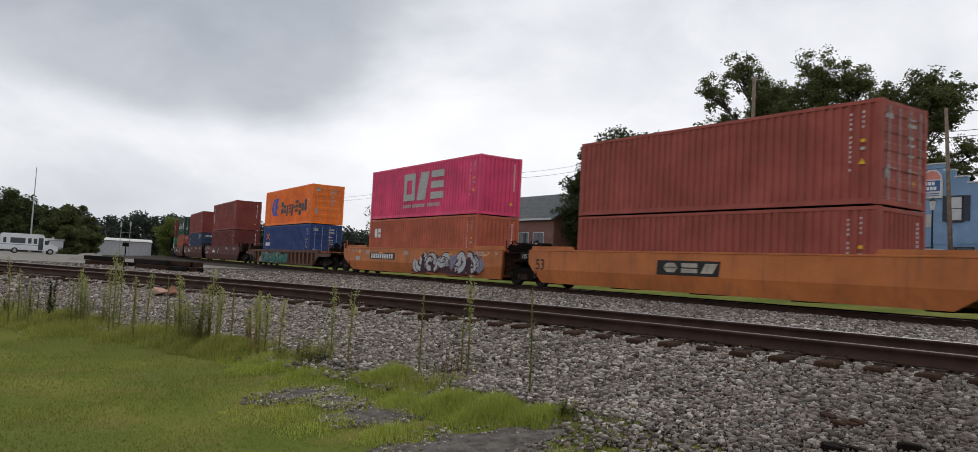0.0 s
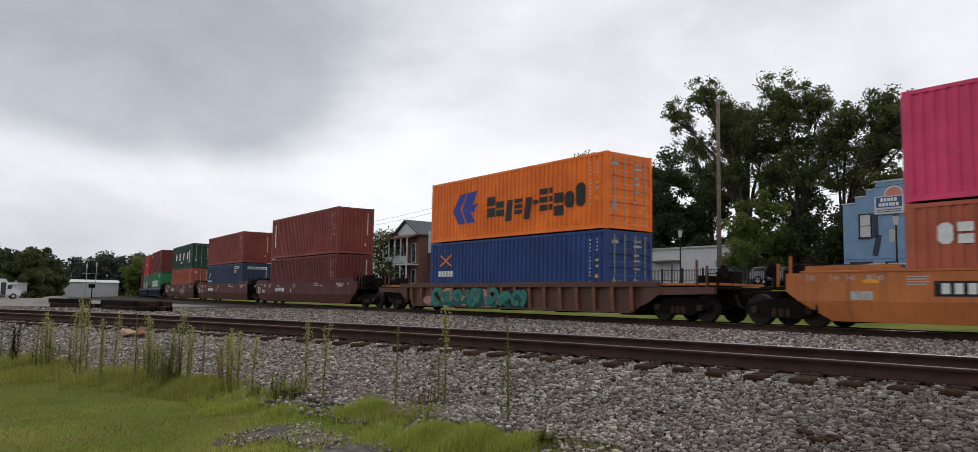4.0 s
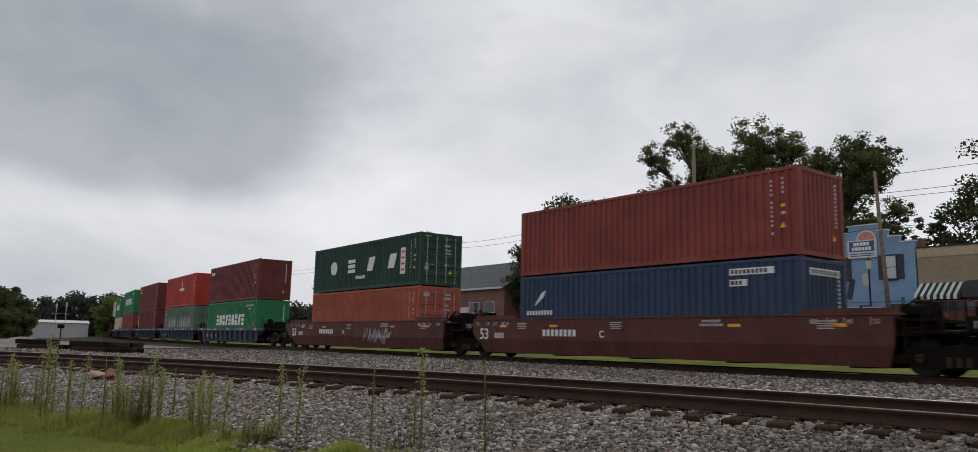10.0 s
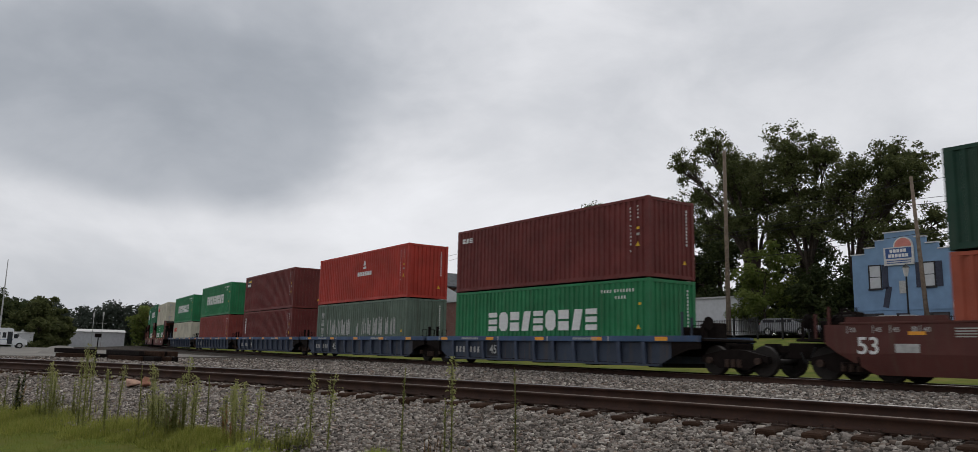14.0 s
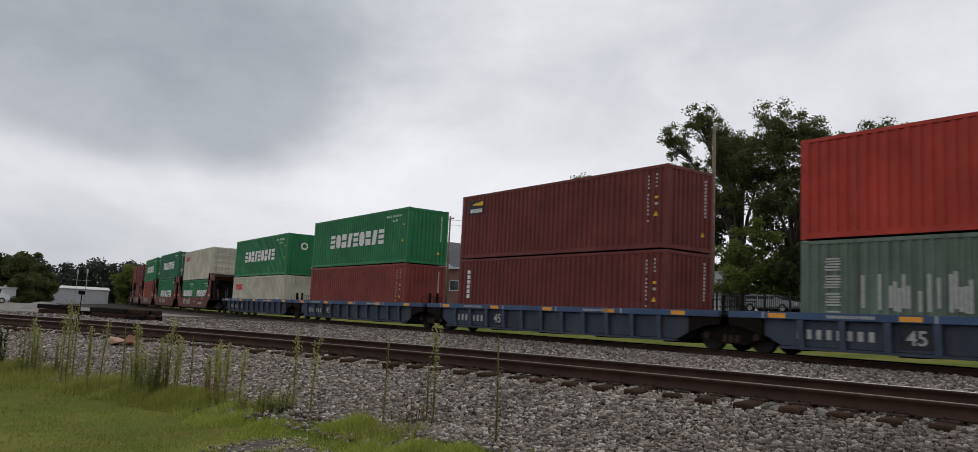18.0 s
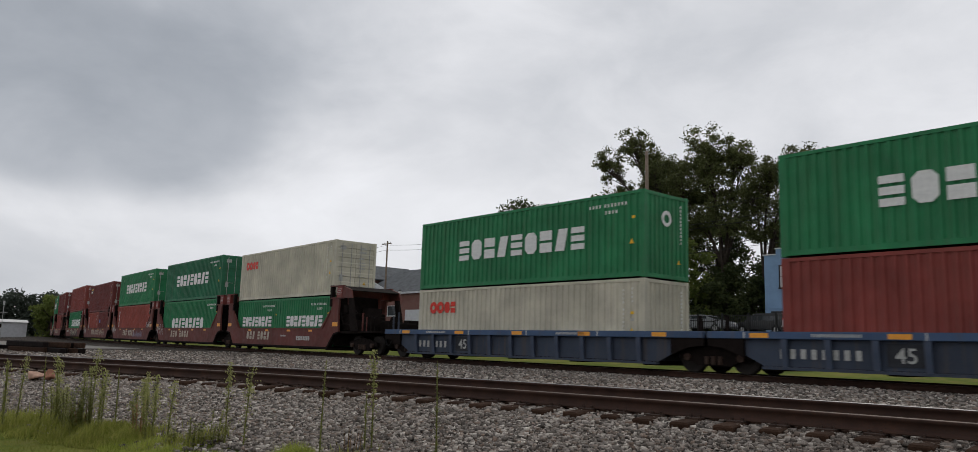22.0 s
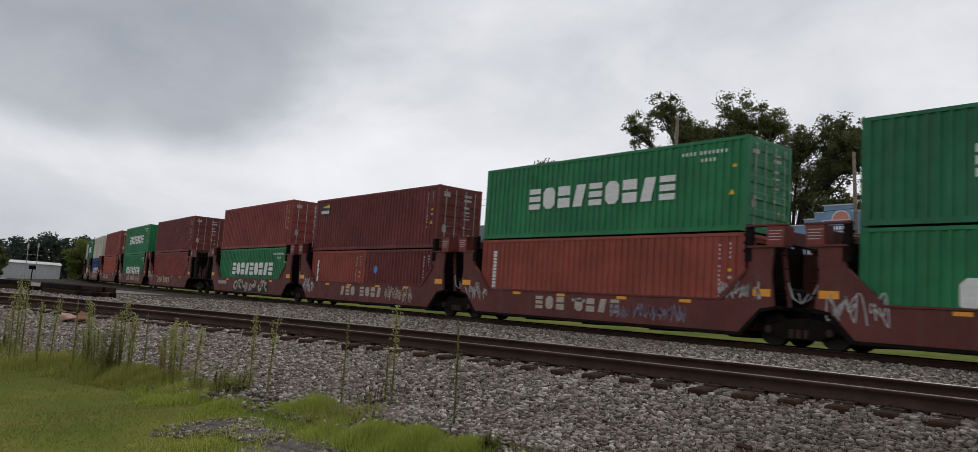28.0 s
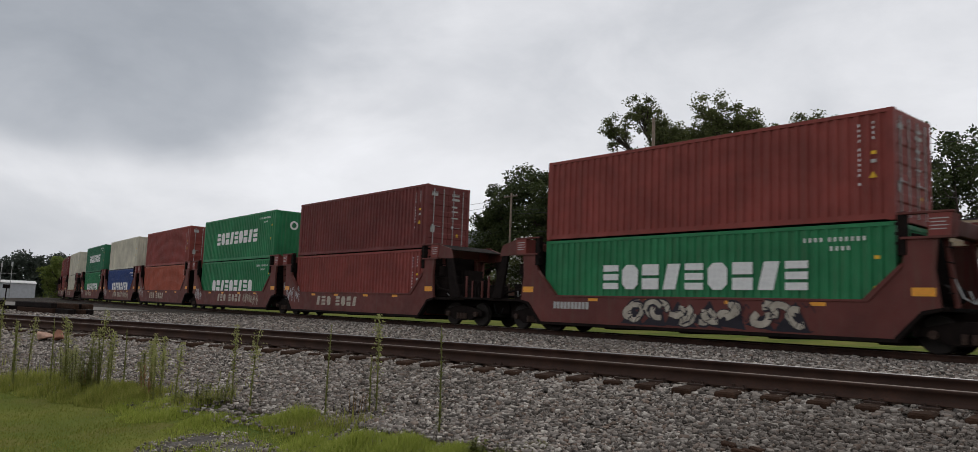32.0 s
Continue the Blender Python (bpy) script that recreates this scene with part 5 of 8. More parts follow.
def tall_well_car(label, col, word_x=None, end_right=False, end_left=False, scrawl=(), marks=()):
    """A 40 foot well unit with low sides and tall sloping ends with a boxed header."""
    car = thing("well_car", label, "rail car", "cars of the train")
    for s in (-1, 1):
        m = Matrix.Diagonal((1, -1 if s > 0 else 1, 1, 1))
        def side():
            return prism([(-7.12, 2.76), (-6.42, 2.76), (-6.3, 2.10), (-5.5, 1.27), (5.5, 1.27), (6.3, 2.10), (6.42, 2.76), (7.12, 2.76), (7.10, 2.60), (7.04, 2.0), (7.16, 1.08), (6.80, 1.00), (6.50, 0.66), (6.20, 0.30),
                          (-6.20, 0.30), (-6.50, 0.66), (-6.80, 1.00), (-7.16, 1.08), (-7.04, 2.0), (-7.10, 2.60)], -1.42, -1.32)
        part("side_plate", shape(("side_plate", 0), side, col), col, car, at=m)
        part("side_chord", shape(("side_chord", 0), lambda: box(-5.5, 5.5, -1.445, -1.30, 1.20, 1.27, bev=0.01), col), col, car, at=m)
        part("bottom_chord", shape(("bottom_chord", 0), lambda: box(-6.2, 6.2, -1.45, -1.24, 0.22, 0.32, bev=0.01), M_GRIMYSHADE), M_GRIMYSHADE, car, at=m)
        for e in (-1, 1):
            ml = m @ Matrix.Diagonal((e, 1, 1, 1))
            part("end_post", shape(("end_post", 0), lambda: box(6.22, 6.42, -1.47, -1.26, 2.35, 3.42, bev=0.015), M_GRIMYSHADE), M_GRIMYSHADE, car, at=ml)
            for zz in (2.62, 2.86, 3.10):
                part("post_lug", shape(("post_lug", 0), lambda: box(6.16, 6.24, -1.44, -1.30, 0, 0.07), M_GRIMYSHADE), M_GRIMYSHADE, car, at=ml @ pose(0, 0, zz))
            part("gusset_edge", shape(("gusset_edge", 0), lambda: prism([(6.30, 2.17), (6.30, 2.05), (5.5, 1.21), (5.35, 1.27)], -1.46, -1.30), col), col, car, at=ml)
    well_floor(car, 6.2, col)
    for e, is_end in ((1, end_right), (-1, end_left)):
        m = Matrix.Diagonal((e, 1, 1, 1))
        reach = 8.7
        for yy in (-1.0, 1.0):
            mm = m @ Matrix.Diagonal((1, -yy, 1, 1))
            part("header_box", shape(("header_box", 0), lambda: prism([(6.92, 2.80), (7.40, 2.80), (7.46, 3.34), (6.92, 3.34)], -1.47, -0.95), P_HEADERRED), None, car, "worn red box at the end of the header", at=mm)
            part("header_beam", shape(("header_beam", 0), lambda: bm_box(box(6.22, 7.50, -1.49, -1.30, 3.34, 3.40, bev=0.01), 6.30, 7.44, -1.48, -1.28, 2.74, 2.80), col), col, car, at=mm)
            part("flange_edge", shape(("flange_edge", 0), lambda: prism([(6.15, 0.22), (6.48, 0.58), (6.78, 0.92), (7.20, 1.02), (7.20, 1.10), (6.74, 1.01), (6.42, 0.68), (6.10, 0.34)], -1.46, -1.24), M_GRIMYSHADE), M_GRIMYSHADE, car, at=mm)
            if is_end:
                part("end_wedge", shape(("end_wedge", 0), lambda: prism([(7.40, 3.38), (8.25, 3.14), (8.40, 2.74), (7.38, 2.76)], -1.44, -1.36), col), col, car, at=mm)
                part("end_brace", shape(("end_brace", 0), lambda: prism([(7.98, 2.76), (8.30, 2.76), (8.85, 1.12), (8.30, 1.12)], -1.40, -1.28), M_GRIMYSHADE), M_GRIMYSHADE, car, at=mm)
        part("header_cross_beam", shape(("header_cross_beam", 0), lambda: box(7.02, 7.30, -0.95, 0.95, 2.86, 3.26, bev=0.02), col), col, car, at=m)
        if is_end:
            # dark mass added to fill and darken the gap between sets, roughly brake gear
            part("brake_rigging", shape(("brake_rigging", 0), lambda: bm_box(bm_box(bm_box(box(6.6, 7.6, -1.05, 1.05, 1.12, 2.05, bev=0.05), 7.6, 8.3, -0.7, 0.9, 1.12, 1.70), 7.2, 7.5, -1.2, -0.8, 2.05, 2.45), 7.9, 8.1, -0.5, 0.5, 1.70, 2.3), M_GRIMYSHADE), M_GRIMYSHADE, car, "dark greasy brake gear on the end platform", at=m)
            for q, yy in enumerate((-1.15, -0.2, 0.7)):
                part("brake_pipe", shape(("brake_pipe", q), lambda: bm_tube(bmesh.new(), [(6.7, yy, 2.2), (7.3, yy - 0.08, 1.5 + 0.2 * q), (8.2, yy, 1.35), (8.9, yy + 0.1, 1.05)], 0.045, 6), M_GRIMYSHADE), M_GRIMYSHADE, car, at=m)
            part("end_roof_plate", shape(("end_roof_plate", 0), lambda: prism([(7.40, 3.36), (8.25, 3.12), (8.25, 3.08), (7.40, 3.31)], -1.36, 1.36), M_GRIMYSHADE), M_GRIMYSHADE, car, at=m)
        part("end_bulkhead", shape(("tall_bulkhead", 0), lambda: box(6.45, 6.55, -1.25, 1.25, 0.4, 2.9), M_GRIMYSHADE), M_GRIMYSHADE, car, at=m)
        for y in (-0.9, 0.9):
            part("strut", shape(("strut", is_end), lambda: bm_tube(bmesh.new(), [(7.1, 0, 2.9), (7.35, 0, 1.1)], 0.07, 6), col), col, car, at=m @ pose(0, y, 0))
        part("air_hose", shape(("tall_hose", 0), lambda: bm_tube(bmesh.new(), [(7.25, -0.9, 1.9), (7.5, -1.0, 1.35), (7.75, -1.0, 1.2), (7.9, -0.9, 1.5)], 0.022, 6), M_GALV), M_GALV, car, "pale bent air hose", at=m)
        part("air_tank", shape(("air_tank", 0), lambda: bm_tube(bmesh.new(), [(6.85, -0.6, 1.45), (6.85, 0.6, 1.45)], 0.25, 10), M_GRIMYSHADE), M_GRIMYSHADE, car, at=m)
        for q in range(4):
            part("ladder_rung", shape(("ladder_rung", 0), lambda: bm_tube(bmesh.new(), [(7.30, -1.38, 0), (7.30, -0.95, 0)], 0.016, 5), M_GRIMYSHADE), M_GRIMYSHADE, car, at=m @ pose(0, 0, 1.45 + q * 0.36))
        part("end_platform", shape(("tall_platform", is_end), lambda: box(6.6, reach + 0.4 if is_end else 7.3, -1.30, 1.30, 1.02, 1.12), M_GRIMYSHADE), M_GRIMYSHADE, car, at=m)
        draft_gear(car, e * 6.6, e, 4.2 if is_end else 1.1)
        if is_end:
            end_gear(car, col, e * 9.1, e, 0.7, True)
            coupler(car, e * 10.6, e)
        part("reflector", shape(("end_reflector", 0), lambda: box(-0.27, 0.27, -0.004, 0, 0, 0.21), M_REFLECT), M_REFLECT, car, "orange reflector panel", at=pose(e * 6.78, -1.421, 1.36))
        def lines():
            bm = bmesh.new()
            for r in range(4):
                bm_box(bm, -0.20, 0.20 - 0.06 * (r % 2), -0.004, 0, -r * 0.085, -r * 0.085 + 0.025)
            return bm
        part("data_stencil", shape(("header_stencil", 0), lines, M_GREYMARK), M_GREYMARK, car, "small stencilled lines", at=pose(e * 7.17, -1.471, 3.20))
    y = -1.421
    reflectors(car, y, 1.08, (-3.6, -1.2, 1.65, 4.2), 0.42, 0.10)
    if word_x is not None:
        w, gap, space = (0.30, 0.13, 0.42) if marks and marks[0][0] == 8 else (0.38, 0.17, 0.55)
        block_run(car, "cream_block", word_x - 2.0, 0.60, [w] * 3, 0.46, gap, M_SPRAYCREAM, y)
        block_run(car, "cream_block", word_x - 2.0 + 3 * (w + gap) - gap + space, 0.60, [w] * 4, 0.46, gap, M_SPRAYCREAM, y)
    for n, w, h, x, z in marks:
        part("car_mark", shape(("car_mark_tall", n, w), lambda: glyph_blocks(bmesh.new(), -(n * w * 1.3) / 2, 0, [w] * n, h, w * 0.3), M_GREYMARK), M_GREYMARK, car, "row of painted characters", at=pose(x, y, z))
    for sc in scrawl:
        graffiti(car, y - 0.001, *sc)
    return car


def wheel_pair(parent, x, r):
    w = part("wheelset", tube([(0, -0.95, 0), (0, 0.95, 0)], 0.085, sides=10), M_WHEEL, parent, at=pose(x, 0, r))
    for s in (-1, 1):
        def disc():
            bm = bmesh.new()
            prof = [(-0.070, r - 0.03), (-0.060, r), (0.055, r + 0.005), (0.070, r + 0.028), (0.085, r + 0.020), (0.085, r - 0.06), (0.02, r - 0.10), (0.0, 0.16), (-0.09, 0.14), (-0.09, 0.0)]
            N = 28
            rings = [[bm.verts.new((rr * math.cos(k * math.tau / N), yy, rr * math.sin(k * math.tau / N))) for k in range(N)] for yy, rr in prof[:-1]]
            for a, b in zip(rings, rings[1:]):
                for k in range(N):
                    bm.faces.new((a[k], a[(k + 1) % N], b[(k + 1) % N], b[k]))
            bm.faces.new(rings[-1])
            rim = [bm.verts.new((0.0, -0.069, 0.0))]
            bm.faces.new(rings[0])
            bmesh.ops.delete(bm, geom=rim, context="VERTS")
            return bm
        part("wheel", shape(("wheel", r), disc, M_WHEEL), M_WHEEL, w, at=pose(0, s * 0.7475, 0, 0, 0, 0 if s < 0 else 180))
    return w


def truck(r=0.457):
    t = thing("rail_truck", "black greasy two-axle rail truck under the cars", "rail truck", "trucks of the train")
    for s in (-1, 1):
        m = Matrix.Diagonal((1, -1 if s > 0 else 1, 1, 1))
        def frame_():
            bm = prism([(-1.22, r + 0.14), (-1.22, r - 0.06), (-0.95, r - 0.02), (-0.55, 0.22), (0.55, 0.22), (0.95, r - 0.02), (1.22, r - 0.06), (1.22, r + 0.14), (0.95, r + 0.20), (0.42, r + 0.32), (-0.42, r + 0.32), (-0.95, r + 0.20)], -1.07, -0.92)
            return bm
        part("side_frame", shape(("truck_frame", r), frame_, M_GRIMYSHADE), M_GRIMYSHADE, t, at=m)
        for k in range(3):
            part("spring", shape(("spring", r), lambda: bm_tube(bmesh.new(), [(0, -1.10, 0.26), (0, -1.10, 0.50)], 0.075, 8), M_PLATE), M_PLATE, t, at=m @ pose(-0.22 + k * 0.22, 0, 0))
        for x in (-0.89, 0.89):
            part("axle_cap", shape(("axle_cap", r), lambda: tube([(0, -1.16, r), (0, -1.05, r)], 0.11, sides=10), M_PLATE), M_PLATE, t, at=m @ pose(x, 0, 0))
    part("bolster", box(-0.22, 0.22, -1.05, 1.05, 0.52, 0.80, bev=0.02), M_GRIMYSHADE, t)
    for x in (-0.89, 0.89):
        wheel_pair(t, x, r)
    return t


# The train: cars, their loads and trucks, by the place of each along the line ------------
RIDERS = []     # (object, metres along the line at the start, height above the rail, sideways)


def ride(ob, s, z=0.0):
    RIDERS.append((ob, s, z))
    ob.matrix_basis = line_pose(s, RAIL + z)
    return ob


def load(s, lower, upper, floor=0.32):
    z = floor
    for spec in (lower, upper):
        if spec is None:
            continue
        for q in (spec if isinstance(spec, list) else [spec]):
            q = dict(q)
            dx = q.pop("dx", 0.0)
            ride(container("", False, **q), s + dx, z)
        z += (spec[0] if isinstance(spec, list) else spec).get("H", 2.896) + 0.028


def box_(label, col, H=2.896, doors=False, marks=(), L=12.192, dx=0.0):
    return dict(label=label, col=col, H=H, doors=doors, marks=tuple((m, 1) if isinstance(m, str) else m for m in marks), L=L, dx=dx)


LOW = 2.591
ROW = ("id", "row")


def build_train():
    stencils = ((8, 0.15, 0.25, -3.55, 0.88, M_WHITE), (9, 0.05, 0.08, 3.2, 1.36, M_GREYMARK), (11, 0.05, 0.08, 3.2, 1.24, M_GREYMARK))
    # orange pair
    ride(smooth_well_car("faded orange well car with a black company panel", P_ORANGECAR, (), end_right=True, dark_panel=True), -17.23)
    load(-17.23, box_("oxide brown shipping container low in an orange well car", P_BLEACHED, LOW), box_("oxide brown shipping container with doors on top of another", P_BLEACHED, doors=True, marks=()), 0.30)
    ride(smooth_well_car("faded orange well car with grey rounded graffiti", P_ORANGECAR, ((10, 0.19, 0.26, -3.7, 0.94, M_WHITE),), end_left=True, size_number="", plate_at=-3.7,
                         scrawl=(0.3, 6.7, 0.28, 1.44, "piece", 3, (M_SPRAYPLUM, M_SPRAYWHITE, M_SPRAYLILAC))), -36.68)
    load(-36.68, box_("orange-red shipping container low in an orange well car", P_CORAL, marks=("two_left",)), box_("magenta shipping container with a large light grey mark", P_PINK, marks=("squares",)), 0.32)
    # brown ribbed car
    ride(ribbed_car("weathered brown ribbed well car with teal graffiti", P_OLD, P_OLD, 8.4, 11.0, 1.32, 0.22, 17, P_ORANGECAR,
                    scrawl=(-5.6, 1.6, 0.26, 1.12, "piece", 8, (M_SPRAYTEALDARK, M_SPRAYTEAL, M_SPRAYPINK))), -59.5)
    load(-59.5, box_("dark blue shipping container with doors low in a brown well car", P_BLUE, doors=True, marks=("cross",)), box_("bright orange shipping container with a blue emblem and doors", P_ORANGE, doors=True, marks=("arrow",)), 0.36)
    # dark red-brown set of three
    ride(smooth_well_car("dark red-brown well car with white characters", P_REDCAR, stencils, end_right=True, letter="B"), -82.6)
    load(-82.85, box_("maroon shipping container low in a red-brown well car", P_MAROON), box_("oxide brown shipping container with an upright white mark", P_BROWN, marks=("tall_left",)), 0.32)
    ride(smooth_well_car("dark red-brown well car with white characters", P_REDCAR, stencils, letter="C"), -102.5)
    load(-102.5, box_("slate blue shipping container with a white wing emblem", P_NAVY, marks=("wing", ("id", "none"))), box_("oxide brown shipping container on top of a blue one", P_BROWN, LOW), 0.32)
    ride(smooth_well_car("dark red-brown well car with white scribbled graffiti", P_REDCAR, stencils, end_left=True, letter="A",
                         scrawl=(1.0, 3.9, 0.36, 1.26, "line", 4, (M_SPRAYWHITE,))), -122.2)
    load(-122.2, box_("orange-red shipping container with doors low in a well car", P_RUSTRED, doors=True), box_("dark green shipping container with four white blocks and doors", P_DKGREEN, LOW, True, ("spread",)), 0.34)
    # five blue ribbed units
    blue = [("maroon shipping container with small white blocks", P_MAROON, 2.896, False, ("three_small",), "bright green shipping container with nine white blocks", P_GREEN, 2.896, False, ("nine", ROW)),
            ("bright red shipping container with a small white emblem", P_RED, 2.896, False, ("emblem",), "streaked grey-green shipping container with worn white blocks", P_GREYGREEN, 2.896, False, ("faded", ("id", "none"))),
            ("maroon shipping container with a black company panel", P_MAROON, 2.896, False, ("panel",), "maroon shipping container with an upright white mark", P_MAROON, 2.896, False, ("tall_left_short",)),
            ("bright green shipping container with nine white blocks", P_GREEN, 2.896, False, ("nine", ROW), "oxide brown shipping container low on a blue car", P_BROWN, 2.896, False, ()),
            ("green shipping container with nine white blocks and a ring", P_GREEN, 2.896, False, ("nine", "ring", ROW), "dirty light grey shipping container with four red blocks", P_GREY, LOW, False, ("four_red",))]
    for k, u in enumerate(blue):
        s = (-144.2, -161.15, -178.2, -195.25, -212.1)[k]
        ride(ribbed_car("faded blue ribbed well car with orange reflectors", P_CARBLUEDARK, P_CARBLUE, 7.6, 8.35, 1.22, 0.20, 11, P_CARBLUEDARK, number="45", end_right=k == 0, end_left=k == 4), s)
        load(s, box_(u[5], u[6], u[7], u[8], u[9]), box_(*u[:5]), 0.34)
    # maroon cars with tall ends, a set of five
    tall = [("maroon well car with tall ends and cream blocks", -2.0, (), ((8, 0.15, 0.22, 3.4, 0.62), (10, 0.05, 0.08, 1.0, 0.80))),
            ("maroon well car with tall ends and white scribbles", -1.2, ((-6.8, -5.3, 0.7, 1.7, "line", 11, (M_SPRAYWHITE,)),), ()),
            ("maroon well car with tall ends and faded graffiti", -0.5, ((5.4, 6.8, 1.25, 1.8, "line", 12, (M_SPRAYWHITE,)), (1.2, 4.2, 0.42, 1.0, "line", 14, (M_SPRAYLILAC,)), (-6.9, -5.4, 0.75, 1.5, "line", 15, (M_SPRAYWHITE,))), ((6, 0.08, 0.10, -0.3, 0.92),)),
            ("maroon well car with tall ends and white scribbles", -0.05, ((2.4, 4.8, 0.40, 1.20, "line", 16, (M_SPRAYCREAM,)), (-6.7, -5.2, 0.6, 1.45, "line", 17, (M_SPRAYWHITE,))), ()),
            ("maroon well car with tall ends and grey rounded graffiti", None, ((-2.3, 3.9, 0.36, 1.20, "piece", 18, (M_SPRAYBLACK, M_SPRAYCREAM, None)),), ((10, 0.13, 0.24, -4.6, 0.80),))]
    loads = [([box_("short green shipping container with nine white blocks", P_GREEN, LOW, False, ("nine_small", ROW), 6.058, -3.07), box_("short green shipping container with nine white blocks", P_GREEN, LOW, False, ("nine_small", ROW), 6.058, 3.07)],
              box_("light grey shipping container with doors and four red blocks", P_GREY, 2.896, True, ("four_red",))),
             (box_("bright green shipping container with nine white blocks in a well", P_GREEN, 2.896, False, ("nine_low", ROW)), box_("faded green shipping container with doors and white blocks", P_GREENOLD, 2.896, True, ("nine", ROW))),
             (box_("faded red-brown shipping container with an upright white mark", P_FADED, 2.896, False, ("tall_left",)), box_("bright green shipping container with doors and nine white blocks", P_GREEN, 2.896, True, ("nine", ROW))),
             ([box_("short faded red-brown shipping container with an upright mark", P_FADED, LOW, False, ("tall_left_short",), 6.058, -3.07), box_("short maroon shipping container with a blue patch", P_MAROON, LOW, False, ("dot",), 6.058, 3.07)], box_("maroon shipping container with a black panel and doors", P_MAROON, 2.896, True, ("panel",))),
             (box_("bright green shipping container with nine white blocks in a well", P_GREEN, 2.896, False, ("nine_mid", ROW)), box_("oxide brown shipping container with doors on a green one", P_BROWN, 2.896, True, ()))]
    second = [(box_("oxide brown shipping container in a maroon well car", P_BROWN), box_("maroon shipping container with doors", P_MAROON, 2.896, True)),
              (box_("bright green shipping container with nine white blocks", P_GREEN, 2.896, False, ("nine_low", ROW)), box_("bright green shipping container with a ring emblem", P_GREEN, 2.896, False, ("nine", "ring", ROW))),
              (box_("orange-red shipping container in a maroon well car", P_RUSTRED), box_("oxide brown shipping container with doors", P_BROWN, 2.896, True)),
              (box_("dark blue shipping container in a maroon well car", P_BLUE, 2.896, False, ("nine_low", ROW)), box_("light grey shipping container on a blue one", P_GREY)),
              (box_("bright green shipping container with nine white blocks", P_GREEN, 2.896, False, ("nine_low", ROW)), box_("bright green shipping container with nine white blocks", P_GREENOLD, 2.896, False, ("nine", ROW)))]
    third = [(box_("light grey shipping container in a maroon well car", P_GREY), box_("light grey shipping container on another", P_GREY)),
             (box_("oxide brown shipping container in a maroon well car", P_BROWN), box_("maroon shipping container on a brown one", P_MAROON)),
             (box_("dark blue shipping container in a maroon well car", P_BLUE), box_("oxide brown shipping container on a blue one", P_BROWN))]
    for base, group_, n in ((-231.8, loads, 5), (-313.5, second, 5), (-395.2, third, 3)):
        for k, (lo, up) in enumerate(group_):
            s = base - 15.5 * k
            u = tall[k] if base == -231.8 else tall[(k * 2 + 1) % 4]
            ride(tall_well_car(u[0], P_MAROONCAR, u[1], end_right=k == 0, end_left=(k == 4), scrawl=u[2], marks=u[3]), s)
            load(s, lo, up, 0.34)
    # trucks: at the ends of each set and at every joint
    first = truck()
    spots = [-7.3, -26.95, -46.4, -50.2, -68.9, -72.7, -92.55, -112.35, -131.0, -134.8, -152.7, -169.6, -186.6, -203.6, -219.0, -222.9]
    for base in (-231.8, -313.5, -395.2):
        spots += [base - 15.5 * k - 7.75 for k in range(4 if base > -390 else 2)]
    spots += [-300.6, -304.8, -382.3, -386.5]
    ride(first, spots[0])
    for s in spots[1:]:
        ride(copy_thing(first, pose(0, 0, 0)), s)


# How far the train has gone, by the second
GONE = [(0.0, 0.0), (6.0, 50.0), (9.0, 76.1), (13.0, 110.8), (19.0, 163.9), (23.0, 199.6), (28.0, 244.1), (32.0, 279.9)]


def gone(t):
    ts, ds = [g[0] for g in GONE], [g[1] for g in GONE]
    n = len(ts)
    m = [(ds[min(i + 1, n - 1)] - ds[max(i - 1, 0)]) / (ts[min(i + 1, n - 1)] - ts[max(i - 1, 0)]) for i in range(n)]
    i = max(k for k in range(n - 1) if ts[k] <= t or k == 0)
    h = ts[i + 1] - ts[i]
    u = (t - ts[i]) / h
    return (2 * u ** 3 - 3 * u ** 2 + 1) * ds[i] + (u ** 3 - 2 * u ** 2 + u) * h * m[i] + (-2 * u ** 3 + 3 * u ** 2) * ds[i + 1] + (u ** 3 - u ** 2) * h * m[i + 1]


def motions():
    """The train rolls along its line; its wheels turn with it."""
    times = [k * 1.0 for k in range(33)]
    for ob, s, z in RIDERS:
        walk(ob, [(t, line_pose(s + gone(t), RAIL + z)) for t in times])
    sets = [o for ob, s, z in RIDERS if ob.name.startswith("rail_truck") for o in ob.children if o.name.startswith("wheelset")]
    first = {}
    for o in sets:
        x = round(o.matrix_basis.translation.x, 2)
        if x not in first:
            r = o.matrix_basis.translation.z
            walk(o, [(k / 15, pose(x, 0, r) @ Matrix.Rotation(gone(min(32.0, k / 15)) / r, 4, "Y")) for k in range(481)])
            first[x] = o
        else:
            keys = first[x].animation_data
            o.rotation_mode = "QUATERNION"
            o.animation_data_create()
            o.animation_data.action = keys.action
            o.animation_data.action_slot = keys.action_slot


build_train()

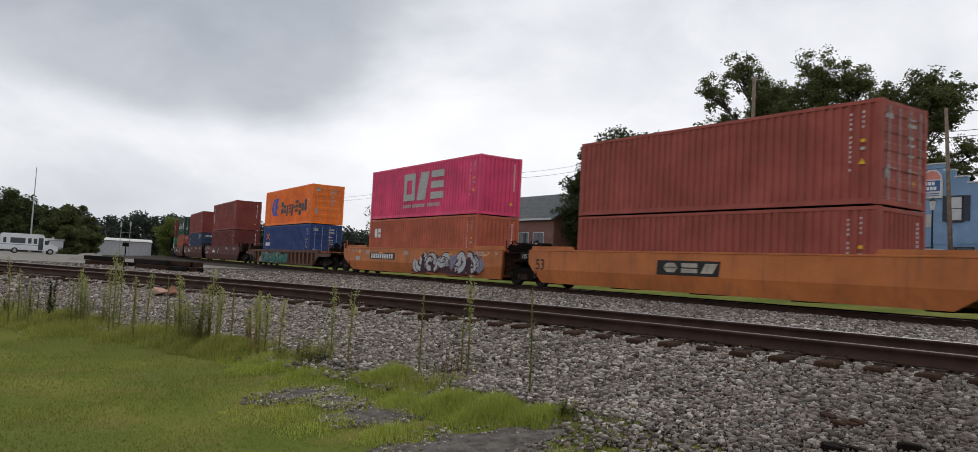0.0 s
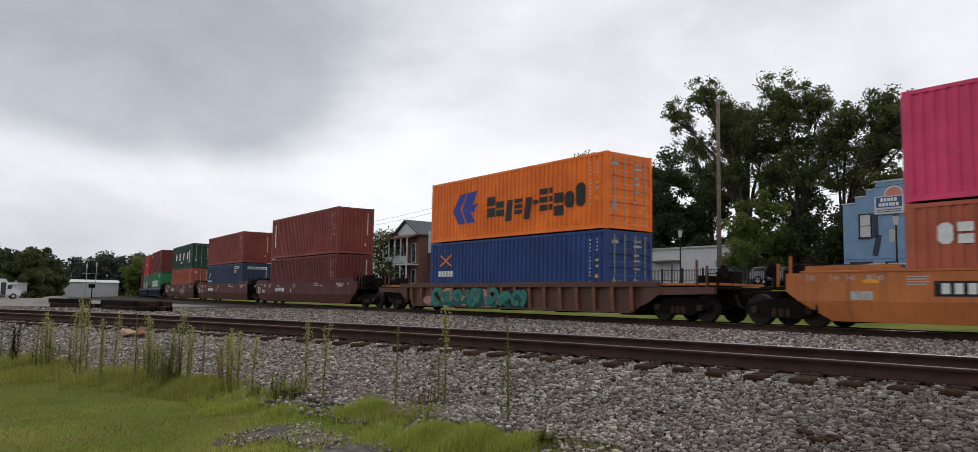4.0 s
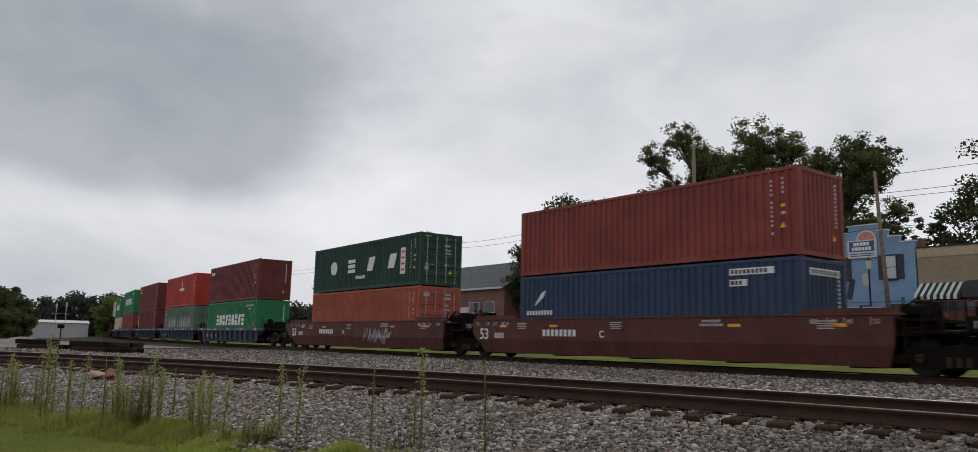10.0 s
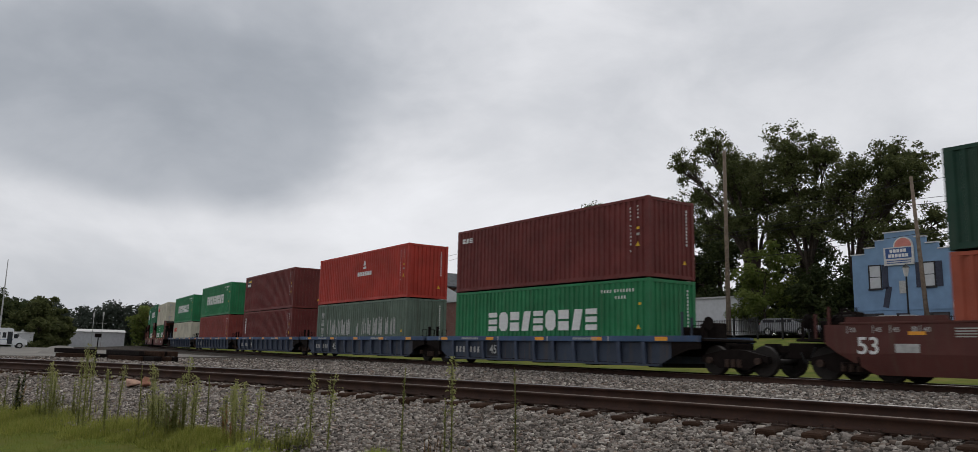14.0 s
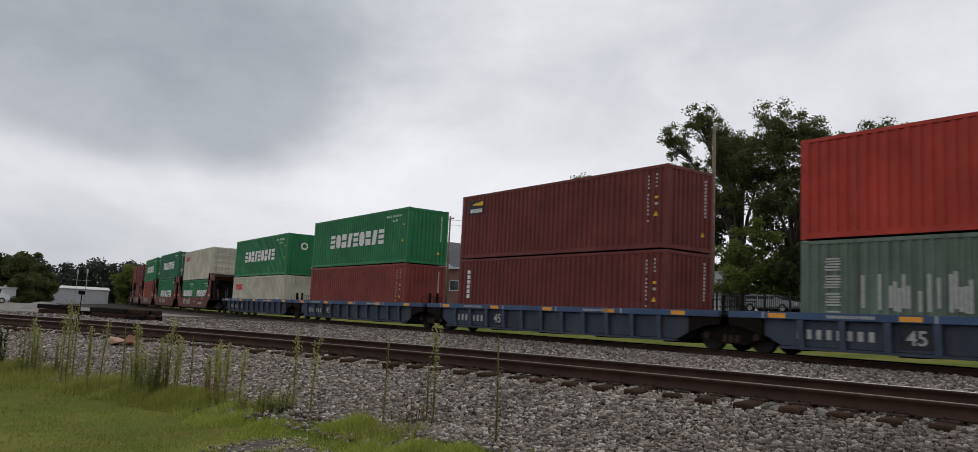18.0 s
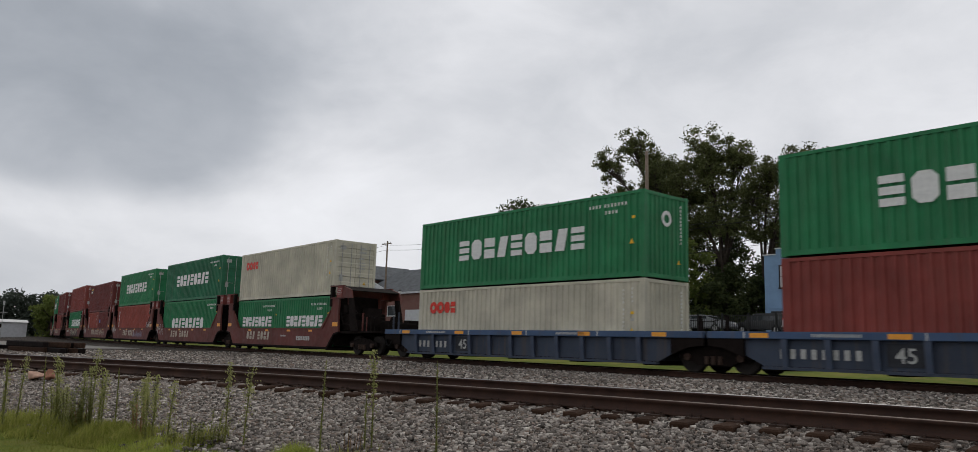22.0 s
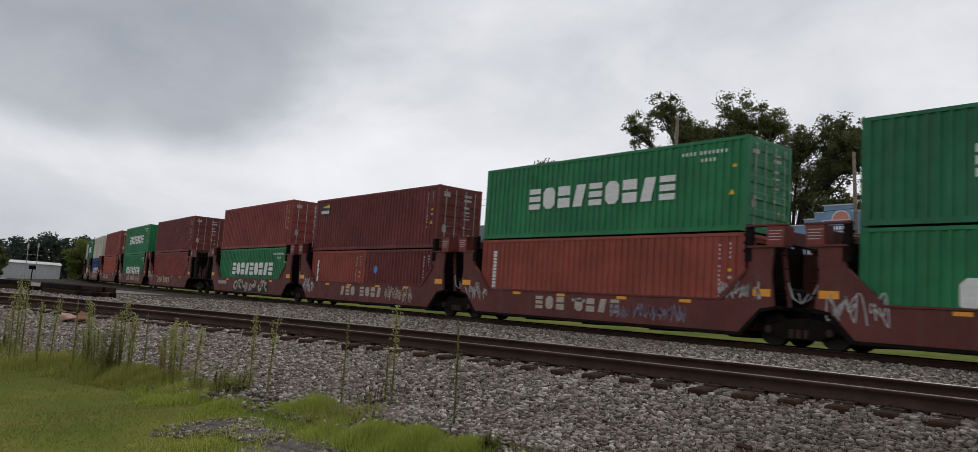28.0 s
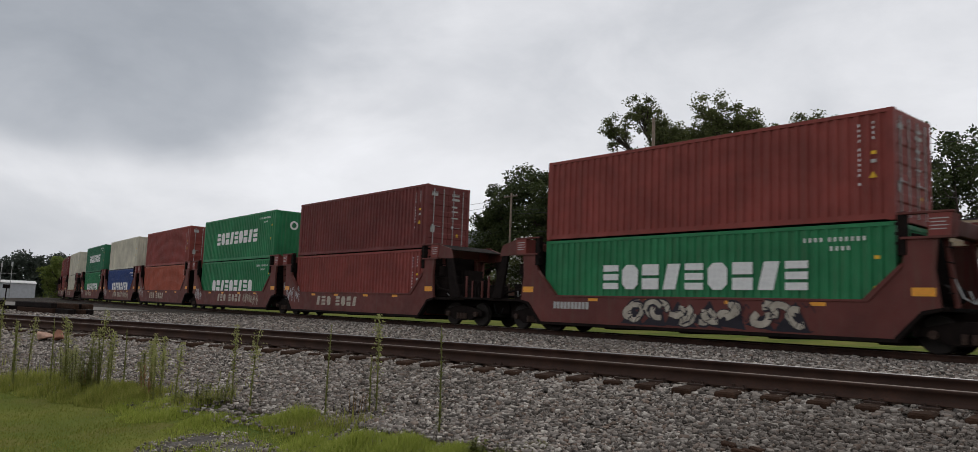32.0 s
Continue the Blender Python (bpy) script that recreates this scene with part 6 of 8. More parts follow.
# Ballast stones, ties and plants by the near track -------------------------------------
def chip_stones(name, x, y, z, size, material, seed, flat=1.0):
    """Broken stones: uneven angular chips, each turned and stretched by chance."""
    rs = np.random.RandomState(seed)
    base = np.array([(x, y, z) for z in (-0.5, 0.5) for x, y in ((-0.95, -0.62), (0.95, -0.62), (0.95, 0.62), (-0.95, 0.62))])
    tri = np.array([(3, 2, 1, 0), (4, 5, 6, 7), (0, 1, 5, 4), (1, 2, 6, 5), (2, 3, 7, 6), (3, 0, 4, 7)])
    n = len(x)
    V = base[None] * (0.75 + 0.5 * rs.rand(n, 1, 3)) * (0.62 + 0.55 * rs.rand(n, 8, 1)) + rs.normal(0, 0.15, (n, 8, 3))
    V *= (size * (0.55 + 0.9 * rs.rand(n)))[:, None, None]
    a, b = rs.rand(n) * 6.283, rs.normal(0, 0.85, n)
    ca, sa, cb, sb = np.cos(a), np.sin(a), np.cos(b), np.sin(b)
    X, Y, Z = V[..., 0], V[..., 1], V[..., 2] * flat
    Y, Z = Y * cb[:, None] - Z * sb[:, None], Y * sb[:, None] + Z * cb[:, None]
    X, Y = X * ca[:, None] - Y * sa[:, None], X * sa[:, None] + Y * ca[:, None]
    V = np.stack([X + x[:, None], Y + y[:, None], Z + z[:, None]], -1).reshape(-1, 3)
    F = (tri[None] + (np.arange(n) * 8)[:, None, None]).reshape(-1, 4)
    return new(name, raw_mesh(name, V, F, material))


def stones():
    rs = np.random.RandomState(7)
    # along the near track: arc place and distance from the rail
    def spread(n, x0, x1, g0, g1):
        x, g = x0 + (x1 - x0) * rs.rand(n), g0 + (g1 - g0) * rs.rand(n)
        th = np.arctan(near_slope(x))
        px, py = x + np.sin(th) * g, near_y(x) - np.cos(th) * g
        return px, py
    sets = [(82000, -22, 0.5, 0.40, 3.0, 0.0255), (9000, -36, -22, 0.3, 2.8, 0.034), (5000, -22, 0.5, 2.6, 3.6, 0.026), (2600, -6.2, 0, 3.0, 4.6, 0.022)]
    allx, ally, size = [], [], []
    for n, x0, x1, g0, g1, s in sets:
        x, y = spread(n, x0, x1, g0, g1)
        allx.append(x), ally.append(y), size.append(np.full(n, s))
    x, y, s = np.concatenate(allx), np.concatenate(ally), np.concatenate(size)
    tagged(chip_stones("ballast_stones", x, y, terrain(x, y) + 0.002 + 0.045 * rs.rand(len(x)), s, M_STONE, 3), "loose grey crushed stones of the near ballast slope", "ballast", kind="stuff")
    # stones thrown up over the tie ends and along the foot of the rail
    x, y = spread(6500, -26, 0.5, 0.06, 0.62)
    tagged(chip_stones("ballast_stones", x, y, np.full(len(x), TIE_TOP - 0.040) - np.clip(near_gap(x, y) - 0.30, 0, 1) * 0.22, np.full(len(x), 0.032), M_STONE, 6), "loose grey crushed stones round the tie ends", "ballast", kind="stuff")
    n = 30000
    x = -45 + 47 * rs.rand(n) ** 0.8
    y = near_y(x) + 1.9 + (line_y(x) - 1.0 - near_y(x) - 1.9) * rs.rand(n)
    k = near_gap(x, y) < -1.9
    x, y = x[k], y[k]
    tagged(chip_stones("ballast_stones", x, y, terrain(x, y) + 0.02, np.full(len(x), 0.034), M_STONE, 4), "loose grey crushed stones between the tracks", "ballast", kind="stuff")
    n = 5000
    x = -26 + 26 * rs.rand(n)
    off = rs.rand(n) * 1.3 + 0.07
    th = np.arctan(near_slope(x))
    px, py = x - np.sin(th) * off, near_y(x) + np.cos(th) * off
    tagged(chip_stones("ballast_stones", px, py, np.full(n, TIE_TOP - 0.05) + TILT * off / 1.435, np.full(n, 0.03), M_STONE, 5), "loose grey crushed stones between the rails", "ballast", kind="stuff")


def tie_mesh():
    bm = box(-0.115, 0.115, -1.27, 1.27, -0.16, 0.0, bev=0.02)
    return mesh_of("tie", bm, M_TIE)


def lay_ties():
    me = tie_mesh()
    plate_me = mesh_of("tie_plate", prism([(-0.10, -0.19), (0.10, -0.19), (0.10, 0.19), (-0.10, 0.19)], 0.0, 0.016, axis="z"), M_PLATE)
    bm = bmesh.new()
    for sx in (-1, 1):
        for sy in (-1, 1):
            bm_box(bm, sx * 0.06 - 0.012, sx * 0.06 + 0.012, sy * 0.10 - 0.02, sy * 0.10 + 0.02, 0.012, 0.045)
    spike_me = mesh_of("rail_spike", bm, M_PLATE)
    rnd = random.Random(2)
    x = 2.0
    k = 0
    while x > -34:
        th = math.atan(float(near_slope(x)))
        roll = math.degrees(math.asin(TILT / 1.435))
        mid = 0.7175 + rnd.uniform(-0.08, 0.08)
        m = pose(x - math.sin(th) * mid, float(near_y(x)) + math.cos(th) * mid, TIE_TOP + TILT / 2 + rnd.uniform(-0.012, 0.004), roll, 0, math.degrees(th) + rnd.uniform(-1.2, 1.2))
        t = new("tie", me)
        t.parent, t.matrix_basis = near_track, m
        if x > -24:
            for off in (-0.7175, 0.7175):
                p = new("tie_plate", plate_me)
                p.parent, p.matrix_basis = t, pose(0, off + (0.7175 - mid), 0.002)
                q = new("rail_spike", spike_me)
                q.parent, q.matrix_basis = t, pose(0, off + (0.7175 - mid), 0.004)
        x -= 0.51 * math.cos(th)
        k += 1
    s = 6.0
    while s > -70:
        t = new("tie", me)
        t.parent, t.matrix_basis = train_track, line_pose(s, TIE_TOP)
        s -= 0.53


def blades(name, x, y, z, h, w, material, seed, lean=0.35):
    """Grass blades: narrow bent strips of two quads."""
    rs = np.random.RandomState(seed)
    n = len(x)
    a = rs.rand(n) * 6.283
    dx, dy = np.cos(a), np.sin(a)
    bend = lean * h * (0.3 + rs.rand(n))
    P = []
    for f, ww in ((0, 1.0), (0.55, 0.75), (1.0, 0.12)):
        cx, cy, cz = x + dx * bend * f * f, y + dy * bend * f * f, z + h * f
        P += [np.stack([cx - dy * w * ww, cy + dx * w * ww, cz], -1), np.stack([cx + dy * w * ww, cy - dx * w * ww, cz], -1)]
    V = np.stack(P, 1).reshape(-1, 3)
    o = (np.arange(n) * 6)[:, None]
    F = np.concatenate([o + np.array([[0, 1, 3, 2]]), o + np.array([[2, 3, 5, 4]])], 0)
    return new(name, raw_mesh(name, V, F, material))


def lawn():
    rs = np.random.RandomState(11)
    n = 300000
    x = -26 + 28 * rs.rand(n) ** 0.85
    y = -4.0 + 9.5 * rs.rand(n)
    g = near_gap(x, y)
    bare = np.zeros(n, bool)
    for cx, cy, rx, ry in PATCHES:
        bare |= ((x - cx) / rx) ** 2 + ((y - cy) / ry) ** 2 < 1.0 + 0.4 * lumps(x * 2, y * 2)
    thin = np.clip(np.minimum(np.minimum((x + 26) / 5, (2 - x) / 4), (y + 4) / 3), 0, 1)     # the blades thin out away from the track
    k = (g > 3.0 + 0.3 * lumps(x, y, 0.8)) & ~bare & (rs.rand(n) < thin)
    x, y = x[k], y[k]
    h = 0.010 + 0.017 * rs.rand(len(x)) * (1 + 0.6 * (lumps(x, y, 0.7) > 0.4))
    tagged(blades("lawn_grass", x, y, terrain(x, y) - 0.005, h, np.full(len(x), 0.0045), M_BLADE, 12), "short mown green grass", "grass", kind="stuff")
    # taller fringe along the foot of the ballast
    n = 26000
    x = -21 + 12.5 * rs.rand(n) ** 1.25
    th = np.arctan(near_slope(x))
    d = 3.2 + 0.22 * rs.normal(size=n) + 0.25 * lumps(x, x * 0, 1.3)
    px, py = x + np.sin(th) * d, near_y(x) - np.cos(th) * d
    k = (np.sin(px * 2.1) + np.sin(px * 5.3 + 1) > np.where(px < -12, 0.25 + 0.5 * rs.rand(n), 0.6))
    px, py = px[k], py[k]
    h = (0.05 + 0.17 * rs.rand(len(px)) ** 2.2) * (1 + 0.35 * (px < -12.5))
    tagged(blades("verge_grass", px, py, terrain(px, py) - 0.01, h, np.full(len(px), 0.005), M_VERGE, 13, 0.5), "longer bright green grass along the foot of the ballast", "grass", kind="stuff")


PATCHES = [(-8.46, 3.22, 0.34, 0.46), (-7.25, 3.62, 0.42, 0.46), (-5.65, 3.95, 0.60, 0.85), (-7.95, 3.50, 0.25, 0.25)]
# soft domes of long grass: place, radius, height, blades
CLUMPS = [(-8.74, 4.45, 0.40, 0.27, 3800), (-7.95, 4.35, 0.40, 0.14, 1800), (-7.35, 4.22, 0.48, 0.18, 3000), (-6.90, 4.50, 0.52, 0.25, 4400), (-6.35, 4.70, 0.46, 0.24, 3800), (-5.98, 4.90, 0.34, 0.18, 1900), (-6.45, 4.30, 0.36, 0.16, 1900), (-10.34, 3.46, 0.46, 0.17, 2000),
          (-9.50, 3.85, 0.42, 0.16, 1700), (-9.15, 3.45, 0.36, 0.09, 700), (-7.15, 2.95, 0.55, 0.10, 1300), (-6.45, 3.40, 0.36, 0.13, 1100), (-7.8, 2.72, 0.50, 0.10, 900), (-4.75, 4.05, 0.45, 0.16, 900),
          (-11.2, 3.62, 0.50, 0.17, 1500), (-11.95, 3.45, 0.55, 0.30, 2400), (-12.5, 3.25, 0.55, 0.28, 1900), (-13.3, 3.05, 0.65, 0.24, 1700), (-14.4, 2.55, 0.7, 0.26, 1600), (-15.7, 1.80, 0.8, 0.26, 1700), (-16.7, 1.50, 0.7, 0.32, 1300), (-17.7, 1.2, 0.8, 0.28, 1200), (-19.0, 0.6, 0.9, 0.28, 1200)]


def clumps():
    rs = np.random.RandomState(17)
    for cx, cy, r, hh, n in CLUMPS:
        if cx < -10.8:
            n, hh = int(n * 1.8), hh * 1.05
        a, d = rs.rand(n) * 6.283, np.sqrt(rs.rand(n)) * r
        x, y = cx + np.cos(a) * d * 1.05, cy + np.sin(a) * d * 1.1
        h = hh * (1.0 - 0.72 * (d / r) ** 2) * (0.55 + 0.5 * rs.rand(n)) * (0.8 + 0.3 * np.sin(x * 9 + y * 5))
        tagged(blades("grass_clump", x, y, terrain(x, y) - 0.01, h, np.full(n, 0.0042), M_BLADETALL if cx > -11.5 else M_VERGE, int(n + cx * 10) % 1000, 0.55), "bright green clump of long soft grass", "grass clump", "grass clumps by the ballast", kind="stuff")


def moss():
    """Thin olive growth between the stones at the foot of the slope."""
    rs = np.random.RandomState(29)
    for cx, cy, rx, ry, n in ((-5.6, 5.45, 0.40, 0.25, 900), (-5.3, 4.9, 0.35, 0.2, 500), (-10.9, 3.6, 0.5, 0.25, 700)):
        a, d = rs.rand(n) * 6.283, np.sqrt(rs.rand(n))
        x, y = cx + np.cos(a) * d * rx, cy + np.sin(a) * d * ry
        tagged(blades("moss_patch", x, y, terrain(x, y) + 0.02, 0.012 + 0.03 * rs.rand(n), np.full(n, 0.006), M_WEED, 31, 0.9), "thin olive moss and sprouts among the stones", "moss", kind="stuff")


def gravel_patch():
    rs = np.random.RandomState(23)
    grey = plain("worn_asphalt", (0.125, 0.112, 0.100), 0.95, 0.5, 7, relief=0.8)
    for k, (cx, cy, rx, ry) in enumerate(PATCHES):
        bm = bmesh.new()
        ring = []
        for q in range(26):
            a = q / 26 * math.tau
            f = 0.95 + 0.26 * math.sin(3 * a + k) + 0.20 * math.sin(7 * a + 2 * k) + 0.16 * math.sin(11 * a + k)
            ring.append((cx + rx * f * math.cos(a), cy + ry * f * math.sin(a)))
        c = bm.verts.new((cx, cy, float(terrain(cx, cy)) + 0.028))
        vs = [bm.verts.new((px, py, float(terrain(px, py)) + 0.008)) for px, py in ring]
        vm = [bm.verts.new((cx + (px - cx) * 0.6, cy + (py - cy) * 0.6, float(terrain(cx + (px - cx) * 0.6, cy + (py - cy) * 0.6)) + 0.022)) for px, py in ring]
        for q in range(26):
            bm.faces.new((vs[q], vs[(q + 1) % 26], vm[(q + 1) % 26], vm[q]))
            bm.faces.new((vm[q], vm[(q + 1) % 26], c))
        p = new("pavement_patch", mesh_of("pavement_patch", bm, grey, True))
        tagged(p, "broken grey patch of old asphalt and grit in the grass", "pavement", kind="structure")
        n = 520
        a, d = rs.rand(n) * 6.283, rs.rand(n) ** 0.4 * 1.3
        x, y = cx + np.cos(a) * d * rx, cy + np.sin(a) * d * ry
        tagged(chip_stones("grit", x, y, terrain(x, y) + 0.02, 0.006 + 0.013 * rs.rand(n) ** 2, M_STONE, 30 + k), "small grey grit on the old asphalt", "gravel", kind="stuff")
        n = 420
        a, d = rs.rand(n) * 6.283, 0.75 + 0.5 * rs.rand(n)
        x, y = cx + np.cos(a) * d * rx, cy + np.sin(a) * d * ry
        tagged(blades("edge_grass", x, y, terrain(x, y) - 0.005, 0.03 + 0.06 * rs.rand(n) ** 2, np.full(n, 0.005), M_BLADETALL, 50 + k, 0.8), "ragged tufts of grass along the broken asphalt", "grass", kind="stuff")


# tall weeds: place and height
WEEDS = [(-6.81, 5.27, 1.21, 0), (-8.2, 5.35, 1.19, 1), (-8.23, 5.27, 0.72, 0), (-8.67, 4.91, 1.18, 0), (-9.88, 4.47, 1.01, 1), (-10.15, 4.33, 1.06, 1), (-10.37, 4.28, 0.48, 2), (-10.6, 4.12, 0.40, 2),
         (-10.87, 3.92, 0.27, 2), (-11.69, 3.85, 0.99, 1), (-11.7, 3.77, 0.60, 3), (-12.68, 3.43, 1.21, 1), (-12.82, 3.32, 1.26, 1), (-12.89, 3.22, 0.82, 2), (-13.5, 3.09, 1.24, 1), (-13.65, 2.88, 1.09, 0),
         (-14.25, 2.57, 1.17, 1), (-13.95, 2.43, 1.10, 0), (-15.24, 2.36, 1.35, 1), (-14.9, 2.24, 1.40, 1), (-16.48, 1.89, 1.24, 1), (-16.0, 1.89, 0.86, 2), (-17.28, 1.44, 1.03, 4), (-17.16, 0.87, 1.30, 1),
         (-17.02, 1.06, 0.83, 2), (-8.41, 5.15, 0.37, 5), (-5.96, 5.03, 0.24, 2), (-13.42, 3.17, 0.78, 2), (-12.51, 3.63, 0.94, 0)]


def weed(x, y, h, style, seed):
    """A tall thin weed: stem, narrow leaves up it, and a plume of small florets on some."""
    rnd = random.Random(seed)
    words = {0: "tall thin green weed on the ballast slope", 1: "tall weed with a pale green feathery seed head", 2: "low leafy green weed among the stones", 3: "reddish brown dry weed by the ballast",
             4: "dark green bushy weed beside the rail", 5: "small dark dry weed among the stones"}
    w = thing("weed", words[style], "weed", "weeds along the ballast", at=pose(x, y, float(terrain(x, y)) - 0.01))
    stem_mat = {3: M_STRAW, 5: M_STRAW}.get(style, M_WEED)
    leaf_mat = {3: M_STRAW, 5: M_BARK, 4: M_LEAFDARK}.get(style, M_WEED)
    lx, ly = rnd.uniform(-0.05, 0.05), rnd.uniform(-0.05, 0.05)
    stems = {0: 1, 1: 2 if x < -11 else 1, 2: 5, 3: 6, 4: 3, 5: 7}[style]
    V, F, PV, PF = [], [], [], []
    for s in range(stems):
        ox, oy = (0, 0) if stems == 1 else (rnd.uniform(-0.12, 0.12), rnd.uniform(-0.10, 0.10))
        hh = h * (1 if stems == 1 else rnd.uniform(0.6, 1.0))
        tx, ty = lx + ox * 1.3, ly + oy * 1.3
        pts = [(ox + (tx - ox) * f * f, oy + (ty - oy) * f * f, hh * f) for f in (0, 0.3, 0.6, 0.85, 1.0)]
        part("stem", tube(pts, [q * (1.0 if stems < 3 else 0.55) for q in (0.011, 0.010, 0.008, 0.006, 0.003)], sides=5), stem_mat, w)
        n = int({0: 120, 1: 130, 2: 70, 3: 60, 4: 120, 5: 22}[style] * (0.6 + 0.5 * hh))
        for k in range(n):
            f = rnd.uniform(0.06, 0.97)
            px, py, pz = ox + (tx - ox) * f * f, oy + (ty - oy) * f * f, hh * f
            a, L = rnd.uniform(0, 6.28), rnd.uniform(0.025, 0.075) * (1.15 - 0.6 * f) * (1.6 if style == 4 else 1)
            dx, dy = math.cos(a), math.sin(a)
            up = rnd.uniform(-0.3, 0.9) * L
            i = len(V)
            ww = {4: 0.02, 2: 0.014}.get(style, 0.011)
            L *= 1.7 if style == 2 else 1.0
            V += [(px - dy * ww, py + dx * ww, pz), (px + dy * ww, py - dx * ww, pz), (px + dx * L + dy * ww * 0.3, py + dy * L, pz + up), (px + dx * L - dy * ww * 0.3, py + dy * L, pz + up)]
            F.append((i, i + 1, i + 2, i + 3))
        if style == 1:
            for k in range(150):
                f = rnd.uniform(0.66, 1.05) if k % 4 else rnd.uniform(0.4, 0.7)
                spread = 0.030 * min(1.0, (1.10 - f) / 0.16) + 0.006
                px, py, pz = ox + (tx - ox) * f * f + rnd.gauss(0, spread), oy + (ty - oy) * f * f + rnd.gauss(0, spread), hh * f
                r = rnd.uniform(0.004, 0.010)
                i = len(PV)
                PV += [(px - r, py, pz - r), (px + r, py + r, pz - r), (px + r, py, pz + r), (px - r, py - r, pz + r)]
                PF.append((i, i + 1, i + 2, i + 3))
    o = new("leaves", raw_mesh("leaves", V, F, leaf_mat))
    o.parent = w
    o["kind"] = "stuff"
    if PV:
        o = new("seed_head", raw_mesh("seed_head", PV, PF, M_PLUME))
        o.parent = w
        o["kind"] = "stuff"


def near_things():
    stones()
    lay_ties()
    lawn()
    clumps()
    moss()
    gravel_patch()
    for k, (x, y, h, s) in enumerate(WEEDS):
        weed(x, y, h, s, 100 + k)
    rnd = random.Random(77)
    for k in range(22):
        x, g = rnd.uniform(-20.5, -11.5), rnd.uniform(2.45, 3.45)
        th = math.atan(float(near_slope(x)))
        weed(x + math.sin(th) * g, float(near_y(x)) - math.cos(th) * g, rnd.uniform(0.45, 1.05), rnd.choice((1, 1, 1, 2, 2, 0, 2, 3)), 400 + k)
    # pinkish slab of broken stone on the slope
    for k, (dx, dy, ang, pts, col) in enumerate(((0.0, 0.0, 20, [(-0.30, -0.05), (-0.12, -0.16), (0.14, -0.10), (0.20, 0.02), (0.06, 0.15), (-0.16, 0.12)], (0.44, 0.28, 0.21)),
                                                 (0.30, 0.16, -15, [(-0.22, -0.09), (0.04, -0.13), (0.26, -0.03), (0.20, 0.09), (-0.08, 0.12)], (0.40, 0.20, 0.135)))):
        bm = prism([(a * 0.8, c * 0.8) for a, c in pts], 0, 0.09, axis="z")
        for v in bm.verts:
            v.co.z += 0.45 * v.co.x * (v.co.z > 0.05) * (1 if k else -1)
        bmesh.ops.bevel(bm, geom=list(bm.edges), offset=0.018, segments=1, affect="EDGES")
        r = new("stone_slab", mesh_of("stone_slab", bm, plain("pink_granite" if not k else "orange_granite", col, 0.85, 0.3, 7, relief=0.4)))
        r.matrix_basis = pose(-18.2 + dx, 3.7 + dy, 0.70, 6, -12, ang)
        tagged(r, "pale pink broken stone slab on the ballast slope" if not k else "orange-pink broken stone slab on the ballast slope", "stone")
    # dark old tie plates and a lump of scrap on the stones
    for k, (x, y, s) in enumerate(((-3.98, 6.54, 0.22), (-3.62, 6.0, 0.16), (-3.15, 6.4, 0.16))):
        rnd = random.Random(60 + k)
        bm = bmesh.new()
        for q in range(5):
            a, b = rnd.uniform(-s, s), rnd.uniform(-s * 0.5, s * 0.5)
            bm_box(bm, a - 0.07, a + 0.07, b - 0.03, b + 0.03, 0.0, 0.05 + 0.02 * rnd.random(), bev=0.008)
        o = new("scrap_lump", mesh_of("scrap_lump", bm, M_GRIMYSHADE if k else M_TIE))
        o.matrix_basis = pose(x, y, float(terrain(x, y)) + 0.015, 8, 5, 20 * k)
        tagged(o, "dark lump of old timber scrap on the ballast", "scrap")
    # old ties and pipe stacked between the tracks
    for k, (x, y, L, yaw) in enumerate(((-43.1, 6.2, 4.2, 32), (-38.6, 8.1, 7.4, 9), (-37.6, 7.6, 6.0, 12))):
        p = thing("timber_stack", "black stack of old creosoted timbers between the tracks", "timber", "timber stacks", at=pose(x, y, 0.80, 0, 0, yaw))
        rnd = random.Random(80 + k)
        for q in range(7):
            half, lift = L * rnd.uniform(0.22, 0.42), 0.0 if q < 4 else 0.225
            a = rnd.uniform(-L / 2 + half, L / 2 - half)
            part("timber", box(-half, half, -0.12, 0.12, 0.0, 0.22, bev=0.025), M_GRIMYSHADE if q % 3 else M_TIE, p, at=pose(a, -0.45 + 0.27 * (q % 4) + 0.1 * (q > 3), lift, rnd.uniform(-1, 1), 0, rnd.uniform(-4, 4)))


near_things()

# Trees ---------------------------------------------------------------------------------
def leaf_cloud(centres, radii, per, size, rs, flat=0.75, power=0.45):
    """Quads for leaves scattered round branch ends; returns vertices and faces."""
    C = np.repeat(np.asarray(centres), per, axis=0)
    R = np.repeat(np.asarray(radii), per)
    n = len(C)
    d = rs.normal(size=(n, 3))
    d /= np.linalg.norm(d, axis=1)[:, None]
    P = C + d * (R * rs.rand(n) ** power)[:, None] * np.array([1, 1, flat])
    u = rs.normal(size=(n, 3))
    u[:, 2] *= 0.6
    u /= np.linalg.norm(u, axis=1)[:, None]
    v = np.cross(u, rs.normal(size=(n, 3)))
    v /= np.linalg.norm(v, axis=1)[:, None]
    s = (size * (0.55 + 0.8 * rs.rand(n)))[:, None]
    V = np.stack([P - u * s, P - v * s * 0.55, P + u * s, P + v * s * 0.55], 1).reshape(-1, 3)
    F = np.arange(n * 4).reshape(n, 4)
    return V, F


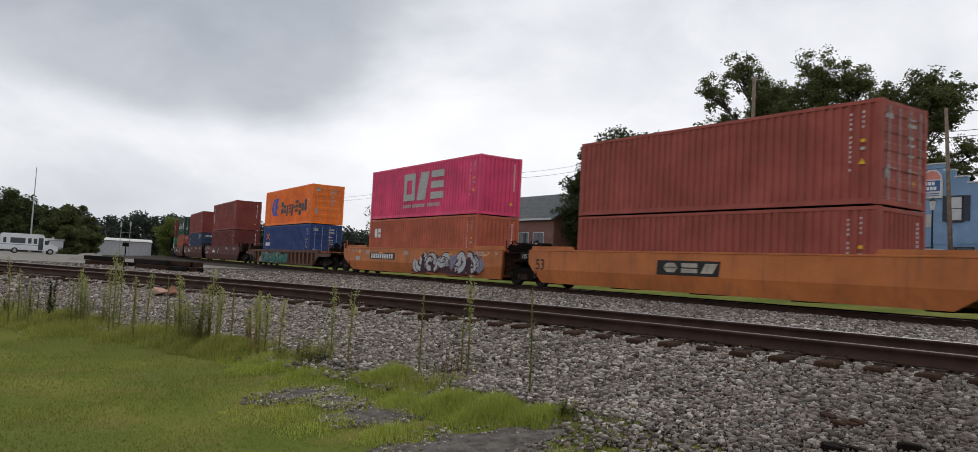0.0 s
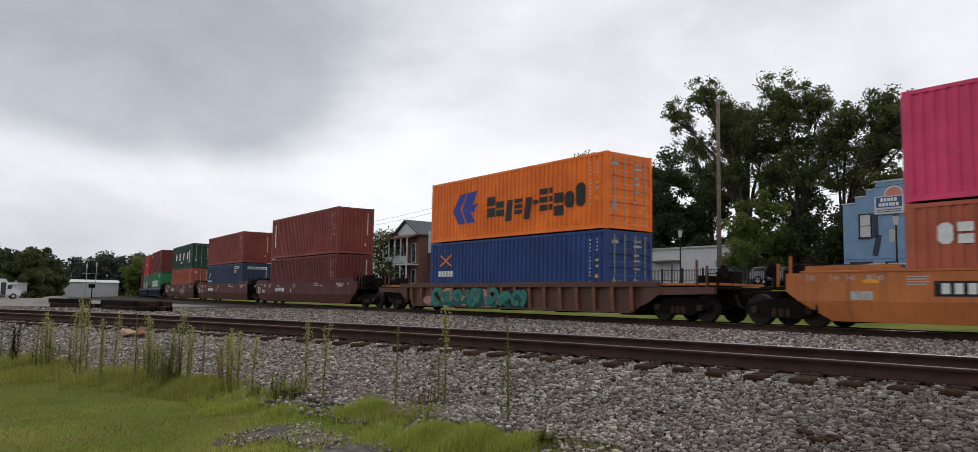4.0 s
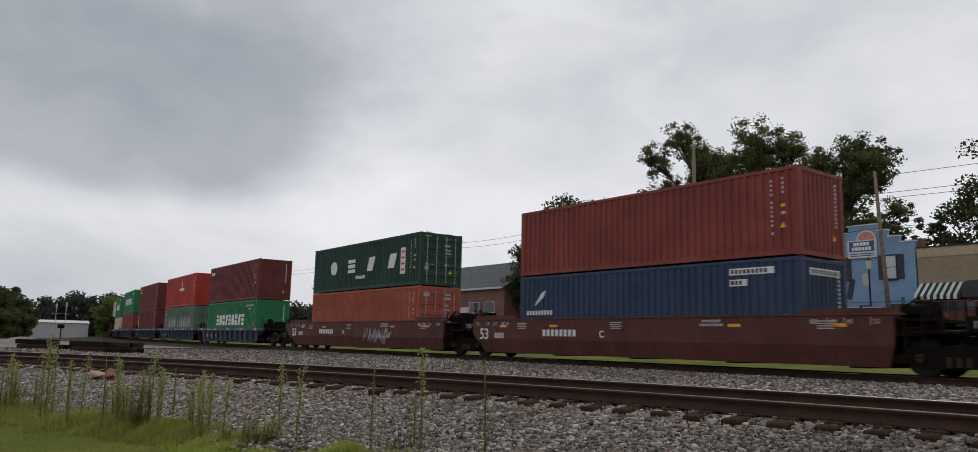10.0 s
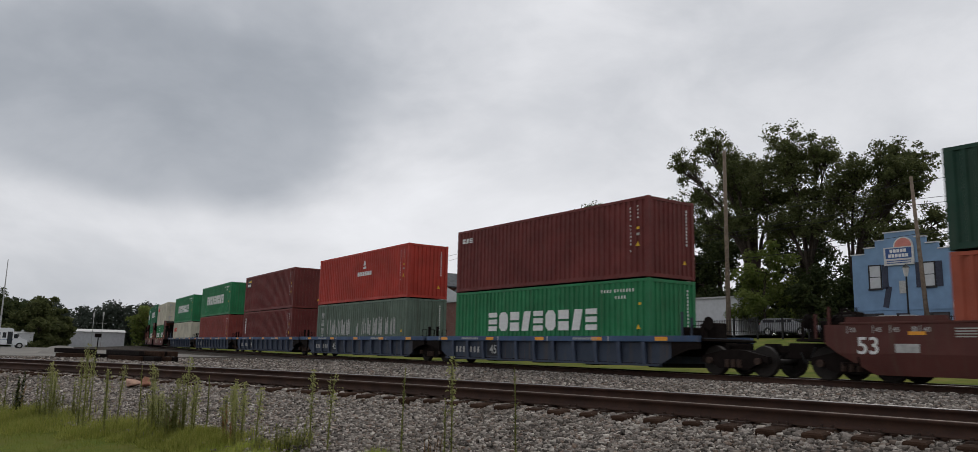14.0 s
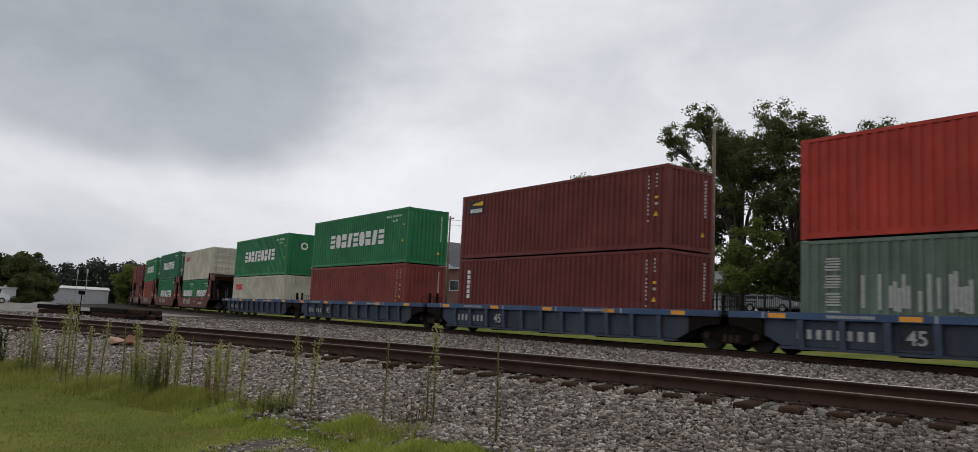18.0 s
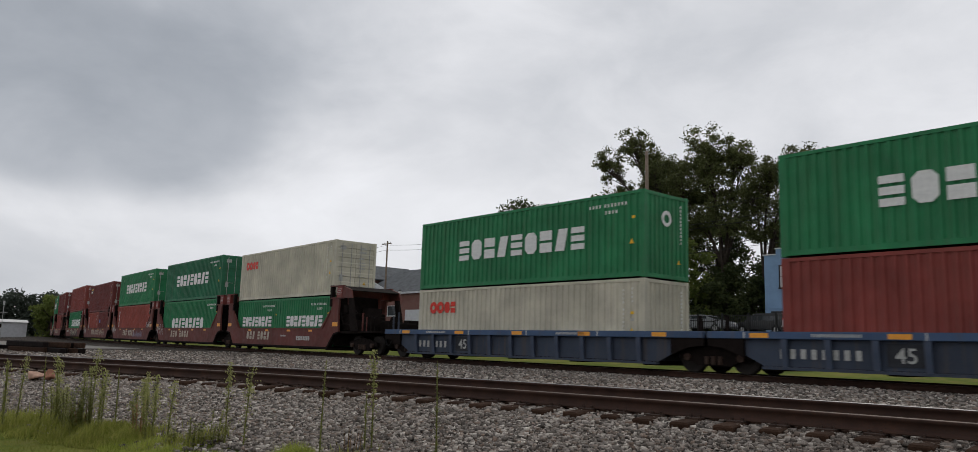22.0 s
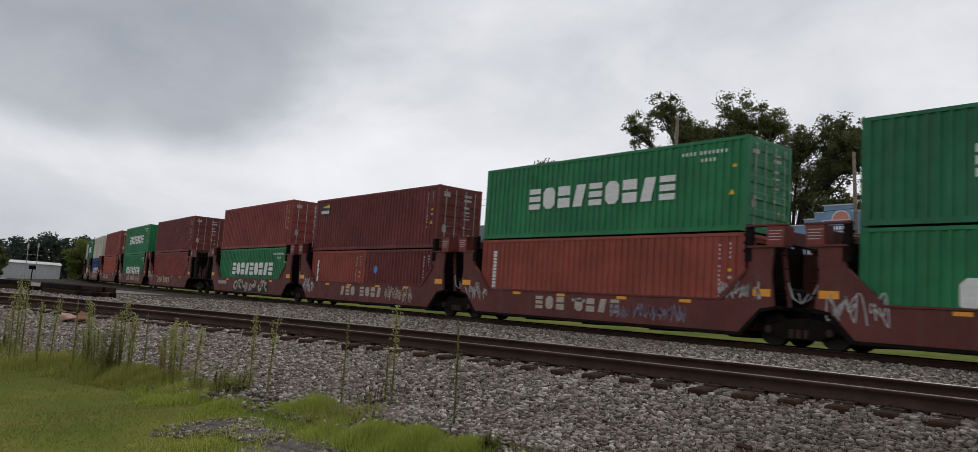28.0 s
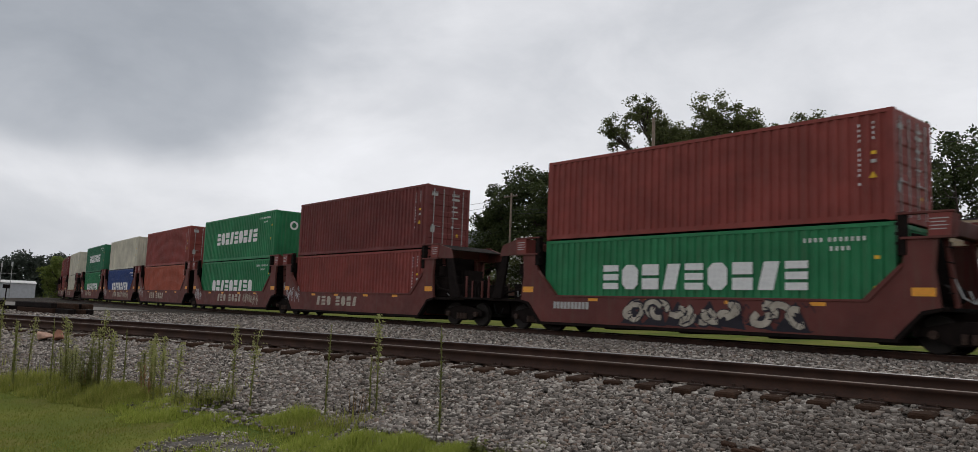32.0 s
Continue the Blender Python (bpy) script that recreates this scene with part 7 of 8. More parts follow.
def tree(x, y, base, top, spread, seed, mat, label, leaf=0.20, density=1.0, crown_from=0.35, lobes=9, twigs=7, trunk_r=0.32, tight=0.12, name="tree", blossom=0):
    rnd, rs = random.Random(seed), np.random.RandomState(seed)
    H = top - base
    t = thing(name, label, "tree" if name != "shrub" else "shrub", at=pose(x, y, base))
    bm = tube([(0, 0, -0.3), (rnd.uniform(-0.1, 0.1), 0, H * 0.15), (rnd.uniform(-0.3, 0.3), rnd.uniform(-0.3, 0.3), H * 0.34), (rnd.uniform(-0.5, 0.5), rnd.uniform(-0.4, 0.4), H * 0.62)],
              [trunk_r * 1.25, trunk_r, trunk_r * 0.75, trunk_r * 0.35], sides=9)
    part("trunk", bm, M_BARK, t, smooth=True)
    ends, rad = [], []
    for k in range(lobes):
        a = k / lobes * math.tau * 2.4 + rnd.uniform(-0.3, 0.3)
        f = (k + 0.5) / lobes
        z = H * (crown_from + (0.86 - crown_from) * f + rnd.uniform(-0.03, 0.03))
        reach = spread * (0.75 * math.sin(math.pi * (0.22 + 0.70 * f)) + rnd.uniform(-0.08, 0.14))
        if k == lobes - 1:
            reach, z = spread * 0.15, H * 0.86
        tip = Vector((reach * math.cos(a), reach * math.sin(a), z))
        start = Vector((0, 0, max(H * 0.16, z - reach * 0.75 - H * 0.05)))
        mid = start.lerp(tip, 0.55) + Vector((rnd.uniform(-0.4, 0.4), rnd.uniform(-0.4, 0.4), -0.06 * H))
        bm = tube([start, mid, tip], [trunk_r * 0.42, trunk_r * 0.25, trunk_r * 0.10], sides=6)
        for q in range(twigs):
            b = tip.lerp(mid, rnd.uniform(0, 0.75))
            out = Vector((rnd.gauss(0, 1), rnd.gauss(0, 1), rnd.gauss(0.35, 0.7))) * spread * 0.23
            e = b + out
            e.z = min(e.z, H * 0.97)
            bm_tube(bm, [b, b.lerp(e, 0.5) + Vector((0, 0, -0.1)), e], [trunk_r * 0.13, trunk_r * 0.08, 0.02], 4)
            ends.append(e)
            rad.append(spread * tight * rnd.uniform(1.0, 2.1))
        part("limb", bm, M_BARK, t, smooth=True)
    per = max(8, int(58 * density))
    V, F = leaf_cloud(ends, rad, per, leaf, rs)
    o = new("crown", raw_mesh("crown", V, F, mat))
    o.parent = t
    o["kind"] = "stuff"
    if blossom:
        V, F = leaf_cloud([e * 1.04 for e in ends], [r * 0.9 for r in rad], blossom, leaf * 0.95, rs)
        o = new("blossom", raw_mesh("blossom", V, F, M_BLOSSOM))
        o.parent = t
        o["kind"] = "stuff"
        o["label"] = "clusters of white blossom"
    return t


def open_tree(x, y, base, lobes, seed, trunk_r, label):
    """A tree with forked limbs; each carries one lobe of its crown: offset along x, height over the ground, radius."""
    rnd, rs = random.Random(seed), np.random.RandomState(seed)
    t = thing("tree", label, "tree", at=pose(x, y, base))
    fork = min(z for _, z, _ in lobes) * 0.52
    part("trunk", tube([(0, 0, -0.3), (0.1, 0, fork * 0.5), (-0.05, 0.1, fork), (0.15, 0, fork * 1.5)], [trunk_r * 1.3, trunk_r, trunk_r * 0.9, trunk_r * 0.5], sides=9), M_BARK, t, smooth=True)
    ends, rad = [], []
    for dx, z, r in lobes:
        tip = Vector((dx, rnd.uniform(-2.2, 2.2), z))
        start = Vector((0, 0.1, fork * rnd.uniform(0.85, 1.35)))
        mid = start.lerp(tip, 0.5) + Vector((-dx * 0.12, rnd.uniform(-0.4, 0.4), 0.5))
        bm = tube([start, start.lerp(mid, 0.5) + Vector((0, 0, 0.15)), mid, tip], [trunk_r * 0.55, trunk_r * 0.42, trunk_r * 0.3, trunk_r * 0.10], sides=6)
        for q in range(int(24 * r * r / 3.6) + 8):
            b = mid.lerp(tip, rnd.uniform(0.45, 1.0))
            d = Vector((rnd.gauss(0, 1), rnd.gauss(0, 1), rnd.gauss(0.15, 0.9))).normalized()
            e = tip + d * r * rnd.uniform(0.25, 1.12)
            bm_tube(bm, [b, b.lerp(e, 0.55) + Vector((0, 0, 0.12)), e], [trunk_r * 0.11, trunk_r * 0.07, 0.015], 4)
            ends.append(e)
            rad.append(r * rnd.uniform(0.20, 0.52))
        part("limb", bm, M_BARK, t, smooth=True)
    V, F = leaf_cloud(ends, rad, 95, 0.12, rs, 0.8, 0.7)
    o = new("crown", raw_mesh("crown", V, F, M_LEAF))
    o.parent = t
    o["kind"] = "stuff"
    return t


def woods():
    G = 3.1
    open_tree(-47.6, 67, G, ((-7.5, 18.7, 1.9), (-4.2, 20.5, 1.9), (-2.3, 18.9, 2.1), (0.4, 17.2, 1.8), (-6.6, 15.8, 1.8), (-3.6, 15.6, 2.2), (-0.6, 14.6, 1.9), (-5.3, 12.6, 2.0), (-2.2, 12.0, 2.0), (0.6, 11.6, 1.8), (-3.4, 17.6, 2.2), (1.8, 14.2, 2.0), (2.2, 11.0, 1.8), (-0.8, 16.6, 2.0)), 1, 0.55, "tall spreading tree with dark open foliage behind a pole")
    open_tree(-41.3, 66.5, G, ((-3.7, 17.5, 2.2), (-0.9, 18.4, 2.3), (1.2, 17.6, 1.8), (2.9, 16.9, 1.5), (-2.7, 13.8, 2.0), (1.2, 13.6, 2.0), (-0.6, 15.9, 2.2), (3.0, 13.4, 1.8), (-2.2, 11.0, 1.9), (0.4, 11.6, 1.9), (2.6, 10.8, 1.9), (-4.4, 15.0, 1.9)), 2, 0.34, "tall spreading tree with dark open foliage")
    open_tree(-37.6, 67.5, G, ((1.4, 15.2, 2.1), (3.9, 16.2, 1.9), (6.2, 15.4, 1.5), (2.2, 11.8, 2.1), (5.2, 12.2, 2.0), (7.0, 10.2, 1.5), (7.4, 13.0, 1.3), (4.0, 9.2, 1.9), (0.4, 12.8, 2.0), (3.4, 13.8, 2.1), (1.0, 10.0, 1.9), (6.0, 8.4, 1.7), (5.2, 14.4, 1.9)), 3, 0.36, "tree with open dark green foliage and a forked trunk")
    tree(-45.6, 73, G, 16.5, 5.0, 4, M_LEAFDARK, "dark tree behind taller ones", 0.18, 2.6, 0.25, 11, 8, 0.5)
    tree(-36.5, 73, G, 14.5, 5.0, 15, M_LEAFDARK, "dark tree behind taller ones", 0.2, 1.7, 0.20, 11, 8, 0.5)
    for x, y, top, sp, sd in ((-73.5, 70, 21.6, 6.0, 5), (-78.6, 70.0, 19.8, 5.2, 16), (-65.8, 69, 20.4, 6.0, 6), (-59.4, 69, 18.8, 5.2, 7), (-55.0, 71, 17.0, 5.0, 8), (-69.0, 74, 20.5, 5.5, 14)):
        tree(x, y, G, top, sp, sd, M_LEAFDARK, "dense dark green tree behind the street", 0.2, 3.8, 0.15, 12, 9, 0.4, 0.15)
    tree(-42.3, 61, G, 11.9, 3.2, 9, M_LEAFLIGHT, "light green young tree beside a wooden pole", 0.16, 2.6, 0.12, 9, 7, 0.16, 0.16)
    for x, y, top, sp, sd in ((-41.9, 64.5, 8.6, 2.2, 21), (-38.8, 63, 9.2, 2.6, 22), (-36.6, 64.5, 8.3, 1.8, 23)):
        tree(x, y, G, top, sp, sd, M_LEAFDARK, "dark dense shrub at the edge of a lot", 0.18, 3.0, 0.05, 8, 7, 0.12, 0.20, name="shrub")
    tree(-24.6, 77, G, 20.4, 6.4, 10, M_LEAFDARK, "dark layered tree behind a brick shop", 0.19, 1.9, 0.45, 12, 8, 0.5)
    tree(-31.6, 79, G, 15.6, 3.0, 11, M_LEAFDARK, "small dark conifer behind a shop", 0.2, 0.8, 0.5, 8, 7, 0.2)
    for x, y, top, sp, sd in ((-60.2, 57.2, 9.5, 2.75, 13),):
        tree(x, y, G, top, sp, sd, M_LEAF, "flowering small tree with white blossom clusters", 0.17, 1.9, 0.16, 11, 9, 0.12, 0.19, blossom=40)
    tree(-114, 61, G, 12.4, 5.6, 17, M_LEAF, "flowering tree with scattered white blossom beside a house", 0.2, 2.4, 0.08, 12, 9, 0.2, 0.18, blossom=14)
    # the far side of the crossing
    for x, y, top, sp, sd, mt in ((-150, 6.5, 10.2, 5.4, 31, M_LEAFDARK), (-153, -1.5, 8.4, 5.2, 32, M_LEAFDARK), (-151, -10, 8.0, 5.2, 33, M_LEAFDARK), (-154, 1.5, 7.6, 4.6, 37, M_LEAFDARK), (-147, 11.5, 7.4, 3.6, 38, M_LEAFDARK), (-141, 13.8, 8.4, 3.6, 34, M_LEAF), (-145, 16.4, 6.6, 2.6, 35, M_LEAF)):
        tree(x, y, 0.4, top, sp, sd, mt, "round dark green tree beyond a gravel lot", 0.22, 3.4, 0.06, 12, 9, 0.3, 0.17)
    tree(-178, 37.0, 0.5, 9.6, 3.6, 36, M_LEAFLIGHT, "light green tree by the far bend of the line", 0.24, 1.6, 0.06, 9, 8, 0.2, 0.18)
    tree(-182, 39.5, 0.5, 7.6, 2.8, 39, M_LEAF, "green shrub by the far bend of the line", 0.24, 1.6, 0.04, 8, 8, 0.15, 0.2, name="shrub")
    rnd, rs = random.Random(40), np.random.RandomState(40)
    ends, rad = [], []
    for k in range(170):
        y = -60 + k * 1.15 + rnd.uniform(-1, 1)
        top = 11.2 + 1.3 * math.sin(k * 0.21) + 0.9 * math.sin(k * 0.83) + rnd.uniform(-0.8, 0.8)
        for q in range(6):
            ends.append((-266 + rnd.uniform(-5, 5), y, top * (0.93 - 0.16 * q)))
            rad.append(rnd.uniform(1.8, 3.0))
    V, F = leaf_cloud(ends, rad, 110, 0.50, rs, 1.0)
    tagged(new("woods", raw_mesh("woods", V, F, M_LEAFHAZE)), "distant dark green line of woods", "woods", kind="stuff")
    ends, rad = [], []
    for k in range(170):
        x = -230 + k * 1.5
        top = 13.0 + 2.0 * math.sin(k * 0.17) + rnd.uniform(-1, 1)
        for q in range(5):
            ends.append((x, 128 + rnd.uniform(-5, 5), 3 + (top - 3) * (0.95 - 0.2 * q)))
            rad.append(rnd.uniform(1.6, 3.0))
    V, F = leaf_cloud(ends, rad, 26, 0.45, rs, 1.0)
    tagged(new("woods", raw_mesh("woods", V, F, M_LEAFDARK)), "dark trees behind the town street", "woods", kind="stuff")


# Buildings across the street ---------------------------------------------------------------
def brick_mat(name, a, b, mortar, scale=1.0):
    def build(nt, bs):
        g, mp, t = nt.nodes.new("ShaderNodeTexCoord"), nt.nodes.new("ShaderNodeMapping"), nt.nodes.new("ShaderNodeTexBrick")
        mp.inputs["Rotation"].default_value = (radians(90), 0, 0)
        nt.links.new(g.outputs["Object"], mp.inputs[0])
        nt.links.new(mp.outputs[0], t.inputs["Vector"])
        t.inputs["Scale"].default_value = scale
        t.inputs["Color1"].default_value, t.inputs["Color2"].default_value, t.inputs["Mortar"].default_value = (*a, 1), (*b, 1), (*mortar, 1)
        t.inputs["Brick Width"].default_value, t.inputs["Row Height"].default_value, t.inputs["Mortar Size"].default_value = 0.30, 0.10, 0.012
        c = mixc(nt, rng(nt, nz(nt, 0.8, 5), 0.35, 0.7, 0, 0.5), t.outputs["Color"], tuple(q * 0.6 for q in a))
        nt.links.new(c, bs.inputs["Base Color"])
        bs.inputs["Roughness"].default_value = 0.9
        bump(nt, bs, t.outputs["Fac"], 0.4, 0.01)
    return shader(name, build)


M_BLUEWALL = plain("light_blue_painted_stucco", (0.195, 0.305, 0.455), 0.8, 0.10, 1.2, relief=0.15)
M_COPING = plain("white_coping", (0.58, 0.57, 0.55), 0.7, 0.15, 4)
M_TANBRICK = brick_mat("tan_brick", (0.36, 0.27, 0.17), (0.27, 0.20, 0.125), (0.30, 0.26, 0.21))
M_REDBRICK = brick_mat("red_brick", (0.20, 0.075, 0.055), (0.15, 0.058, 0.045), (0.22, 0.17, 0.15))
M_TANBAND = plain("tan_painted_band", (0.44, 0.34, 0.24), 0.8, 0.12, 2)
M_DARKTRIM = plain("dark_trim", (0.035, 0.033, 0.036), 0.6, 0.2, 4)
M_SHUTTER = plain("dark_shutter_paint", (0.045, 0.05, 0.075), 0.6, 0.2, 5)
M_WALLWHITE = plain("white_siding_paint", (0.52, 0.53, 0.54), 0.7, 0.10, 2)
M_ROOF = plain("weathered_grey_shingles", (0.115, 0.120, 0.125), 0.9, 0.25, 1.5, relief=0.4)
M_GREENCLOTH = plain("dark_green_awning_cloth", (0.02, 0.045, 0.035), 0.8, 0.2, 3)
M_WHITECLOTH = plain("white_awning_cloth", (0.60, 0.60, 0.56), 0.8, 0.1, 3)
M_ROADTAR = plain("grey_asphalt", (0.075, 0.075, 0.078), 0.9, 0.2, 0.8, relief=0.3)
M_LOT = plain("pale_gravel_lot", (0.23, 0.215, 0.195), 0.95, 0.2, 0.5, relief=0.3)
M_FENCE = plain("black_iron", (0.015, 0.015, 0.016), 0.5, 0.2, 6)
M_SIGNRED = plain("sign_red", (0.55, 0.07, 0.06), 0.5, 0.1, 4)
M_SIGNBLUE = plain("sign_blue", (0.05, 0.10, 0.26), 0.5, 0.1, 4)


def glass(nt, b):
    b.inputs["Base Color"].default_value = (0.03, 0.035, 0.04, 1)
    b.inputs["Roughness"].default_value = 0.08
    b.inputs["Specular IOR Level"].default_value = 0.6


M_GLASS = shader("dark_window_glass", glass)
G = 3.1


def sash(parent, x0, x1, z0, z1, y, frame_mat, pane_mat, depth=0.10, bars_v=0, bars_h=1):
    """A window: frame, sill and panes, set in front of a wall that faces -y."""
    w = part("window", box(x0, x1, y - 0.03, y + 0.05, z0, z1), M_DARKTRIM, parent)
    t = 0.07
    for a in ((x0 - t, x0, z0 - t, z1 + t), (x1, x1 + t, z0 - t, z1 + t), (x0, x1, z1, z1 + t)):
        part("window_frame", box(a[0], a[1], y - depth, y, a[2], a[3]), frame_mat, w)
    part("window_sill", box(x0 - 0.12, x1 + 0.12, y - depth - 0.06, y, z0 - t - 0.05, z0), frame_mat, w)
    nv, nh = bars_v + 1, bars_h + 1
    for i in range(nv):
        for j in range(nh):
            dx, dz = (x1 - x0) / nv, (z1 - z0) / nh
            part("pane", box(x0 + i * dx + 0.03, x0 + (i + 1) * dx - 0.03, y - 0.05, y - 0.035, z0 + j * dz + 0.03, z0 + (j + 1) * dz - 0.03), pane_mat, w)
    return w


def blue_shop():
    b = thing("shop_building", "light blue two-storey shop with a stepped parapet", "building")
    y = 62.0
    steps_ = [(-34.55, 10.05), (-33.45, 10.55), (-32.55, 11.10), (-31.75, 11.65)]
    pts = [(-34.55, G - 0.6), (-34.55, 10.05)]
    for (xa, za), (xb, zb) in zip(steps_, steps_[1:]):
        pts += [(xb, za), (xb, zb)]
    mir = [(-61.15 - px, pz) for px, pz in pts[::-1]]
    part("front_wall", prism(pts + mir, y, y + 0.35), M_BLUEWALL, b)
    for s in (-34.55, -26.9):
        part("side_wall", box(s, s + 0.3, y + 0.35, y + 15, G - 0.6, 9.4), M_BLUEWALL, b)
    part("rear_wall", box(-34.25, -26.9, y + 14.7, y + 15, G - 0.6, 9.2), M_BLUEWALL, b)
    part("roof", box(-34.25, -26.9, y + 0.35, y + 14.7, 9.2, 9.4), M_ROOF, b)
    caps = [(-34.65, -33.45, 10.05), (-33.5, -32.55, 10.55), (-32.6, -31.75, 11.10), (-31.85, -29.30, 11.65)]
    for xa, xb, z in caps:
        part("coping", box(xa, xb, y - 0.08, y + 0.45, z, z + 0.09), M_COPING, b)
        if xb < -30:
            part("coping", box(-61.15 - xb, -61.15 - xa, y - 0.08, y + 0.45, z, z + 0.09), M_COPING, b)
    part("chimney", box(-27.6, -26.9, y + 2.0, y + 2.8, 9.3, 10.5), M_REDBRICK, b)
    part("belt_course", box(-34.5, -26.65, y - 0.06, y, 5.45, 5.60), M_BLUEWALL, b)
    sash(b, -33.10, -32.18, 7.22, 9.08, y, M_DARKTRIM, M_WALLWHITE)
    sash(b, -28.82, -28.02, 7.22, 9.06, y, M_DARKTRIM, M_WALLWHITE)
    for xa, xb, rot in ((-32.05, -31.60, 0), (-29.42, -28.95, 0), (-27.92, -27.45, 0)):
        s = part("shutter", box(xa, xb, y - 0.06, y - 0.005, 7.18, 9.12), M_SHUTTER, b)
        for q in range(9):
            part("slat", box(xa + 0.06, xb - 0.06, y - 0.075, y - 0.06, 7.30 + q * 0.20, 7.42 + q * 0.20), M_SHUTTER, s)
    part("hanging_shutter", box(-0.22, 0.22, -0.06, -0.005, -1.7, 0.0), M_SHUTTER, b, "dark shutter that hangs askew", at=pose(-31.55, y, 7.35, 0, 12, 0))
    # shop front below
    for xa, xb in ((-33.9, -32.2), (-28.9, -27.2)):
        sash(b, xa, xb, 3.55, 5.15, y, M_DARKTRIM, M_GLASS, bars_v=1)
    d = part("door", box(-31.1, -30.05, y - 0.06, y, G, 5.2), M_SHUTTER, b)
    part("door_handle", box(-30.25, -30.18, y - 0.14, y - 0.06, 4.0, 4.3), M_GALV, d)
    part("small_panel", box(-30.75, -30.25, y - 0.05, y, 6.75, 7.75), M_GREYMARK, b)
    s = thing("shop_sign", "white and blue shop sign with a pink half disc on top", "sign", at=pose(-30.6, y - 0.12, 9.0))
    part("board", box(-1.18, 1.18, -0.06, 0.06, 0, 1.45), M_COPING, s)
    part("blue_panel", box(-1.02, 1.02, -0.07, -0.062, 0.52, 1.36), M_SIGNBLUE, s)
    arc = [(0.78 * math.cos(k * math.pi / 12), 0.78 * math.sin(k * math.pi / 12)) for k in range(13)]
    part("half_disc", prism([(a + 0.38, 1.45 + c) for a, c in arc], -0.05, 0.05), M_COPING, s)
    part("half_disc_face", prism([(a * 0.86 + 0.38, 1.45 + c * 0.86) for a, c in arc], -0.06, -0.052), plain("faded_sign_pink", (0.60, 0.22, 0.18), 0.5, 0.1, 4), s)
    for z, n, w in ((1.00, 5, 0.22), (0.62, 6, 0.22)):
        part("lettering_bar", glyph_blocks(bmesh.new(), -n * 0.135, z, [w] * n, 0.27, 0.05), M_WHITE, s, at=pose(0, -0.071, 0))
    for z in (0.14, 0.30):
        part("lettering_bar", box(-0.95, 0.95, -0.066, -0.062, z, z + 0.07), M_SIGNBLUE, s)


def tan_shop():
    b = thing("shop_building", "tan brick shop row with striped awnings", "building")
    y = 62.1
    part("front_wall", box(-26.5, -2.0, y, y + 0.3, G - 0.6, 8.75), M_TANBRICK, b)
    part("parapet_band", box(-26.5, -2.0, y - 0.04, y + 0.3, 8.75, 9.45), M_TANBAND, b)
    part("coping", box(-26.5, -2.0, y - 0.1, y + 0.4, 9.45, 9.56), M_DARKTRIM, b)
    part("roof", box(-26.4, -2.0, y + 0.3, y + 18, 8.9, 9.1), M_ROOF, b)
    part("rear_wall", box(-26.4, -2.0, y + 18, y + 18.3, G - 0.6, 9.2), M_TANBRICK, b)
    for xa in (-26.0, -20.6, -16.6, -11.0):
        part("shop_window", box(xa, xa + 2.8, y - 0.05, y - 0.01, 3.5, 5.6), M_GLASS, b)
    for xa in (-22.4, -13.2):
        part("door", box(xa, xa + 1.0, y - 0.06, y - 0.01, G, 5.3), M_DARKTRIM, b)
    for xa, n in ((-26.35, 14), (-20.9, 14)):
        a = thing("awning", "green and white striped cloth awning over a shop window", "awning", "striped awnings")
        for k in range(n):
            w = 3.2 / n
            mat = M_GREENCLOTH if k % 2 else M_WHITECLOTH
            part("stripe", prism([(y - 0.02, 6.75), (y - 0.02, 6.70), (y - 1.25, 5.72), (y - 1.28, 5.45), (y - 1.31, 5.45), (y - 1.30, 5.76)], xa + k * w, xa + (k + 1) * w, axis="x"), mat, a)
        part("awning_frame", box(xa, xa + 3.2, y - 1.27, y - 1.23, 5.70, 5.74), M_GALV, a)
    d = thing("awning", "dark rounded cloth awning over a shop door", "awning")
    prof = [(y - 0.02, 6.85), (y - 0.7, 6.70), (y - 1.15, 6.25), (y - 1.3, 5.55), (y - 1.26, 5.55), (y - 0.02, 5.55)]
    part("cover", prism(prof, -23.05, -21.05, axis="x"), M_DARKTRIM, d)


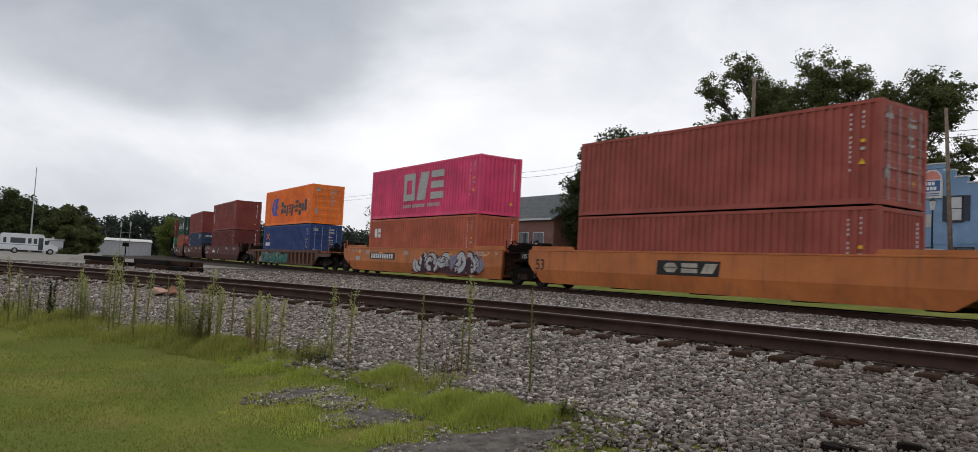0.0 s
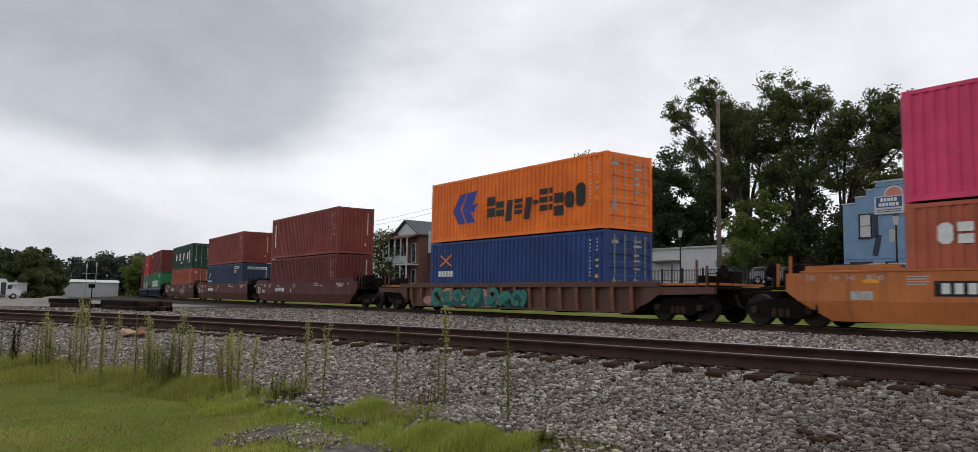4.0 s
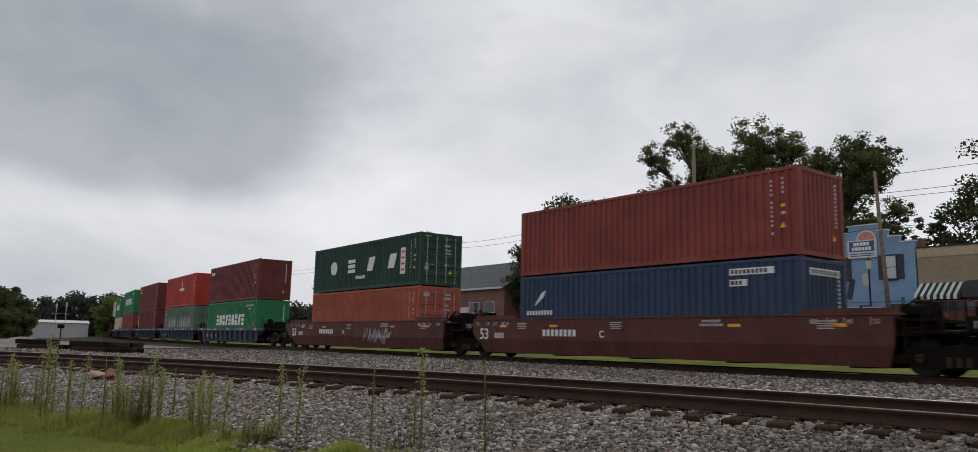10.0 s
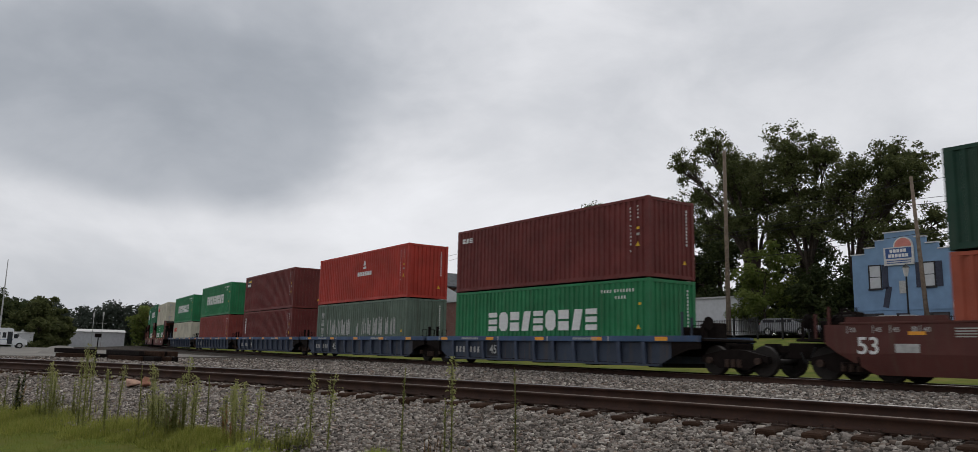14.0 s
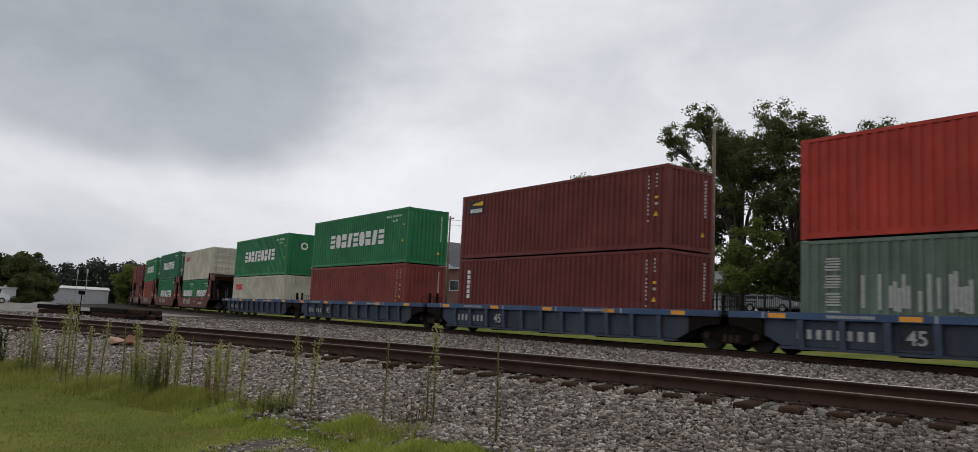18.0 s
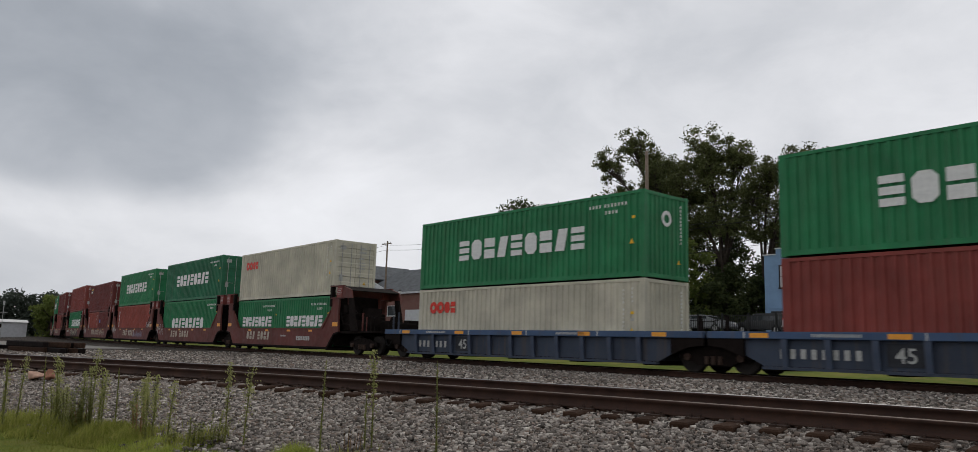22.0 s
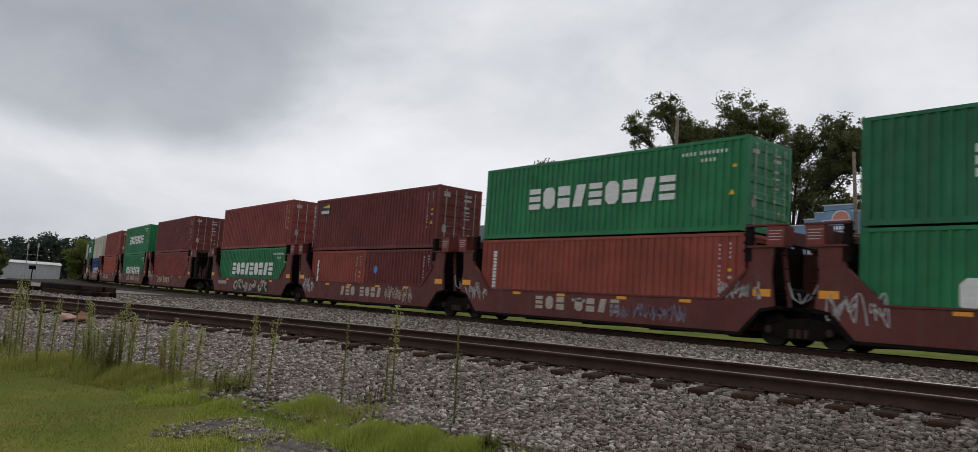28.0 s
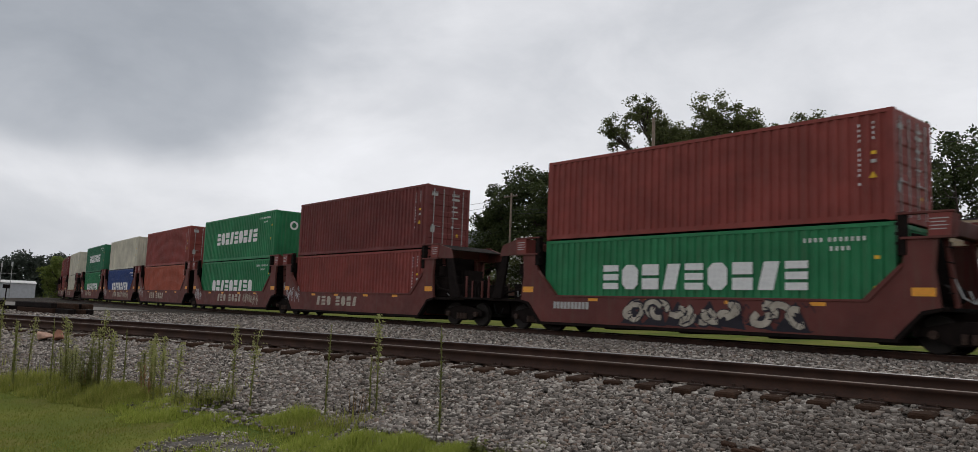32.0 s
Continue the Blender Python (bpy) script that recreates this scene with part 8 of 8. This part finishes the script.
def white_office():
    b = thing("office_building", "low white clapboard office with a flat roof", "building")
    y = 60.0
    part("front_wall", box(-61.5, -44.5, y, y + 0.25, G - 0.6, 6.9), M_WALLWHITE, b)
    part("side_wall", box(-44.75, -44.5, y + 0.25, y + 4.5, G - 0.6, 6.9), M_WALLWHITE, b)
    part("rear_wall", box(-61.5, -44.5, y + 4.5, y + 4.75, G - 0.6, 6.9), M_WALLWHITE, b)
    part("roof", box(-61.7, -44.3, y - 0.2, y + 4.9, 6.9, 7.05), M_GALV, b)
    for k in range(19):
        part("clapboard", shape(("clapboard", 0), lambda: prism([(-0.030, 0), (0, 0), (0, 0.2), (-0.012, 0.2)], -61.5, -54.6, axis="x"), M_WALLWHITE), M_WALLWHITE, b, at=pose(0, y, G + k * 0.2))
    for xa in (-60.6, -56.4):
        sash(b, xa, xa + 1.5, 4.3, 5.6, y - 0.03, M_WALLWHITE, M_GLASS)
    part("door", box(-58.6, -57.6, y - 0.08, y - 0.03, G, 5.2), M_DARKTRIM, b)
    part("canopy", box(-53.6, -50.2, y - 1.2, y - 0.05, 5.6, 5.75), M_POLEWOOD, b)
    for xa in (-53.4, -50.4):
        part("canopy_post", box(xa, xa + 0.12, y - 1.15, y - 1.03, G, 5.6), M_POLEWOOD, b)
    s = thing("office_sign", "white wall sign with red bars", "sign", at=pose(-56.3, y - 0.12, 5.75))
    part("board", box(-0.78, 0.78, -0.06, 0.06, 0, 1.1), M_COPING, s)
    for z, n in ((0.64, 5), (0.16, 3)):
        part("lettering_bar", glyph_blocks(bmesh.new(), -n * 0.13, z, [0.20] * n, 0.30, 0.06), M_SIGNRED, s, at=pose(0, -0.061, 0))



def porch_house():
    b = thing("house", "old two-storey house with a white gable and a balcony", "house")
    y = 63.0
    x0, x1 = -113.2, -105.2
    part("front_wall", box(x0, x1, y, y + 0.3, G - 0.6, 11.6), M_REDBRICK, b)
    part("side_wall", box(x1 - 0.3, x1, y + 0.3, y + 12, G - 0.6, 11.6), M_REDBRICK, b)
    part("side_wall", box(x0, x0 + 0.3, y + 0.3, y + 12, G - 0.6, 11.6), M_REDBRICK, b)
    xm = (x0 + x1) / 2
    part("gable", prism([(x0, 11.6), (x1, 11.6), (xm, 13.9)], y, y + 0.3), M_WALLWHITE, b)
    for s in (-1, 1):
        part("roof", prism([(xm, 14.25), (xm, 14.05), (xm + s * 4.5, 11.45), (xm + s * 4.6, 11.65)], y - 0.5, y + 14), M_ROOF, b)
    part("porch_roof", prism([(y, 11.75), (y, 11.55), (y - 2.4, 10.9), (y - 2.45, 11.1)], x0 - 0.2, x1 + 0.2, axis="x"), M_REDBRICK, b, "faded red porch roof")
    part("balcony_floor", box(x0, x1, y - 2.2, y, 6.72, 6.95), M_WALLWHITE, b)
    n = 5
    for k in range(n):
        xx = x0 + 0.15 + k * (x1 - x0 - 0.3) / (n - 1)
        part("porch_post", box(xx - 0.09, xx + 0.09, y - 2.2, y - 2.02, 6.95, 11.0), M_WALLWHITE, b)
        part("porch_post", box(xx - 0.09, xx + 0.09, y - 2.2, y - 2.02, G - 0.2, 6.72), M_WALLWHITE, b)
    part("balcony_rail", box(x0, x1, y - 2.16, y - 2.06, 8.05, 8.14), M_WALLWHITE, b)
    part("balcony_rail", box(x0, x1, y - 2.15, y - 2.07, 7.10, 7.17), M_WALLWHITE, b)
    for k in range(44):
        xx = x0 + 0.2 + k * (x1 - x0 - 0.4) / 43
        part("baluster", shape(("baluster", 0), lambda: box(-0.03, 0.03, -0.03, 0.03, 7.17, 8.05), M_WALLWHITE), M_WALLWHITE, b, at=pose(xx, y - 2.11, 0))
    for xa in (-112.2, -109.8, -107.2):
        sash(b, xa, xa + 1.1, 7.3, 10.2, y, M_WALLWHITE, M_GLASS)
        sash(b, xa, xa + 1.1, 3.9, 6.0, y, M_WALLWHITE, M_GLASS)
    c = thing("brick_building", "long red brick building with a grey shingle roof", "building")
    y = 65.0
    x0, x1 = -104.7, -80.5
    part("front_wall", box(x0, x1, y, y + 0.3, G - 0.6, 8.9), M_REDBRICK, c)
    part("end_wall", box(x1 - 0.3, x1, y + 0.3, y + 14, G - 0.6, 8.9), M_REDBRICK, c)
    part("end_wall", box(x0, x0 + 0.3, y + 0.3, y + 14, G - 0.6, 8.9), M_WALLWHITE, c)
    part("white_upper_wall", prism([(x0, 8.9), (x0 + 9.4, 8.9), (x0, 12.3)], y - 0.62, y - 0.52), M_WALLWHITE, c)
    part("roof", prism([(y - 0.5, 8.75), (y - 0.5, 8.95), (y + 7.2, 13.3), (y + 14.9, 8.95), (y + 14.9, 8.75), (y + 7.2, 13.05)], x0 - 0.3, x1 + 0.4, axis="x"), M_ROOF, c)
    part("end_gable", prism([(y + 0.1, 8.9), (y + 14.2, 8.9), (y + 7.15, 13.0)], x1 - 0.3, x1, axis="x"), M_REDBRICK, c)
    part("eave_trim", box(x0, x1, y - 0.55, y - 0.48, 8.72, 8.98), M_WALLWHITE, c)
    for xa in (-97.0, -88.2, -84.8):
        sash(c, xa, xa + 2.2, 5.6, 7.0, y, M_WALLWHITE, M_GLASS, bars_v=1)
    part("delivery_door", box(-92.5, -88.5, y - 0.06, y - 0.01, G, 6.4), M_WALLWHITE, c)
    part("roof_vent", tube([(-86, y + 5.5, 12.0), (-86, y + 5.5, 12.9)], 0.14, sides=8), M_GALV, c)


def street_lamp(x, y, top):
    l = thing("street_lamp", "black iron street lamp with a lantern head", "street lamp", "street lamps", at=pose(x, y, G))
    H = top - G
    part("pole", tube([(0, 0, -0.3), (0, 0, 0.5), (0, 0, 0.55), (0, 0, H - 0.9)], [0.13, 0.12, 0.07, 0.055], sides=10), M_FENCE, l)
    part("base", tube([(0, 0, 0), (0, 0, 0.45)], [0.2, 0.13], sides=10), M_FENCE, l)
    part("lantern", tube([(0, 0, H - 0.9), (0, 0, H - 0.75), (0, 0, H - 0.25)], [0.10, 0.16, 0.24], sides=6), M_COPING, l)
    part("cap", tube([(0, 0, H - 0.25), (0, 0, H - 0.12), (0, 0, H)], [0.30, 0.16, 0.02], sides=6), M_FENCE, l)


def utility_pole(x, y, top, lean=0.0, arms=1, r=0.17, label="weathered wooden utility pole"):
    p = thing("utility_pole", label, "utility pole", "utility poles", at=pose(x, y, G, 0, lean, 0))
    H = top - G
    part("pole", tube([(0, 0, -0.4), (0, 0, H * 0.5), (0, 0, H)], [r, r * 0.82, r * 0.66], sides=10), M_POLEWOOD, p, smooth=True)
    for k in range(arms):
        z = H - 0.5 - k * 1.0
        part("crossarm", box(-1.15, 1.15, -0.18, -0.07, z, z + 0.12), M_POLEWOOD, p)
        for q in (-1.0, -0.5, 0.5, 1.0):
            part("insulator", shape(("insulator", 0), lambda: tube([(0, -0.12, 0.12), (0, -0.12, 0.26)], 0.05, sides=7), M_GALV), M_GALV, p, at=pose(q, 0, z))
    return p


def wire(a, b, sag=0.5, r=0.018):
    A, B = Vector(a), Vector(b)
    pts = [A.lerp(B, k / 10) - Vector((0, 0, sag * 4 * (k / 10) * (1 - k / 10))) for k in range(11)]
    o = new("overhead_wire", mesh_of("overhead_wire", tube(pts, r, sides=4), M_FENCE))
    tagged(o, "thin black overhead wire along the street", "wire", "overhead wires")


def car_body(x, y, z, yaw, col, label, L=4.7, W=1.85, H=1.75, kind="suv"):
    c = thing("parked_car", label, "car", "parked cars", at=pose(x, y, z, 0, 0, yaw))
    h = L / 2
    hood = 0.98
    low = prism([(-h, 0.42), (-h + 0.05, hood - 0.05), (-h + 0.3, hood), (h - 1.05, hood), (h - 0.15, hood - 0.18), (h, 0.60), (h, 0.35), (-h, 0.35)], -W / 2, W / 2)
    bmesh.ops.bevel(low, geom=list(low.edges), offset=0.06, segments=2, affect="EDGES")
    part("body", low, col, c, smooth=False)
    top = prism([(-h + 0.06, hood - 0.02), (-h + 0.22, H - 0.06), (-h + 0.5, H), (h - 2.1, H), (h - 1.85, H - 0.05), (h - 1.0, hood - 0.02)], -W / 2 + 0.12, W / 2 - 0.12)
    bmesh.ops.bevel(top, geom=list(top.edges), offset=0.05, segments=2, affect="EDGES")
    part("cabin", top, col, c)
    for s in (-1, 1):
        yy = s * (W / 2 - 0.115)
        for a, b2 in ((-h + 0.35, -h + 1.35), (-h + 1.45, -h + 2.35), (-h + 2.45, h - 1.75)):
            part("side_window", prism([(a, hood + 0.06), (b2 + 0.05, hood + 0.06), (b2, H - 0.14), (a + 0.03, H - 0.14)], yy - 0.006, yy + 0.006), M_GLASS, c)
        for xx in (-h + 0.85, h - 0.9):
            w = part("wheel", tube([(xx, s * (W / 2 - 0.22), 0.34), (xx, s * (W / 2 + 0.0), 0.34)], 0.34, sides=18), M_GASKET, c)
            part("rim", tube([(xx, s * (W / 2), 0.34), (xx, s * (W / 2 + 0.015), 0.34)], 0.20, sides=12), M_GALV, w)
        part("headlight", box(h - 0.22, h - 0.02, s * (W / 2 - 0.42) - 0.12, s * (W / 2 - 0.42) + 0.12, 0.62, 0.76), M_COPING, c)
        part("tail_light", box(-h - 0.01, -h + 0.06, s * (W / 2 - 0.25) - 0.1, s * (W / 2 - 0.25) + 0.1, 0.72, 1.0), M_SIGNRED, c)
    part("windscreen", prism([(h - 1.83, H - 0.10), (h - 1.02, hood + 0.03), (h - 0.99, hood + 0.05), (h - 1.80, H - 0.08)], -W / 2 + 0.2, W / 2 - 0.2), M_GLASS, c)
    return c


def shuttle_bus():
    M_BUS = plain("white_vehicle_paint", (0.66, 0.67, 0.68), 0.35, 0.05, 1.0, relief=0.0)
    c = thing("shuttle_bus", "white shuttle bus parked on a gravel lot", "bus", at=pose(-119.7, 7.1, float(terrain(-119.7, 7.1)), 0, 0, 90))
    body = prism([(-3.25, 0.45), (-3.25, 2.45), (-3.05, 2.62), (1.55, 2.62), (1.75, 2.40), (1.75, 0.45)], -1.1, 1.1)
    bmesh.ops.bevel(body, geom=list(body.edges), offset=0.07, segments=2, affect="EDGES")
    part("body", body, M_BUS, c)
    cab = prism([(1.70, 0.45), (1.70, 2.05), (2.15, 1.95), (2.65, 1.25), (3.35, 1.12), (3.42, 0.45)], -1.0, 1.0)
    bmesh.ops.bevel(cab, geom=list(cab.edges), offset=0.06, segments=2, affect="EDGES")
    part("cab", cab, M_BUS, c)
    part("windscreen", prism([(2.16, 1.92), (2.20, 1.92), (2.68, 1.26), (2.62, 1.26)], -0.9, 0.9), M_GLASS, c)
    for s in (-1, 1):
        y = s * 1.105
        for a, b in ((-2.95, -2.6), (-2.15, -0.45), (-0.15, 0.25), (0.50, 0.90)):
            part("side_window", box(a, b, y - 0.006, y + 0.006, 1.35, 2.05), M_GLASS, c)
        part("door", box(1.05, 1.62, y - 0.008, y + 0.008, 0.55, 2.15), M_GLASS, c)
        part("cab_window", box(1.80, 2.25, s * 1.0 - 0.008, s * 1.0 + 0.008, 1.30, 1.85), M_GLASS, c)
        for xx in (-1.6, 2.5):
            w = part("wheel", tube([(xx, s * 0.85, 0.38), (xx, s * 1.12, 0.38)], 0.38, sides=18), M_GASKET, c)
            part("rim", tube([(xx, s * 1.12, 0.38), (xx, s * 1.135, 0.38)], 0.22, sides=12), M_GALV, w)
        part("mirror", box(2.2, 2.3, s * 1.15 - 0.1, s * 1.15 + 0.1, 1.5, 1.85), M_FENCE, c)
    part("bumper", box(3.38, 3.52, -0.95, 0.95, 0.40, 0.62), M_FENCE, c)
    part("stripe", box(-3.2, 1.7, -1.112, -1.107, 1.12, 1.18), M_SIGNBLUE, c)


def far_left():
    lot = sheet("gravel_lot", steps((-175, -47, 4)), steps((-60, 17, 2)), lambda x, y: terrain(x, y) + 0.02, M_LOT, lambda x, y: (near_gap(x, y) < -3) & (line_y(x) - y > 6))
    tagged(lot, "pale gravel lot and crossing road beyond the near track", "lot", kind="structure")
    shuttle_bus()
    s = thing("shed", "small white shed with a vented cap", "shed", at=pose(-139.5, 11.6, float(terrain(-139.5, 11.6))))
    part("wall", box(-1.3, 1.3, -1.3, 1.3, 0, 2.1), M_WALLWHITE, s)
    part("roof", prism([(-1.45, 2.1), (1.45, 2.1), (1.2, 2.35), (-1.2, 2.35)], -1.45, 1.45), M_COPING, s)
    part("vent_cap", tube([(0, 0, 2.35), (0, 0, 2.65)], [0.35, 0.25], sides=8), M_GALV, s)
    w = thing("warehouse", "low white metal warehouse with a shallow roof", "building", at=pose(-167.6, 23.7, 0.4, 0, 0, 84))
    part("wall", box(-7.2, 7.2, -4, 4, 0, 3.0), M_WALLWHITE, w)
    part("roof", prism([(-4.3, 2.95), (4.3, 2.95), (0, 3.5)], -7.4, 7.4, axis="x"), M_COPING, w)
    part("door", box(2.6, 5.0, 4.0, 4.03, 0, 2.4), M_GREYMARK, w)
    w = thing("warehouse", "low cream metal warehouse beyond the lot", "building", at=pose(-166.5, 13.0, 0.4, 0, 0, 84))
    part("wall", box(-3.2, 3.2, -4, 4, 0, 2.2), M_COPING, w)
    part("roof", prism([(-4.3, 2.25), (4.3, 2.25), (0, 2.6)], -3.4, 3.4, axis="x"), M_COPING, w)
    m = thing("radio_mast", "tall thin grey mast beyond the lot", "mast", at=pose(-135.0, 8.2, 0.4))
    part("pole", tube([(0, 0, 0), (0, 0, 6.5), (0, 0, 13.0)], [0.14, 0.10, 0.05], sides=7), M_GALV, m)
    for k, dy in enumerate((0, 1.5)):
        g = thing("signal_mast", "thin grey railway signal mast", "signal", "signals at the bend", at=pose(-150, 22.8 + dy, 0.5))
        part("pole", tube([(0, 0, 0), (0, 0, 6.2)], 0.055, sides=7), M_GREYMARK, g)
        part("signal_head", box(-0.12, 0.12, -0.13, 0.13, 5.2 + 0.3 * k, 5.9 + 0.3 * k), M_GREYMARK, g)
        part("arm", box(-0.04, 0.04, -0.7, 0.7, 4.2, 4.26), M_GREYMARK, g)
    bm = bmesh.new()
    rings = []
    for f, hh in ((1.0, 0.0), (0.72, 0.42), (0.42, 0.66), (0.15, 0.74)):
        rings.append([bm.verts.new((2.0 * f * math.cos(a / 18 * math.tau) * (1 + 0.1 * math.sin(a * 1.7)), 1.9 * f * math.sin(a / 18 * math.tau) * (1 + 0.08 * math.cos(a * 2.3)), hh)) for a in range(18)])
    for a, b in zip(rings, rings[1:]):
        for k in range(18):
            bm.faces.new((a[k], a[(k + 1) % 18], b[(k + 1) % 18], b[k]))
    bm.faces.new(rings[-1])
    o = new("dirt_mound", mesh_of("dirt_mound", bm, M_LOT, True))
    o.matrix_basis = pose(-79.4, 9.7, float(terrain(-79.4, 9.7)) - 0.03)
    tagged(o, "low grey mound of dirt and gravel on the lot", "mound")
    p = thing("marker_post", "leaning thin post with a small box beside the near track", "post", at=pose(-24.7, 3.9, 0.72, 0, 8, 0))
    part("pole", tube([(0, 0, -0.1), (0, 0, 1.1)], 0.016, sides=6), M_GRIMYSHADE, p)
    part("head", box(-0.05, 0.05, -0.09, 0.07, 1.02, 1.12), M_GRIMYSHADE, p)


def town():
    st = sheet("road", steps((-200, 120, 8)), steps((49, 58.1, 1.5)), lambda x, y: np.full(np.shape(x), G + 0.01), M_ROADTAR)
    tagged(st, "grey asphalt street with parked cars", "road", kind="structure")
    pv = box(-125, 40, 58.2, 61.95, G - 0.1, G + 0.14)
    tagged(new("pavement", mesh_of("pavement", pv, M_LOT)), "pale concrete pavement before the shops", "pavement", kind="structure")
    blue_shop()
    tan_shop()
    white_office()
    porch_house()
    for x, y, top in ((-27.75, 57.0, 8.45), (-47.7, 57.0, 8.6), (-84.0, 58.0, 8.6)):
        street_lamp(x, y, top)
    utility_pole(-39.5, 52, 18.4, label="tall weathered wooden pole before a large tree", arms=0, r=0.20)
    utility_pole(-25.95, 56, 14.6, -2.7, arms=0, label="leaning grey wooden utility pole")
    utility_pole(-65.8, 60, 15.4, arms=1)
    utility_pole(-92.0, 61, 16.0, arms=1)
    for z in (14.2, 12.9, 12.5, 10.4):
        wire((-26.4, 56, z), (40, 58, z + 0.6))
        wire((-26.4, 56, z), (-65.8, 60, z + 0.4))
    for z in (14.9, 14.2):
        wire((-65.8, 60, z), (-92, 61, z + 0.5))
        wire((-92, 61, z + 0.5), (-150, 64, z))
    silver, maroon = plain("silver_car_paint", (0.22, 0.225, 0.235), 0.3, 0.05, 1, metal=0.3, relief=0), plain("maroon_car_paint", (0.09, 0.015, 0.02), 0.3, 0.1, 1, relief=0)
    white, dark = plain("white_car_paint", (0.40, 0.40, 0.41), 0.3, 0.05, 1, relief=0), plain("black_car_paint", (0.02, 0.02, 0.022), 0.3, 0.1, 1, relief=0)
    car_body(-25.0, 52, G, 0, white, "white car parked on the street", 4.6, 1.8, 1.38)
    car_body(-19.4, 52.3, G, 0, maroon, "dark red car parked on the street", 4.7, 1.85, 1.7)
    car_body(-13.5, 52.2, G, 0, silver, "silver car parked on the street", 4.5, 1.8, 1.6)
    car_body(-34.2, 52.4, G, 0, silver, "silver car parked by a fence", 4.5, 1.8, 1.35)
    car_body(-31.5, 56.3, G, 180, dark, "black car parked before a blue shop", 4.6, 1.85, 1.6)
    f = thing("iron_fence", "black iron picket fence along the street", "fence")
    for z in (0.25, 1.02):
        part("rail", box(-44.0, -12.0, 47.98, 48.02, G + z, G + z + 0.04), M_FENCE, f)
    for k in range(17):
        part("post", shape(("fence_post", 0), lambda: box(-0.05, 0.05, -0.05, 0.05, -0.3, 1.22), M_FENCE), M_FENCE, f, at=pose(-44 + k * 2.0, 48, G))
    for k in range(213):
        part("picket", shape(("picket", 0), lambda: box(-0.012, 0.012, -0.012, 0.012, 0.1, 1.12), M_FENCE), M_FENCE, f, at=pose(-43.9 + k * 0.15, 48, G))


woods()
town()
far_left()

motions()
